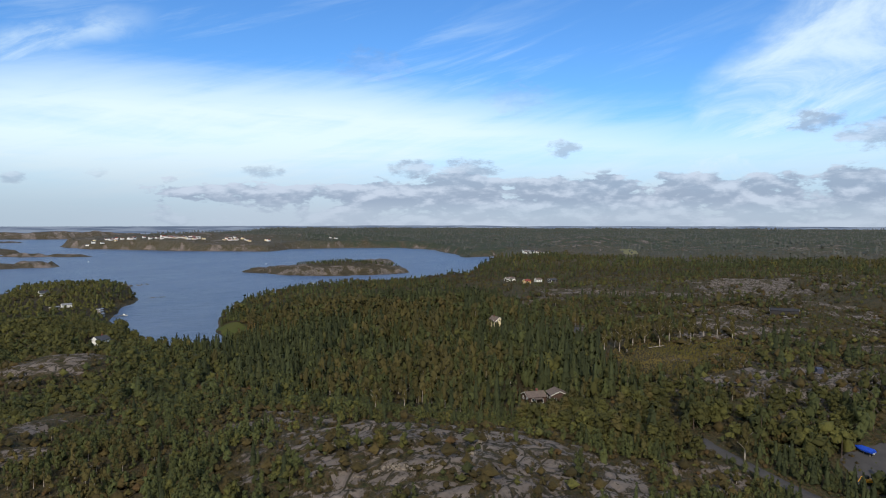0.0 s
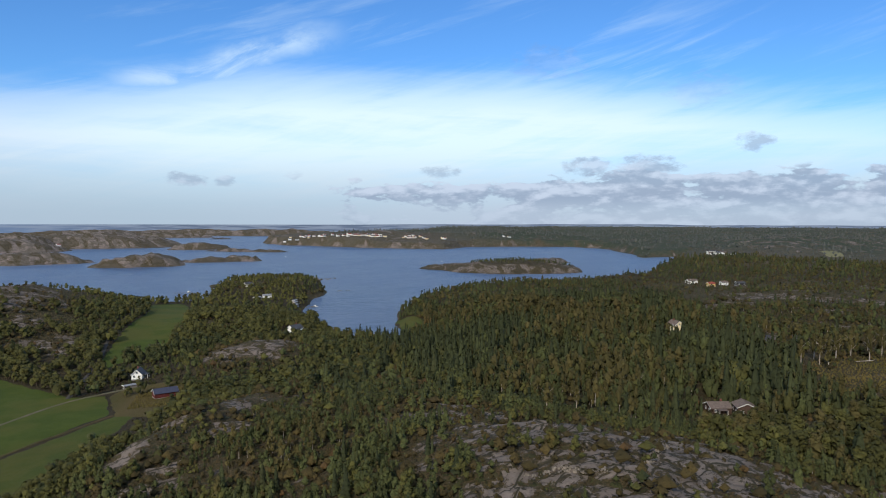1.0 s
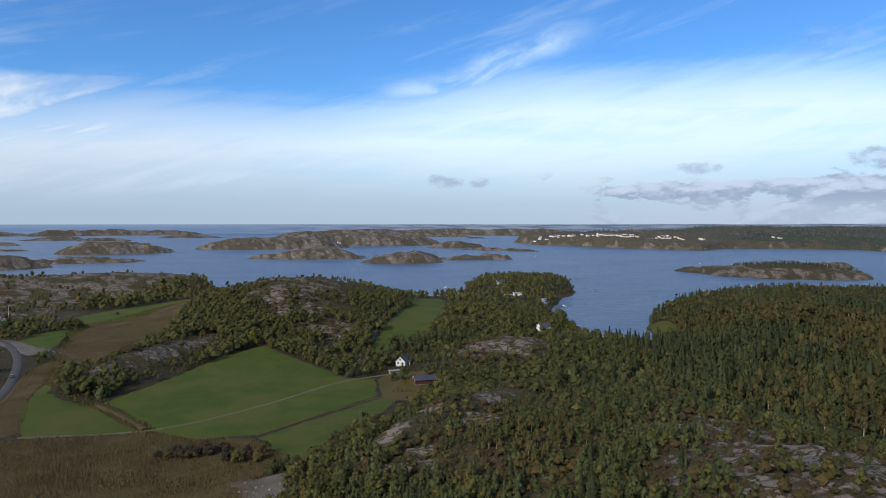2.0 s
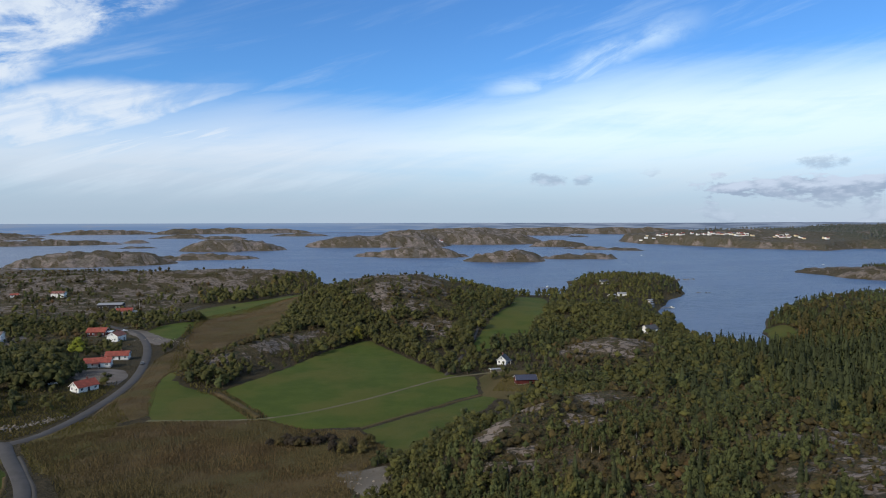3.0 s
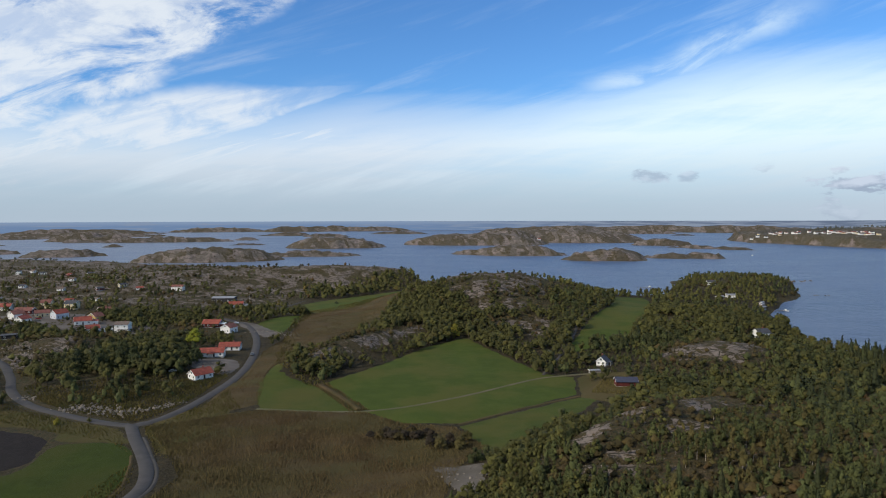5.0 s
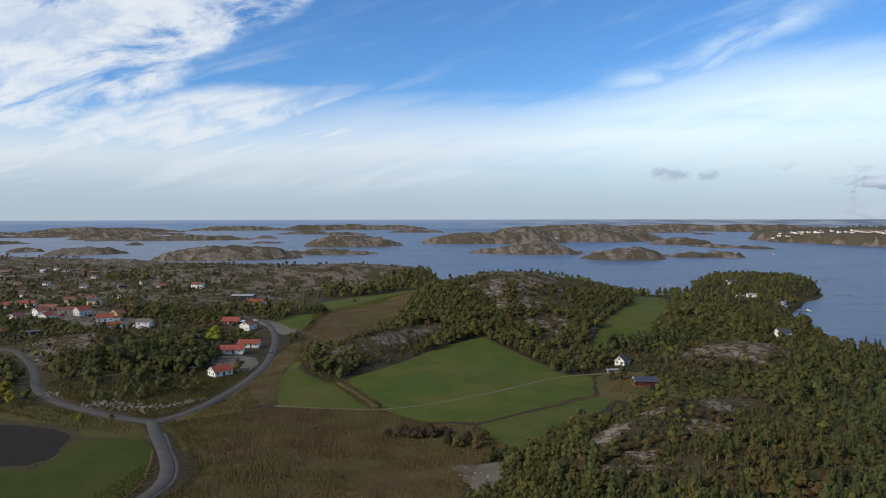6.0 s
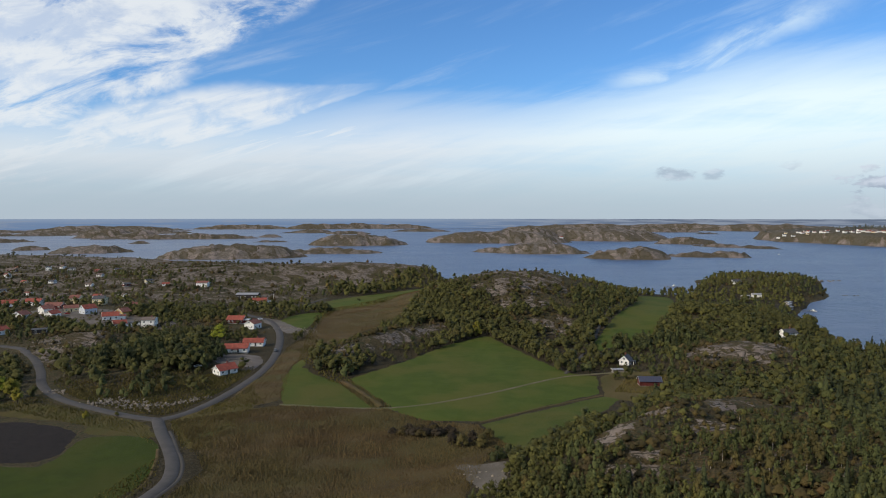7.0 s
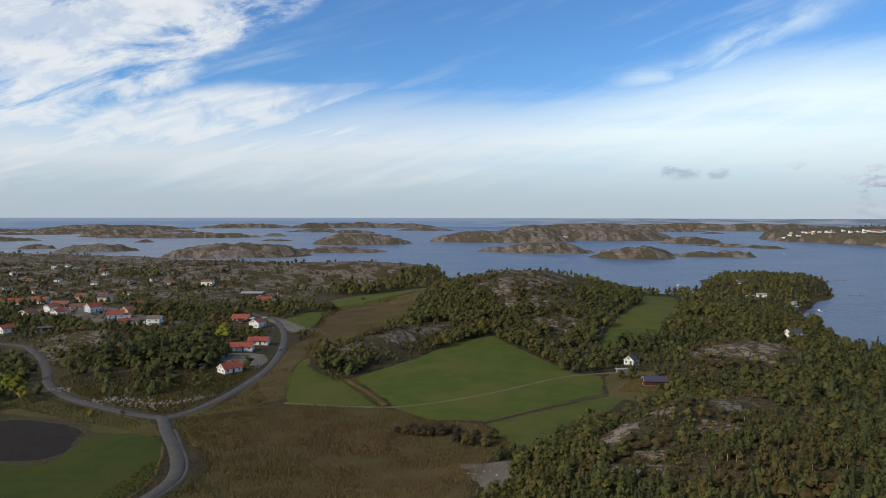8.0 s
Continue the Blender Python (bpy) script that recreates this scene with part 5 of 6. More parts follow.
def lone_tree(x, y, kind, high, leaf, label, width=1.0, seed=0):
    t = thing("tree", x, y, seed * 50, label, "tree", "trees in the valley")
    r = np.random.default_rng(seed + 40)
    v, f, nn = crown(kind, 420, 0.040, r, 9)
    n = len(v)
    mesh_object("crown", v * np.array([high * width, high * width, high]), f, leaf, t, attrs={"tint": np.full(n, r.uniform(0.2, 0.8)), "turn": np.full(n, r.uniform(0, 0.8))}, normals=nn)
    sv, sf = stem(kind, r)
    mesh_object("trunk", sv * high, sf, "birch_bark" if kind == "birch" else "bark", t)


def tufts(name, poly, gap, high, mat, label, category, thin=1.0):
    """Standing blades and seed heads over a patch of ground."""
    xs, ys = [q[0] for q in poly], [q[1] for q in poly]
    X, Y = np.meshgrid(np.arange(min(xs), max(xs), gap), np.arange(min(ys), max(ys), gap))
    X, Y = X.ravel() + RNG.uniform(-0.5, 0.5, X.size) * gap, Y.ravel() + RNG.uniform(-0.5, 0.5, X.size) * gap
    ok = inside(poly, X, Y) & (RNG.uniform(0, 1, X.size) < thin * smooth(fbm(X, Y, 14, 3, 61), 0.0, 0.30))
    for line, w in ROADS:
        ok &= edge_distance(line, X, Y, False) > w * 0.55
    X, Y = X[ok], Y[ok]
    Z = height(X, Y)
    n = len(X)
    h = high * RNG.uniform(0.5, 1.3, n) * (0.3 + 1.3 * fbm(X, Y, 11, 3, 62))
    V = []
    for k in range(3):
        a = RNG.uniform(0, 6.283, n)
        w = gap * RNG.uniform(0.2, 0.4, n)
        lx, ly = RNG.uniform(-0.3, 0.3, n) * h, RNG.uniform(-0.3, 0.3, n) * h
        V.append(np.stack([np.stack([X - w * np.cos(a), Y - w * np.sin(a), Z - 0.1], -1), np.stack([X + w * np.cos(a), Y + w * np.sin(a), Z - 0.1], -1),
                           np.stack([X + lx, Y + ly, Z + h], -1)], 1))
    V = np.concatenate(V).reshape(-1, 3)
    ob = mesh_object(name, V, np.arange(len(V)).reshape(-1, 3), mat)
    return tagged(ob, label, category, kind="stuff")

# ---- laying it out ----
ROAD_LEFT = [(-420, 470), (-289, 439), (-251, 412), (-222, 374), (-201, 340), (-179, 316), (-154, 299), (-132, 287), (-118, 282)]
ROAD_RIGHT = [(-119, 282), (-110, 292), (-102, 324), (-98, 371), (-103, 426), (-116, 488), (-135, 539), (-155, 563), (-190, 600)]
ROAD_DOWN = [(-120, 284), (-111, 266), (-101, 248), (-94, 234), (-90, 223), (-88.5, 213), (-91, 198), (-100, 170), (-150, 90)]
ROAD_EAST = [(229, 62), (226, 58), (224, 56), (222, 53), (218, 45), (214, 35), (211, 22), (206, 0), (200, -40)]
TRACK_A = [(-73, 305), (-24, 299), (18, 319), (68, 358), (106, 365)]
TRACK_B = [(16, 277), (42, 296), (77, 318)]
TRACK_C = [(68, 364), (99, 442), (133, 540), (169, 612)]
ROADS += [(ROAD_LEFT, 9), (ROAD_RIGHT, 9), (ROAD_DOWN, 8), (ROAD_EAST[3:], 5), (ROAD_EAST[:4], 4.0), (TRACK_C, 1.6), ([(385, 150), (396, 160), (402, 176), (418, 190), (450, 205)], 6)]
OPEN_SPOTS += [(26, 842, 30), (20, 800, 20), (22, 770, 14), (255, 133, 10), (244, 127, 8), (236, 123, 6), (418, 252, 8), (408, 246, 6), (228, 440, 7), (106, 383, 7), (106, 338, 7.5), (237, 457, 9), (290, 568, 7), (-120, 425, 30), (-140, 520, 30), (248, 8, 13), (262, 2, 14), (238, 14, 8), (236, 35, 4), (-240, 436, 24), (-220, 428, 14), (-300, 545, 38), (-335, 580, 32), (-255, 520, 26), (-225, 508, 18), (-290, 575, 26), (-145, 447, 7), (-48, 410, 6), (-40, 424, 6), (-30, 441, 6), (-20, 458, 6), (91, 254, 6), (118, 244, 7), (70, 264, 5), (105, 238, 5), (152, 370, 9), (168, 384, 8), (92, 230, 8), (88, 221, 6), (60, 231, 4), (64, 240, 7), (56, 212, 5), (102, 254, 6), (385, 110, 42), (350, 106, 26), (365, 120, 28)]

lay("meadow", FIELD_BIG, "meadow", "wide mown green meadow in the valley", "field", smooth_line=False)
lay("meadow", FIELD_LOW, "meadow_pale", "pale green strip of meadow below the wood", "field", smooth_line=False)
lay("meadow", FIELD_SMALL, "meadow_pale", "small green meadow beside the ridge", "field")
lay("meadow", FIELD_FAR, "meadow", "green meadow below the far ridge", "field")
lay("meadow", FIELD_FAR2, "meadow", "green grass plot beside the road", "field")
lay("meadow", FIELD_MID, "meadow", "green meadow sloping down to the bay", "field")
lay("meadow", FIELD_NEAR, "meadow_shaded", "green field beside the road fork", "field")
lay("meadow", BAY_MEADOW, "meadow_pale", "green and brown shore meadow at the head of the bay", "field", 0.2, 4.0)
lay("meadow", SHORE_LAWN, "meadow", "narrow green lawn along the shore", "field", 0.2, 4.0)
lay("meadow", [(1490, 556), (1556, 600), (1590, 584), (1520, 540)], "stubble", "pale stubble field in the far woods", "field", 1.5, 12.0)
lay("meadow", [(520, 330), (540, 345), (552, 338), (534, 322)], "meadow", "small green clearing in the wood", "field", 0.6, 6.0)
lay("rough_grass", [(77, 314), (78, 320), (86, 357), (104, 365), (126, 352), (132, 334), (112, 312), (98, 300), (86, 305)], "rough_grass", "brown dead grass round the red barn", "grass", 0.2, 3.0)
lay("ploughed_field", PLOUGH, "soil", "dark ploughed soil", "field")
lay("reed_bed", REED, "reed", "brown autumn reeds in the wet valley", "reeds")
lay("reed_bed", RUSH, "reed", "strip of brown reeds along the ditch", "reeds", 0.12)
lay("rough_grass", GRASS_A, "rough_grass", "yellowed rough grass at the road fork", "grass")
ribbon("road_verge", [(-108, 267), (-104, 260), (-97.5, 247), (-90.6, 234), (-86.6, 223), (-85.4, 213), (-88, 198)], 0.8, "lane", "pale gravel verge beside the asphalt", "verge", 0.26, 3)
lay("rough_grass", GRASS_B, "rough_grass", "yellow-green rough grass between road and reeds", "grass", 0.2)
ribbon("ditch_bank", [(-104, 246), (-101, 238), (-98, 228), (-95, 215), (-96, 200)], 0.7, "reed", "strip of dry pale grass along the field", "bank", 0.3, 3)
lay("gravel_yard", QUARRY, "gravel", "bare gravel yard at the edge of the wood", "gravel", 0.22, 3.0)
ribbon("road", ROAD_LEFT, 4.0, "asphalt", "narrow grey asphalt road with no markings", "road")
ribbon("road", ROAD_RIGHT, 4.3, "asphalt", "grey asphalt road past the red-roofed houses", "road", 0.34)
ribbon("road", ROAD_DOWN, 4.1, "asphalt", "grey asphalt road bending between field and reeds", "road", 0.38)
ribbon("road", ROAD_EAST, 4.2, "asphalt", "grey asphalt road through the wood", "road")
ribbon("road", [(396, 160), (402, 176), (418, 190), (450, 205)], 4.0, "asphalt", "narrow forest road between tall trees", "road")
ribbon("farm_track", TRACK_A, 1.6, "track", "pale trodden farm track across the meadow", "track", 0.28, 5)
ribbon("farm_track", TRACK_B, 0.9, "reed", "narrow ditch path across the meadow", "track", 0.28, 5)
ribbon("farm_track", TRACK_C, 1.6, "lane", "grey lane along the foot of the hill", "track", 0.25, 5)

ribbon("farm_track", [(-157, 556), (-146, 572), (-136, 616), (-123, 672), (-116, 700)], 2.6, "lane", "narrow gravel lane past the far meadow", "track", 0.3, 5)
lay("gravel_yard", [(-146, 556), (-131, 549), (-114, 524), (-101, 503), (-108, 489), (-118, 500), (-126, 516), (-140, 536)], "gravel_brown", "trodden gravel lot with timber and stone beside the road", "gravel", 0.3, 3.0)
lay("gravel_yard", [(-136, 400), (-126, 412), (-112, 412), (-104, 396), (-104, 376), (-110, 374), (-114, 384), (-128, 388)], "gravel_brown", "bare gravel yard in front of the white house", "gravel", 0.3, 3.0)
lay("gravel_yard", [(-345, 540), (-335, 580), (-292, 580), (-248, 560), (-206, 526), (-206, 494), (-232, 494), (-255, 505), (-292, 515), (-320, 505)], "gravel_brown", "grey paved yards between the village houses", "gravel", 0.3, 4.0)
lay("gravel_yard", [(242, 21), (252, 18), (266, 8), (270, -10), (246, -22), (222, -12), (226, 8), (233, 17)], "asphalt", "grey gravelled yard beside the road", "gravel", 0.25, 3.0)

ribbon("ditch_bank", [(-50, 346), (-40, 328), (-26, 300)], 2.6, "reed", "dry grassy bank between two meadows", "bank", 0.9, 3)
FRAME_MESH = Solid().box(-0.62, -0.05, 0, -0.5, 0.05, 1.3).box(0.5, -0.05, 0, 0.62, 0.05, 1.3).box(-0.5, -0.05, 0, 0.5, 0.05, 0.12).box(-0.5, -0.05, 1.18, 0.5, 0.05, 1.3).box(-0.03, -0.04, 0.12, 0.03, 0.04, 1.18).mesh("window", "white_boards")
PANE_MESH = Solid().box(-0.5, -0.015, 0.12, 0.5, 0.015, 1.18).mesh("pane", "glass")
DOOR_MESH = Solid().box(-0.5, -0.06, 0, 0.5, 0.06, 2.05).mesh("door", "dark_boards")


def add_window(house, x, y, z, turn, wide=1.0):
    w = part("window", FRAME_MESH, house, at=pose(x, y, z, 0, 0, turn) @ Matrix.Diagonal((wide, 1, 1, 1)))
    part("pane", PANE_MESH, w)


def house(x, y, turn, long, deep, walls, pitch, wall, roof, label, group="", storeys=1, chimney=True, porch=False, windows=True, name="house", category="house", lean=None):
    """A gabled house: its ridge runs along local x."""
    h = thing(name, x, y, turn, label, category, group)
    OPEN_SPOTS.append((x, y, max(long, deep) * 0.5 + 2.5))
    L, D = long / 2, deep / 2
    rise = D * math.tan(radians(pitch))
    part("foundation", Solid().box(-L - 0.05, -D - 0.05, -1.2, L + 0.05, D + 0.05, 0.35).mesh("foundation", "concrete"), h)
    shape = Solid()
    shape.add([(-L, -D, 0.35), (-L, D, 0.35), (-L, D, walls), (-L, 0, walls + rise), (-L, -D, walls),
               (L, -D, 0.35), (L, D, 0.35), (L, D, walls), (L, 0, walls + rise), (L, -D, walls)],
              [(0, 4, 3, 2, 1), (5, 6, 7, 8, 9), (0, 5, 9, 4), (1, 2, 7, 6), (0, 1, 6, 5), (4, 9, 8, 3), (3, 8, 7, 2)])
    part("wall", shape.mesh("wall", wall), h)
    o = 0.45
    for side in (-1, 1):
        s = Solid()
        e = Vector((0, side * (D + o), walls - o * math.tan(radians(pitch)) + 0.03))
        t = Vector((0, 0, walls + rise + 0.03))
        up = Vector((0, side * math.sin(radians(pitch)), math.cos(radians(pitch)))) * 0.16
        q = [(-L - o, e.y, e.z), (L + o, e.y, e.z), (L + o, t.y, t.z), (-L - o, t.y, t.z)]
        q2 = [tuple(Vector(p) + up) for p in q]
        s.add(q + q2, [(0, 1, 2, 3), (7, 6, 5, 4), (0, 4, 5, 1), (1, 5, 6, 2), (2, 6, 7, 3), (3, 7, 4, 0)])
        part("roof", s.mesh("roof", roof), h)
    for side in (-1, 1):  # white boards along the gables
        s = Solid()
        for k in (-1, 1):
            a, b = Vector((side * (L + o + 0.02), k * (D + o), walls - o * math.tan(radians(pitch)) + 0.1)), Vector((side * (L + o + 0.02), 0, walls + rise + 0.1))
            s.add([a, b, b + Vector((0, 0, -0.25)), a + Vector((0, 0, -0.25)), a + Vector((side * 0.05, 0, 0)), b + Vector((side * 0.05, 0, 0)), b + Vector((side * 0.05, 0, -0.25)), a + Vector((side * 0.05, 0, -0.25))],
                  [(0, 1, 2, 3), (7, 6, 5, 4), (0, 4, 5, 1), (3, 2, 6, 7), (0, 3, 7, 4), (1, 5, 6, 2)])
        part("bargeboard", s.mesh("bargeboard", "white_boards"), h)
    if chimney:
        part("chimney", Solid().box(L * 0.25, 0.1, walls + rise - 1.0, L * 0.25 + 0.8, 0.8, walls + rise + 1.0).box(L * 0.25 - 0.08, 0.02, walls + rise + 0.9, L * 0.25 + 0.88, 0.88, walls + rise + 1.05).mesh("chimney", "worn_clay_tiles"), h)
    if windows:
        n = max(2, int(long / 3.2))
        for k in range(storeys):
            z = 1.15 + 2.7 * k
            for i in range(n):
                px = -L + long * (i + 0.5) / n
                for side in (-1, 1):
                    if k == 0 and i == n // 2 and side == -1:
                        continue
                    add_window(h, px, side * (D + 0.04), z, 0, 1.1)
            for side in (-1, 1):
                for q in (-0.5, 0.5):
                    add_window(h, side * (L + 0.04), q * D, z, 90)
        if rise > 2.2:
            for side in (-1, 1):
                add_window(h, side * (L + 0.04), 0, walls + 0.25, 90)
        part("door", DOOR_MESH, h, at=pose(-L + long * (n // 2 + 0.5) / n, -D - 0.06, 0.35))
    if porch:
        part("porch", Solid().box(-1.8, -D - 2.4, -0.6, 1.8, -D, 0.35).mesh("porch", "weathered_wood"), h)
        part("porch_roof", Solid().box(-2.0, -D - 2.6, 2.5, 2.0, -D - 0.02, 2.65).mesh("porch_roof", roof), h)
        for k in (-1.7, 1.7):
            part("post", Solid().box(k - 0.07, -D - 2.4, 0.35, k + 0.07, -D - 2.26, 2.5).mesh("post", "white_boards"), h)
    if lean:
        a, b, c, m = lean  # an addition at the end: length, depth, height, roof
        part("annex", Solid().box(L + 0.003, -b / 2, -0.6, L + a, b / 2, c).mesh("annex", wall), h)
        part("annex_roof", Solid().add([(L + 0.01, -b / 2 - 0.3, c - 0.15), (L + a + 0.3, -b / 2 - 0.3, c - 0.15), (L + a + 0.3, b / 2 + 0.3, c + 0.2), (L + 0.01, b / 2 + 0.3, c + 0.2),
                                        (L + 0.01, -b / 2 - 0.3, c + 0.02), (L + a + 0.3, -b / 2 - 0.3, c + 0.02), (L + a + 0.3, b / 2 + 0.3, c + 0.37), (L + 0.01, b / 2 + 0.3, c + 0.37)],
                                       [(0, 3, 2, 1), (4, 5, 6, 7), (0, 1, 5, 4), (1, 2, 6, 5), (2, 3, 7, 6), (3, 0, 4, 7)]).mesh("annex_roof", m), h)
    return h


# ---- houses by the road ----
ROW = "houses along the valley road"
house(-117, 366, 48, 10.5, 7.6, 2.9, 34, "white_boards", "clay_tiles", "small white wooden house with red tiled roof beside the road", ROW)
house(-127, 420, 6, 15, 9, 2.8, 26, "white_boards", "clay_tiles", "low white house with a wide red tiled roof", ROW, porch=True)
house(-122, 443, 2, 13, 8, 2.8, 28, "white_boards", "clay_tiles", "long white bungalow with a red tiled roof", ROW)
house(-160, 532, -4, 13, 9, 3.0, 30, "red_boards", "clay_tiles", "red wooden house with a red tiled roof below trees", ROW, lean=(3.5, 5, 2.6, "white_boards"))
house(-141, 509, 70, 9.5, 8.5, 4.2, 30, "white_boards", "worn_clay_tiles", "white house with a faded brown-red roof", ROW)
house(-198, 700, 0, 22, 12, 4.2, 12, "dark_boards", "grey_sheet", "long sheet-metal hall with a pale grey roof", ROW, chimney=False, name="hall", category="hall")
house(-174, 655, 8, 13, 9, 3.2, 30, "white_boards", "clay_tiles", "white house with a red roof beside the far meadow", ROW, lean=(6, 5, 2.6, "grey_sheet"))
house(-273, 782, -5, 13, 8, 4.6, 26, "white_boards", "worn_clay_tiles", "large white house on the rocks with a dull red roof", ROW, storeys=2)
# ---- the village on the rise ----
VIL = "village houses"
house(-398, 622, 16, 17.8, 9.2, 3.4, 30, "blue_boards", "clay_tiles", "long pale blue house with a red tiled roof", VIL)
house(-371, 620, 0, 14.1, 8.4, 3.6, 32, "white_boards", "clay_tiles", "white house with a high red roof in the village", VIL)
house(-326, 527, 82, 9.6, 9.2, 3.4, 30, "white_boards", "worn_clay_tiles", "grey-white house with its gable to the valley", VIL)
house(-318, 547, 60, 8.9, 8.4, 4.4, 30, "white_boards", "worn_clay_tiles", "white house with a pinkish tiled roof", VIL)
house(-331, 582, 2, 14.1, 8.4, 3.2, 28, "red_boards", "worn_clay_tiles", "long house with a dark red roof", VIL)
house(-304, 531, 74, 8.9, 7.6, 3.4, 32, "white_boards", "clay_tiles", "white house with an orange-red gabled roof", VIL)
house(-305, 560, 30, 10.4, 7.6, 3.4, 28, "cream_boards", "worn_clay_tiles", "cream house with a brown tiled roof", VIL)
house(-344, 640, 8, 8.9, 8.4, 5.6, 30, "cream_boards", "worn_clay_tiles", "two-storey cream house with a reddish roof", VIL, storeys=2)
house(-287, 552, 58, 10.4, 8.4, 4.6, 34, "blue_boards", "clay_tiles", "pale blue house with a steep red roof", VIL)
house(-315, 628, -4, 10.4, 8.4, 5.8, 30, "cream_boards", "slate_roof", "two-storey cream house with a dark roof", VIL, storeys=2)
house(-257, 528, 24, 11.8, 8.4, 3.4, 32, "white_boards", "clay_tiles", "white house with a broad red tiled roof", VIL, lean=(4.5, 7, 2.8, "clay_tiles"))
house(-238, 502, 36, 8.9, 7.6, 3.2, 30, "white_boards", "clay_tiles", "white house with orange roof and grey annex", VIL, lean=(9, 7, 2.7, "slate_roof"))
house(-256, 547, 64, 8.1, 8.4, 3.6, 32, "yellow_boards", "worn_clay_tiles", "pale yellow house with a brown-red roof", VIL)
house(-263, 577, 40, 8.9, 7.6, 4.6, 30, "white_boards", "worn_clay_tiles", "white house with a brown tiled roof among trees", VIL)
house(-217, 505, 4, 9.6, 8.4, 6.0, 22, "white_boards", "fibre_roof", "tall white two-storey house with a grey-brown roof", VIL, storeys=2, porch=True)
house(-283, 478, 20, 8.9, 6.7, 2.9, 10, "dark_boards", "slate_roof", "low dark garage with a nearly flat roof", VIL, chimney=False, name="garage", category="garage")
house(-308, 473, 66, 8.9, 7.6, 3.4, 30, "white_boards", "clay_tiles", "white house with an orange roof beside the rocks", VIL)
house(-349, 535, 10, 6.7, 5.9, 3.2, 26, "white_boards", "worn_clay_tiles", "small grey-white outbuilding with a tiled roof", VIL, chimney=False)
# ---- scattered houses beyond the village ----
rr = random.Random(11)
for cx, cy, ln, st in [(-591, 938, 22, 1), (-540, 938, 10, 2), (-560, 1010, 16, 1), (-531, 978, 16, 1), (-475, 944, 14, 1), (-461, 972, 13, 1), (-353, 699, 13, 1), (-333, 712, 15, 1), (-440, 726, 12, 1),
                       (-390, 701, 11, 1), (-317, 785, 13, 1), (-487, 754, 14, 1), (-406, 786, 12, 1), (-362, 784, 13, 1), (-343, 800, 14, 1), (-469, 822, 12, 1), (-512, 837, 13, 1), (-620, 1000, 14, 1),
                       (-430, 860, 11, 1), (-560, 880, 12, 2), (-640, 920, 14, 1), (-455, 690, 13, 1)]:
    house(cx, cy, rr.uniform(-50, 50), ln * 0.6, rr.uniform(5, 6.5), 2.5 + 2.2 * (st - 1), rr.uniform(20, 32), rr.choice(["white_boards", "white_boards", "cream_boards", "red_boards"]),
          rr.choice(["slate_roof", "worn_clay_tiles", "clay_tiles", "fibre_roof"]), "wooden house on the rocky heath beyond the village", "houses on the heath", storeys=st, chimney=rr.random() > 0.4)
# ---- by the bay ----
BAY = "houses by the bay"
house(106, 383, 58, 6.4, 5.4, 3.0, 42, "white_boards", "slate_roof", "white wooden farmhouse with a dark roof among trees", BAY, porch=True)
house(105, 336, -4, 10.5, 6, 2.6, 30, "red_boards", "dark_sheet_roof", "dark red barn with a blue-black sheet roof", BAY, chimney=False, windows=False, name="barn", category="barn")
house(98, 366, 6, 8, 2.6, 1.6, 12, "weathered_wood", "grey_sheet", "low open shed with a pale sheet roof", BAY, chimney=False, windows=False, name="shed", category="shed")
house(233, 449, 12, 9, 7, 4.4, 32, "white_boards", "slate_roof", "white house with a black roof above the bay", BAY, lean=(4, 5, 3.2, "slate_roof"))
house(288, 566, 30, 6.5, 5.5, 2.8, 30, "white_boards", "slate_roof", "small white cabin near the shore", BAY, chimney=False)
house(344, 781, -6, 9, 7, 3.2, 28, "white_boards", "slate_roof", "white cottage on the wooded headland", BAY)
house(312, 686, 14, 8, 5, 2.6, 26, "weathered_wood", "grey_sheet", "grey boathouse near the water", BAY, chimney=False, windows=False, name="boathouse", category="boathouse")
house(327, 694, -10, 9, 5, 2.8, 26, "white_boards", "grey_sheet", "white boathouse with a pale roof", BAY, chimney=False, windows=False, name="boathouse", category="boathouse")
for k, (cx, cy) in enumerate([(337, 650), (332, 640), (327, 628)]):
    house(cx, cy, 40, 7, 4, 2.2, 16, "weathered_wood", "grey_sheet", "small grey boat shed stepping down the shore", BAY, chimney=False, windows=False, name="boat_shed", category="shed")
# ---- in the eastern woods ----
EAST = "houses in the woods"
house(268, 142, -38, 8.5, 7.5, 3.0, 24, "brown_boards", "fibre_roof", "dark brown timber house with a pale brown roof", EAST, porch=True)
house(272, 132.6, 42, 8.0, 7.5, 3.6, 24, "brown_boards", "fibre_roof", "dark brown gabled wing with a white gable window", EAST, chimney=False)
house(293, 140, 10, 4, 2.6, 2.0, 20, "white_boards", "grey_sheet", "small white shed in a clearing", EAST, chimney=False, windows=False, name="shed", category="shed")
house(430, 260, 62, 10, 8, 4.4, 38, "cream_boards", "fibre_roof", "cream house with a brown roof between trees", EAST, storeys=2)
house(769, 444, -30, 12, 8, 4.2, 28, "white_boards", "fibre_roof", "white house at the edge of the wood", EAST, storeys=2)
house(743, 405, -25, 8, 6.5, 3.4, 30, "yellow_boards", "clay_tiles", "yellow house with a red roof in the wood", EAST)
house(785, 391, -35, 10, 7, 3.2, 26, "dark_boards", "slate_roof", "long dark house in the wood", EAST)
house(779, 408, -30, 8, 6.5, 3.4, 28, "white_boards", "fibre_roof", "white house with a grey roof in the wood", EAST)
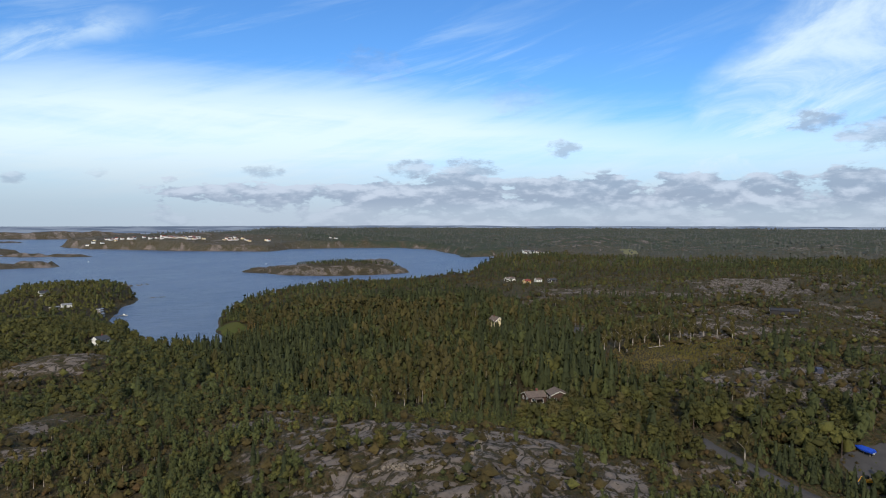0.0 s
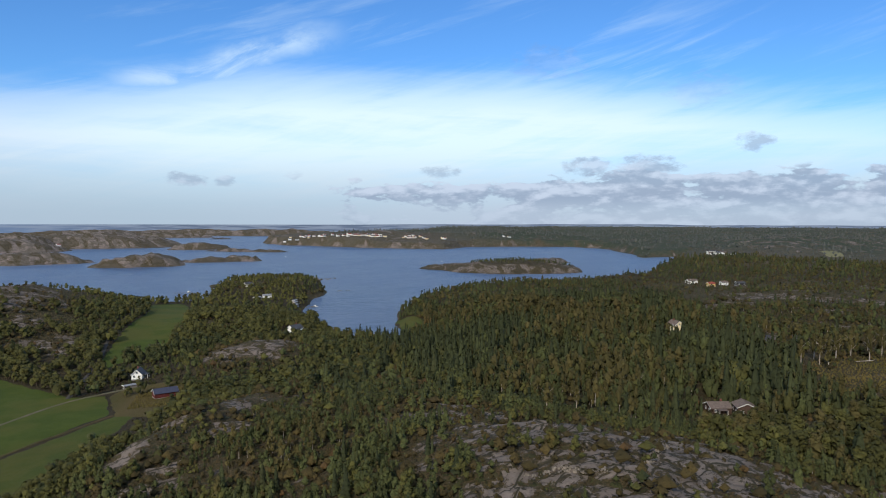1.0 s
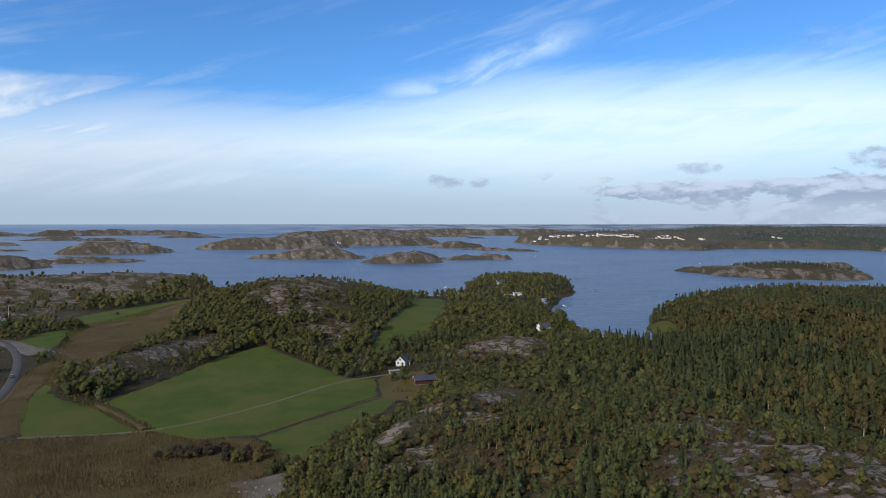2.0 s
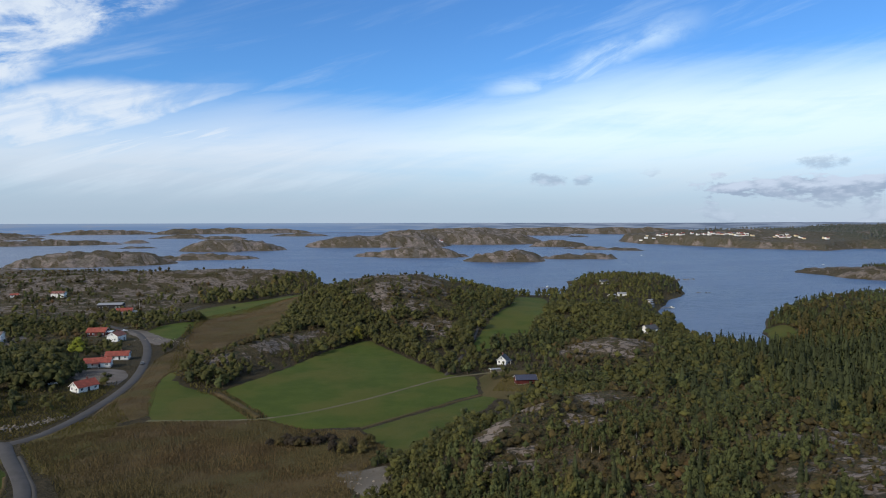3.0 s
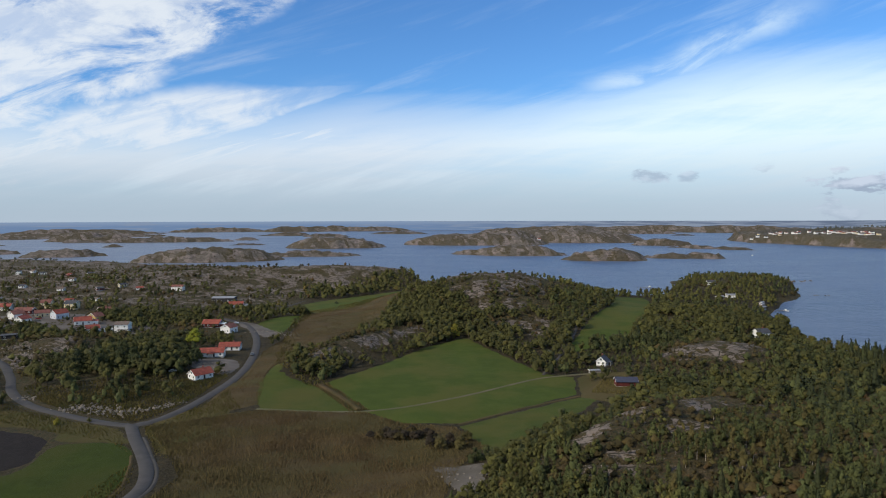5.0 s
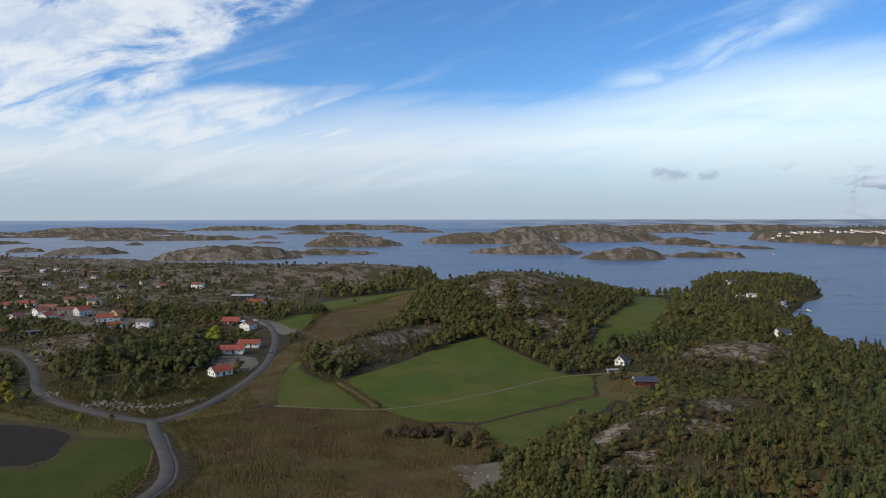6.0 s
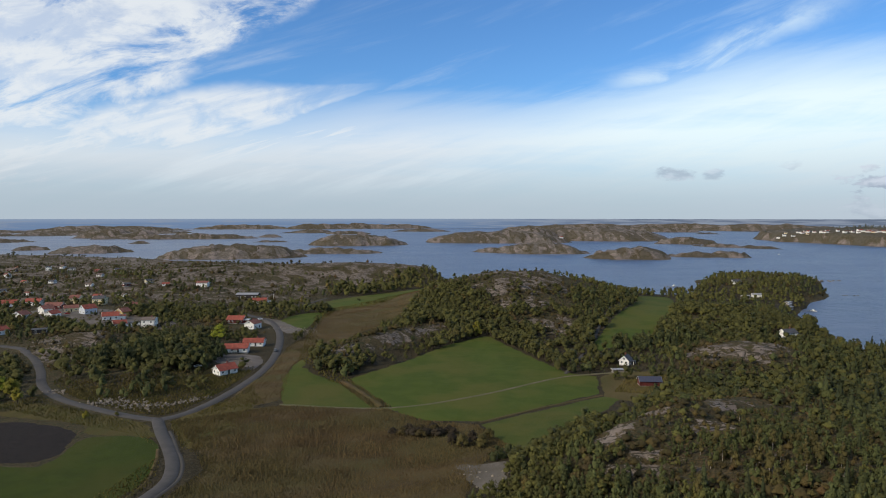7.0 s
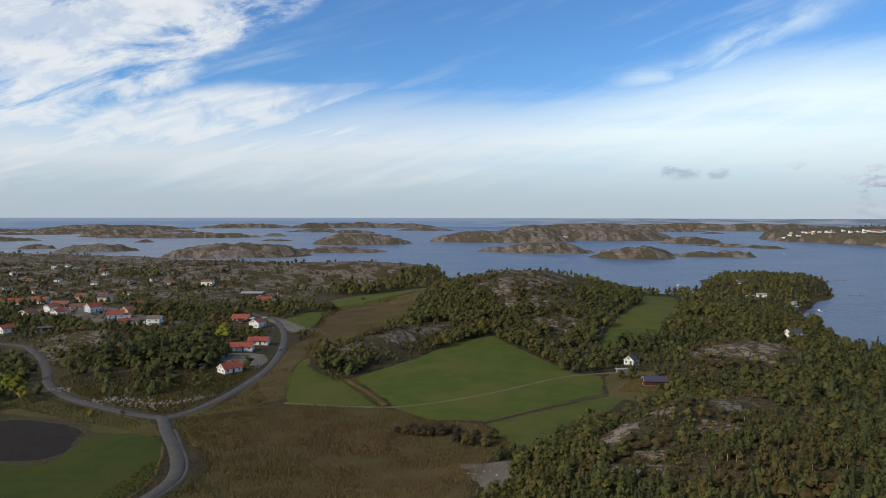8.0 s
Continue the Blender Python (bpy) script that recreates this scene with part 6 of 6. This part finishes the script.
house(560, 87, -78, 19, 10, 4.2, 14, "dark_boards", "dark_boards", "long dark hall with a dark sheet roof", EAST, chimney=False, windows=False, name="hall", category="hall")
for k in range(9):
    house(1348 + 7 * k + rr.uniform(-8, 8), 690 + 9 * k + rr.uniform(-6, 6), -55 + rr.uniform(-12, 12), rr.uniform(12, 20), 9, rr.choice([4.0, 6.0]), 20, "white_boards", rr.choice(["slate_roof", "fibre_roof"]),
          "white house in a row on the far slope", "white houses on the far slope", chimney=False)
# ---- the town across the water ----
for cx, cy, n, spread in [(1212, 2317, 7, 34), (1239, 2291, 5, 26), (1275, 2212, 4, 26), (1259, 2221, 2, 14), (1310, 2133, 5, 26), (1345, 2110, 6, 26), (1389, 2106, 7, 30), (1416, 2112, 5, 28), (1384, 2032, 5, 26),
                          (1371, 2046, 4, 20), (1474, 1985, 5, 26), (1501, 1990, 6, 26), (1519, 1951, 5, 28), (1592, 1919, 3, 20), (1847, 1837, 2, 18), (830, 2075, 3, 20), (430, 2230, 3, 40)]:
    for k in range(int(n * 1.5)):
        px, py = cx + rr.uniform(-spread, spread), cy + rr.uniform(-spread, spread)
        if float(height(px, py)[0]) < 2.5:
            continue
        house(px, py, rr.uniform(-50, 20), rr.uniform(8, 12), rr.uniform(7, 9), rr.uniform(3.0, 5.6), rr.uniform(18, 34), rr.choice(["white_boards", "white_boards", "white_boards", "cream_boards"]),
              rr.choice(["worn_clay_tiles", "fibre_roof", "slate_roof", "clay_tiles"]), "pale house on the hill of the far town", "houses of the far town", chimney=False, windows=False)


# ---- stones ----
def stone_mesh(seed, mat):
    r = np.random.default_rng(seed)
    v, f = lump("broad", r)
    v = (v - np.array([0, 0, 0.52])) / np.array([0.44, 0.44, 0.46]) * r.uniform(0.75, 1.2, (1, 3)) * 0.5
    me = bpy.data.meshes.new("stone")
    me.from_pydata([tuple(p) for p in v], [], [tuple(int(i) for i in q) for q in f])
    me.materials.append(MATERIALS[mat])
    return me


STONES = [stone_mesh(k, "pale_stone" if k % 3 else "granite") for k in range(9)]


def stone_pile(points, count, spread, size, label, seed, name="stone_pile", category="stone pile"):
    """Stones strewn along a line of places."""
    r = random.Random(seed)
    x0, y0 = points[len(points) // 2]
    pile = thing(name, x0, y0, 0, label, category)
    z0 = pile.matrix_basis.translation.z
    xs, ys = [], []
    for k in range(count):
        i = r.randrange(len(points) - 1)
        t = r.random()
        xs.append(points[i][0] * (1 - t) + points[i + 1][0] * t + r.gauss(0, spread))
        ys.append(points[i][1] * (1 - t) + points[i + 1][1] * t + r.gauss(0, spread))
    zs = height(np.array(xs), np.array(ys))
    for x, y, z in zip(xs, ys, zs):
        s = size * r.uniform(0.5, 1.4)
        part("stone", STONES[r.randrange(9)], pile, at=Matrix.LocRotScale((x - x0, y - y0, z - z0 + s * 0.15), Euler((r.uniform(0, 6), r.uniform(0, 6), r.uniform(0, 6))), (s, s, s * 0.8)))


stone_pile([(-160, 312), (-148, 308), (-136, 304), (-128, 302)], 230, 3.4, 1.15, "heap of pale blasted stones in the angle of the roads", 1)
stone_pile([(-125, 304), (-116, 310), (-110, 318)], 80, 1.6, 1.0, "row of pale blasted stones beside the road", 2)
stone_pile([(-262, 446), (-240, 428), (-222, 408), (-208, 392)], 110, 3.0, 1.4, "pale blocks tumbled below the rocky knoll", 3)
stone_pile([(-132, 398), (-120, 394), (-110, 388)], 80, 3.0, 1.0, "heap of rubble in the yard behind the house", 4)
stone_pile([(-122, 512), (-110, 512), (-98, 498), (-94, 486)], 110, 4.0, 0.9, "broken stone and timber laid out beside the road", 5)
stone_pile([(6, 222), (14, 214), (18, 204)], 45, 3.0, 0.8, "loose stones on the gravel yard", 6)
stone_pile([(101, 95), (106, 91), (109, 88), (113, 83)], 90, 0.35, 0.55, "low dry stone wall crossing the bare rock", 11, "stone_wall", "stone wall")
stone_pile([(121, 80), (128, 83), (133, 85), (142, 89), (150, 92)], 90, 0.35, 0.6, "broken line of dry stone wall over the hill", 12, "stone_wall", "stone wall")
stone_pile([(-190, 330), (-180, 322)], 22, 2.0, 1.2, "pale stones on the road verge", 7)
stone_pile([(508, 915), (534, 922), (552, 930)], 26, 2.5, 3.0, "dark skerry of boulders off the headland", 8)
stone_pile([(440, 762), (456, 757), (474, 752)], 22, 2.0, 2.2, "low breakwater of boulders", 9)


# ---- vehicles ----
def car(x, y, turn, mat, label, z=None):
    c = thing("car", x, y, turn, label, "car", z=z)
    body = [(-2.1, 0.35), (-2.15, 0.75), (-2.0, 0.95), (-1.6, 1.0), (-1.1, 1.42), (0.5, 1.45), (1.15, 1.0), (2.0, 0.88), (2.15, 0.6), (2.1, 0.35)]
    s = Solid().prism(body, -0.85, 0.85)
    part("body", s.mesh("body", mat), c)
    part("windscreen", Solid().prism([(0.55, 1.40), (1.12, 1.02), (1.16, 1.04), (0.6, 1.44)], -0.75, 0.75).mesh("windscreen", "glass"), c)
    part("rear_window", Solid().prism([(-1.56, 1.04), (-1.12, 1.40), (-1.16, 1.44), (-1.62, 1.04)], -0.75, 0.75).mesh("rear_window", "glass"), c)
    for side in (-1, 1):
        part("side_window", Solid().prism([(-1.35, 1.05), (-0.98, 1.36), (0.42, 1.38), (0.9, 1.04)], side * 0.86 - 0.012, side * 0.86 + 0.012).mesh("side_window", "glass"), c)
        for k in (-1.3, 1.3):
            w = part("wheel", Solid().tube((k, side * 0.68, 0.32), (k, side * 0.88, 0.32), 0.32, 0.32, 14).mesh("wheel", "rubber"), c)
            part("rim", Solid().tube((k, side * 0.87, 0.32), (k, side * 0.90, 0.32), 0.18, 0.18, 10).mesh("rim", "grey_sheet"), w)
        part("headlight", Solid().box(2.05, side * 0.6 - 0.18, 0.62, 2.14, side * 0.6 + 0.18, 0.78).mesh("headlight", "grey_sheet"), c)
    return c


def road_z(x, y):
    return float(height(x, y)[0]) + 0.34


car(-103.5, 424, 97, "car_grey", "dark grey car on the valley road", road_z(-103.5, 424))
car(-136, 378, 30, "car_white", "white car parked by the small house")
car(-150, 430, 10, "car_white", "white car parked beside the red-roofed house")
car(-146, 548, 20, "car_white", "white car parked at the bend")
car(-300, 545, 30, "car_red", "red car parked between village houses")
car(-228, 492, 60, "car_white", "white car parked at the tall white house")
car(262, 6, 60, "car_white", "white car parked on the gravel yard")
car(289, 134, 25, "car_grey", "grey car parked by the brown house")
car(410, 178, 50, "car_white", "pale car on the forest road")


def digger(x, y, turn):
    d = thing("excavator", x, y, turn, "small yellow excavator standing on the gravel yard", "excavator")
    for side in (-1, 1):
        part("track", Solid().prism([(-1.2, 0.1), (-1.35, 0.35), (-1.2, 0.6), (1.2, 0.6), (1.35, 0.35), (1.2, 0.1)], side * 0.8 - 0.22, side * 0.8 + 0.22).mesh("track", "rubber"), d)
    part("body", Solid().prism([(-1.5, 0.75), (-1.5, 1.5), (0.2, 1.5), (0.9, 1.1), (0.9, 0.75)], -0.9, 0.9).mesh("body", "digger_yellow"), d)
    part("cab", Solid().prism([(-0.5, 1.5), (-0.4, 2.5), (0.6, 2.5), (0.85, 1.5)], -0.85, 0.1).mesh("cab", "glass"), d)
    part("boom", Solid().tube((0.7, 0.4, 1.1), (2.2, 0.4, 2.6), 0.18, 0.15, 6).mesh("boom", "digger_yellow"), d)
    part("arm", Solid().tube((2.2, 0.4, 2.6), (3.3, 0.4, 1.0), 0.14, 0.11, 6).mesh("arm", "digger_yellow"), d)
    part("bucket", Solid().prism([(3.1, 1.1), (3.5, 0.9), (3.4, 0.3), (2.9, 0.4)], 0.05, 0.75).mesh("bucket", "car_grey"), d)


digger(232, 13, 130)


car(236, 35, 30, "car_white", "white car parked among the trees beside the road")
box = thing("container", 337, 38, 20, "dark blue steel container standing on the rocks", "container")
part("body", Solid().box(-2, -1.2, 0.1, 2, 1.2, 2.4).mesh("body", "dark_sheet_roof"), box)
part("door", Solid().box(2.0, -1.1, 0.2, 2.06, 1.1, 2.3).mesh("door", "dark_sheet_roof"), box)


def covered_boat(x, y, turn):
    b = thing("covered_boat", x, y, turn, "boat under a bright blue tarpaulin on stands", "boat")
    hull = Solid()
    rows = [(-3.2, 0.95, 0.7), (-1.0, 1.15, 0.6), (1.5, 1.0, 0.65), (3.4, 0.1, 0.95)]
    v, f = [], []
    for px, w, z in rows:
        v += [(px, -w, 1.5), (px, 0, z), (px, w, 1.5)]
    for i in range(3):
        f += [(i * 3, i * 3 + 1, i * 3 + 4, i * 3 + 3), (i * 3 + 1, i * 3 + 2, i * 3 + 5, i * 3 + 4)]
    f += [(0, 2, 1)]
    part("hull", hull.add(v, f).mesh("hull", "white_boards"), b)
    v, f = [], []
    for px, w, z in rows:
        v += [(px, -w - 0.08, 1.1), (px, -w - 0.05, 1.55), (px, 0, 2.45 if w > 0.5 else 1.8), (px, w + 0.05, 1.55), (px, w + 0.08, 1.1)]
    for i in range(3):
        f += [(i * 5 + j, i * 5 + j + 1, i * 5 + 6 + j, i * 5 + 5 + j) for j in range(4)]
    f += [(0, 1, 2, 3, 4), (19, 18, 17, 16, 15)]
    part("tarpaulin", Solid().add(v, f).mesh("tarpaulin", "tarpaulin_blue"), b)
    for px in (-2.2, 0.0, 2.0):
        for s in (-0.6, 0.6):
            part("stand", Solid().box(px - 0.08, s - 0.08, -0.4, px + 0.08, s + 0.08, 1.0).mesh("stand", "weathered_wood"), b)


covered_boat(251, 15, 55)


def motorboat(x, y, turn, label):
    b = thing("motorboat", x, y, turn, label, "boat", "moored boats", z=0.0)
    v, f = [], []
    rows = [(-3.0, 1.1, -0.25), (-0.5, 1.2, -0.35), (1.8, 0.9, -0.3), (3.4, 0.08, 0.4)]
    for px, w, z in rows:
        v += [(px, -w, 0.85), (px, 0, z), (px, w, 0.85)]
    for i in range(3):
        f += [(i * 3, i * 3 + 1, i * 3 + 4, i * 3 + 3), (i * 3 + 1, i * 3 + 2, i * 3 + 5, i * 3 + 4), (i * 3, i * 3 + 3, i * 3 + 5, i * 3 + 2)]
    f += [(0, 2, 1)]
    part("hull", Solid().add(v, f).mesh("hull", "white_boards"), b)
    part("cabin", Solid().prism([(-1.2, 0.85), (-1.0, 1.9), (0.6, 1.8), (1.4, 0.85)], -0.8, 0.8).mesh("cabin", "white_boards"), b)
    part("windscreen", Solid().prism([(0.66, 1.72), (1.3, 0.98), (1.36, 1.0), (0.7, 1.78)], -0.7, 0.7).mesh("windscreen", "glass"), b)


def jetty(x, y, turn, length, label):
    j = thing("jetty", x, y, turn, label, "jetty", z=0.0)
    for k in range(int(length / 1.5)):
        part("plank", PLANK, j, at=pose(k * 1.5 + 0.75, 0, 0.8))
    for k in range(0, int(length), 4):
        for s in (-0.9, 0.9):
            part("pile", PILE, j, at=pose(k + 0.4, s, -3))


PLANK = Solid().box(-0.72, -1.1, 0, 0.72, 1.1, 0.12).mesh("plank", "weathered_wood")
PILE = Solid().tube((0, 0, 0), (0, 0, 3.9), 0.12, 0.12, 7).mesh("pile", "weathered_wood")
jetty(302, 842, 150, 26, "grey wooden jetty at the small bay")
jetty(694, 702, 62, 46, "wooden jetty with moored boats below the wood")
jetty(338, 628, 20, 16, "short wooden jetty beside the boat sheds")
for k, (bx, by) in enumerate([(300, 862), (700, 738), (714, 730), (727, 722), (706, 748), (721, 741), (735, 735), (352, 632)]):
    motorboat(bx, by, 40 + 37 * k, "white motorboat lying at anchor in the bay")
motorboat(785, 1560, 100, "white motorboat out on the open water")
motorboat(980, 1180, 80, "white motorboat out on the open water")
REST, REST_KINDS = grown_trees()
for code, kind in enumerate(SIZE):
    s = REST[REST_KINDS == code].copy()
    s[:, 3] *= SIZE[kind] * 0.85
    forest("woodland", s, kind, SHAPES[kind][0], LEAF[kind], WORDS[kind] + " on the brow of the hill", "woodland")
    forest("tree_trunks", s, kind, SHAPES[kind]["pole"], "birch_bark" if kind == "birch" else "bark", "trunks and limbs of " + WORDS[kind], "tree trunks")
plant("close by on the hill", 128, 215, 2.3, 0, 0.85)
plant("on the back of the hill", 215, 270, 2.7, 1, 0.9)
plant("on the nearer slopes", 270, 640, 4.3, 1, 1.0)
plant("on the farther shores", 640, 1500, 7.4, 2, 0.9)
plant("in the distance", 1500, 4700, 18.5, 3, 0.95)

undergrowth(100, 300, 2.4, 2.6)
undergrowth(300, 640, 3.8, 3.8)
undergrowth(640, 1300, 7.5, 4.4)
tufts("reeds", REED, 0.68, 0.85, "reed_stalks", "brown standing reeds with pale seed heads", "reeds")
tufts("reeds", RUSH, 0.9, 0.45, "reed_stalks", "brown standing reeds along the ditch", "reeds")
tufts("grass_tufts", [(-330, 300), (-200, 380), (-200, 330), (-150, 300), (-119, 286), (-104, 330), (-104, 380), (-135, 380), (-190, 350), (-235, 400), (-330, 430)], 1.3, 0.9, "grass_blades", "tufts of dry grass between the road and the rocks", "grass", 0.8)
tufts("grass_tufts", [(-40, 330), (-100, 520), (-104, 610), (-20, 720), (20, 840), (-5, 780), (-45, 640), (-92, 600), (-97, 500), (-84, 395), (-60, 350)], 1.6, 0.9, "grass_blades", "tufts of dry grass along the damp valley floor", "grass", 0.8)
tufts("grass_tufts", [(-190, 330), (-105, 375), (-92, 330), (-80, 306), (-112, 284), (-96, 250), (-84, 200), (-110, 180), (-100, 240), (-118, 262), (-150, 276), (-200, 300)], 1.2, 0.7, "grass_blades", "tufts of yellowed rough grass beside the roads", "grass")
tufts("grass_tufts", [(-54, 348), (-46, 348), (-22, 300), (-30, 298)], 0.8, 1.2, "reed_stalks", "dry grass standing on the bank", "grass")
tufts("grass_tufts", [(329, 116), (329, 76), (385, 70), (447, 97), (419, 150), (370, 148)], 1.7, 0.9, "grass_blades", "brown brush and dry grass in the felled clearing", "grass")
tufts("grass_tufts", [(84, 324), (98, 352), (118, 352), (126, 332), (106, 312)], 0.9, 0.9, "grass_blades", "brown tufts of grass round the red barn", "grass")


def stand(cx, cy, rx, ry, count, low, high, wide):
    """Spots for the large trees of one stand."""
    rows = []
    while len(rows) < count:
        a, d = RNG.uniform(0, 6.283), RNG.uniform(0, 1) ** 0.5
        px, py = cx + rx * d * math.cos(a), cy + ry * d * math.sin(a)
        if min(float(edge_distance(line, np.array([px]), np.array([py]), False)[0]) for line, w in ROADS) < 6 or any((px - ox) ** 2 + (py - oy) ** 2 < (0.7 * orad) ** 2 for ox, oy, orad in OPEN_SPOTS):
            continue
        rows.append((px, py, float(height(px, py)[0]) - 0.2, RNG.uniform(low, high), wide * RNG.uniform(0.8, 1.2), RNG.uniform(0, 6.283), RNG.uniform(0, 1), RNG.uniform(0, 0.85)))
    return np.array(rows)


GROVE = stand(-168, 396, 40, 27, 105, 6, 12.5, 0.85)
forest("woodland", GROVE[:50], "broad", SHAPES["broad"]["fine"], "leaf_pine", "dense grove of dark green trees below the village", "woodland")
forest("woodland", GROVE[50:], "pine", SHAPES["pine"]["fine"], "leaf_spruce", "pines in the grove below the village", "woodland")
forest("tree_trunks", GROVE, "broad", SHAPES["broad"]["pole"], "bark", "trunks of the grove below the village", "tree trunks")
LEAFY = stand(238, 86, 46, 40, 120, 6.5, 11, 1.05)
forest("woodland", LEAFY[:85], "broad", SHAPES["broad"]["fine"], "leaf_broad", "large rounded olive-green trees below the bare rocks", "woodland")
forest("woodland", LEAFY[85:], "birch", SHAPES["birch"]["fine"], "leaf_birch", "brown-leaved birches among the rounded trees", "woodland")
forest("tree_trunks", LEAFY, "broad", SHAPES["broad"]["pole"], "bark", "trunks of the rounded trees below the rocks", "tree trunks")
RING = stand(262, 34, 26, 16, 34, 5, 8.5, 1.0)
forest("woodland", RING, "broad", SHAPES["broad"]["fine"], "leaf_broad", "olive-green trees along the road beside the yard", "woodland")
tufts("grass_tufts", GRASS_B, 1.0, 0.6, "grass_blades", "tufts of yellow-green grass beside the road", "grass")
YEL = "leaf_yellow"
lone_tree(-146, 446, "broad", 14, "leaf_bright", "bright yellow-green maple standing behind the houses", 1.1, 1)
lone_tree(-201, 315, "broad", 11, YEL, "yellow autumn tree at the roadside", 1.0, 2)
lone_tree(-192, 305, "broad", 9, YEL, "golden autumn tree beside the dark field", 0.9, 3)
lone_tree(-210, 322, "broad", 10, "leaf_bright", "yellow-green tree at the roadside", 1.0, 4)
lone_tree(-150, 284, "shrub", 4.5, YEL, "small yellow bush at the field corner", 0.7, 5)
lone_tree(-139, 288, "shrub", 2.6, "leaf_broad", "low green bush at the field corner", 1.0, 6)
for k, (bx, by) in enumerate([(8, 246), (12, 250), (15, 245), (4, 249), (18, 252)]):
    lone_tree(bx, by, "shrub", 6.5, "leaf_brown" if k % 2 else "leaf_birch", "large brown bush beside the reeds", 0.9, 90 + k)
for k in range(18):
    a, d = 2.4 * k, ((k + 0.5) / 18) ** 0.5
    lone_tree(-6 + 13 * d * math.cos(a), 263 + 4.5 * d * math.sin(a), "shrub", 3.2 + 0.5 * (k % 4), "leaf_brown" if k % 3 else "leaf_scrub", "dark brown leafless thicket at the edge of the reeds", 1.25, 10 + k)
lone_tree(-80, 670, "shrub", 3.2, "leaf_spruce", "small dark bush standing alone in the far meadow", 1.5, 70)
lone_tree(20, 464, "broad", 11, "leaf_broad", "tall olive-green tree at the corner of the meadow", 0.9, 20)
lone_tree(26, 470, "broad", 12, YEL, "yellowing tree at the top of the meadow", 0.9, 21)
for k, (bx, by) in enumerate([(248, 742), (256, 746), (264, 748), (271, 750), (280, 748)]):
    lone_tree(bx, by, "birch", 9, "leaf_birch", "thin shoreline tree with few leaves", 1.2, 30 + k)
for k, (bx, by) in enumerate([(368, 150), (376, 144), (384, 150), (392, 142), (401, 138), (408, 132), (416, 128), (425, 124), (433, 118), (441, 114), (449, 108), (446, 98), (372, 138), (398, 128), (420, 116)]):
    lone_tree(bx, by, "birch", 15, "leaf_birch", "tall slender tree with a bare pale trunk at the clearing", 0.55, 50 + k)
for k, (bx, by) in enumerate([(255, 260), (262, 262), (268, 258), (276, 256), (294, 242), (271, 284), (160, 141), (218, 176), (240, 178), (251, 192), (272, 183), (219, 44), (248, 200), (285, 214)]):
    lone_tree(bx, by, "birch", 10.5 + k % 3, "leaf_birch", "tall birch with a pale stem and thin brown leaves", 0.6, 130 + k)
pole = thing("flagpole", -166, 675, 0, "white flagpole standing beside the far house", "flagpole")
part("mast", Solid().tube((0, 0, -0.2), (0, 0, 11), 0.11, 0.05, 8).mesh("mast", "white_boards"), pole)
part("knob", Solid().tube((0, 0, 11.0), (0, 0, 11.25), 0.12, 0.10, 8).mesh("knob", "yellow_boards"), pole)
log = thing("fallen_log", 395, 128, 160, "pale fallen tree trunk lying in the clearing", "log")
part("trunk", Solid().tube((-8, 0, 0.4), (8, 0, 0.7), 0.3, 0.15).mesh("trunk", "birch_bark"), log)
part("branch", Solid().tube((5, 0, 0.6), (7, 1.5, 1.4), 0.08, 0.03).mesh("branch", "birch_bark"), log)
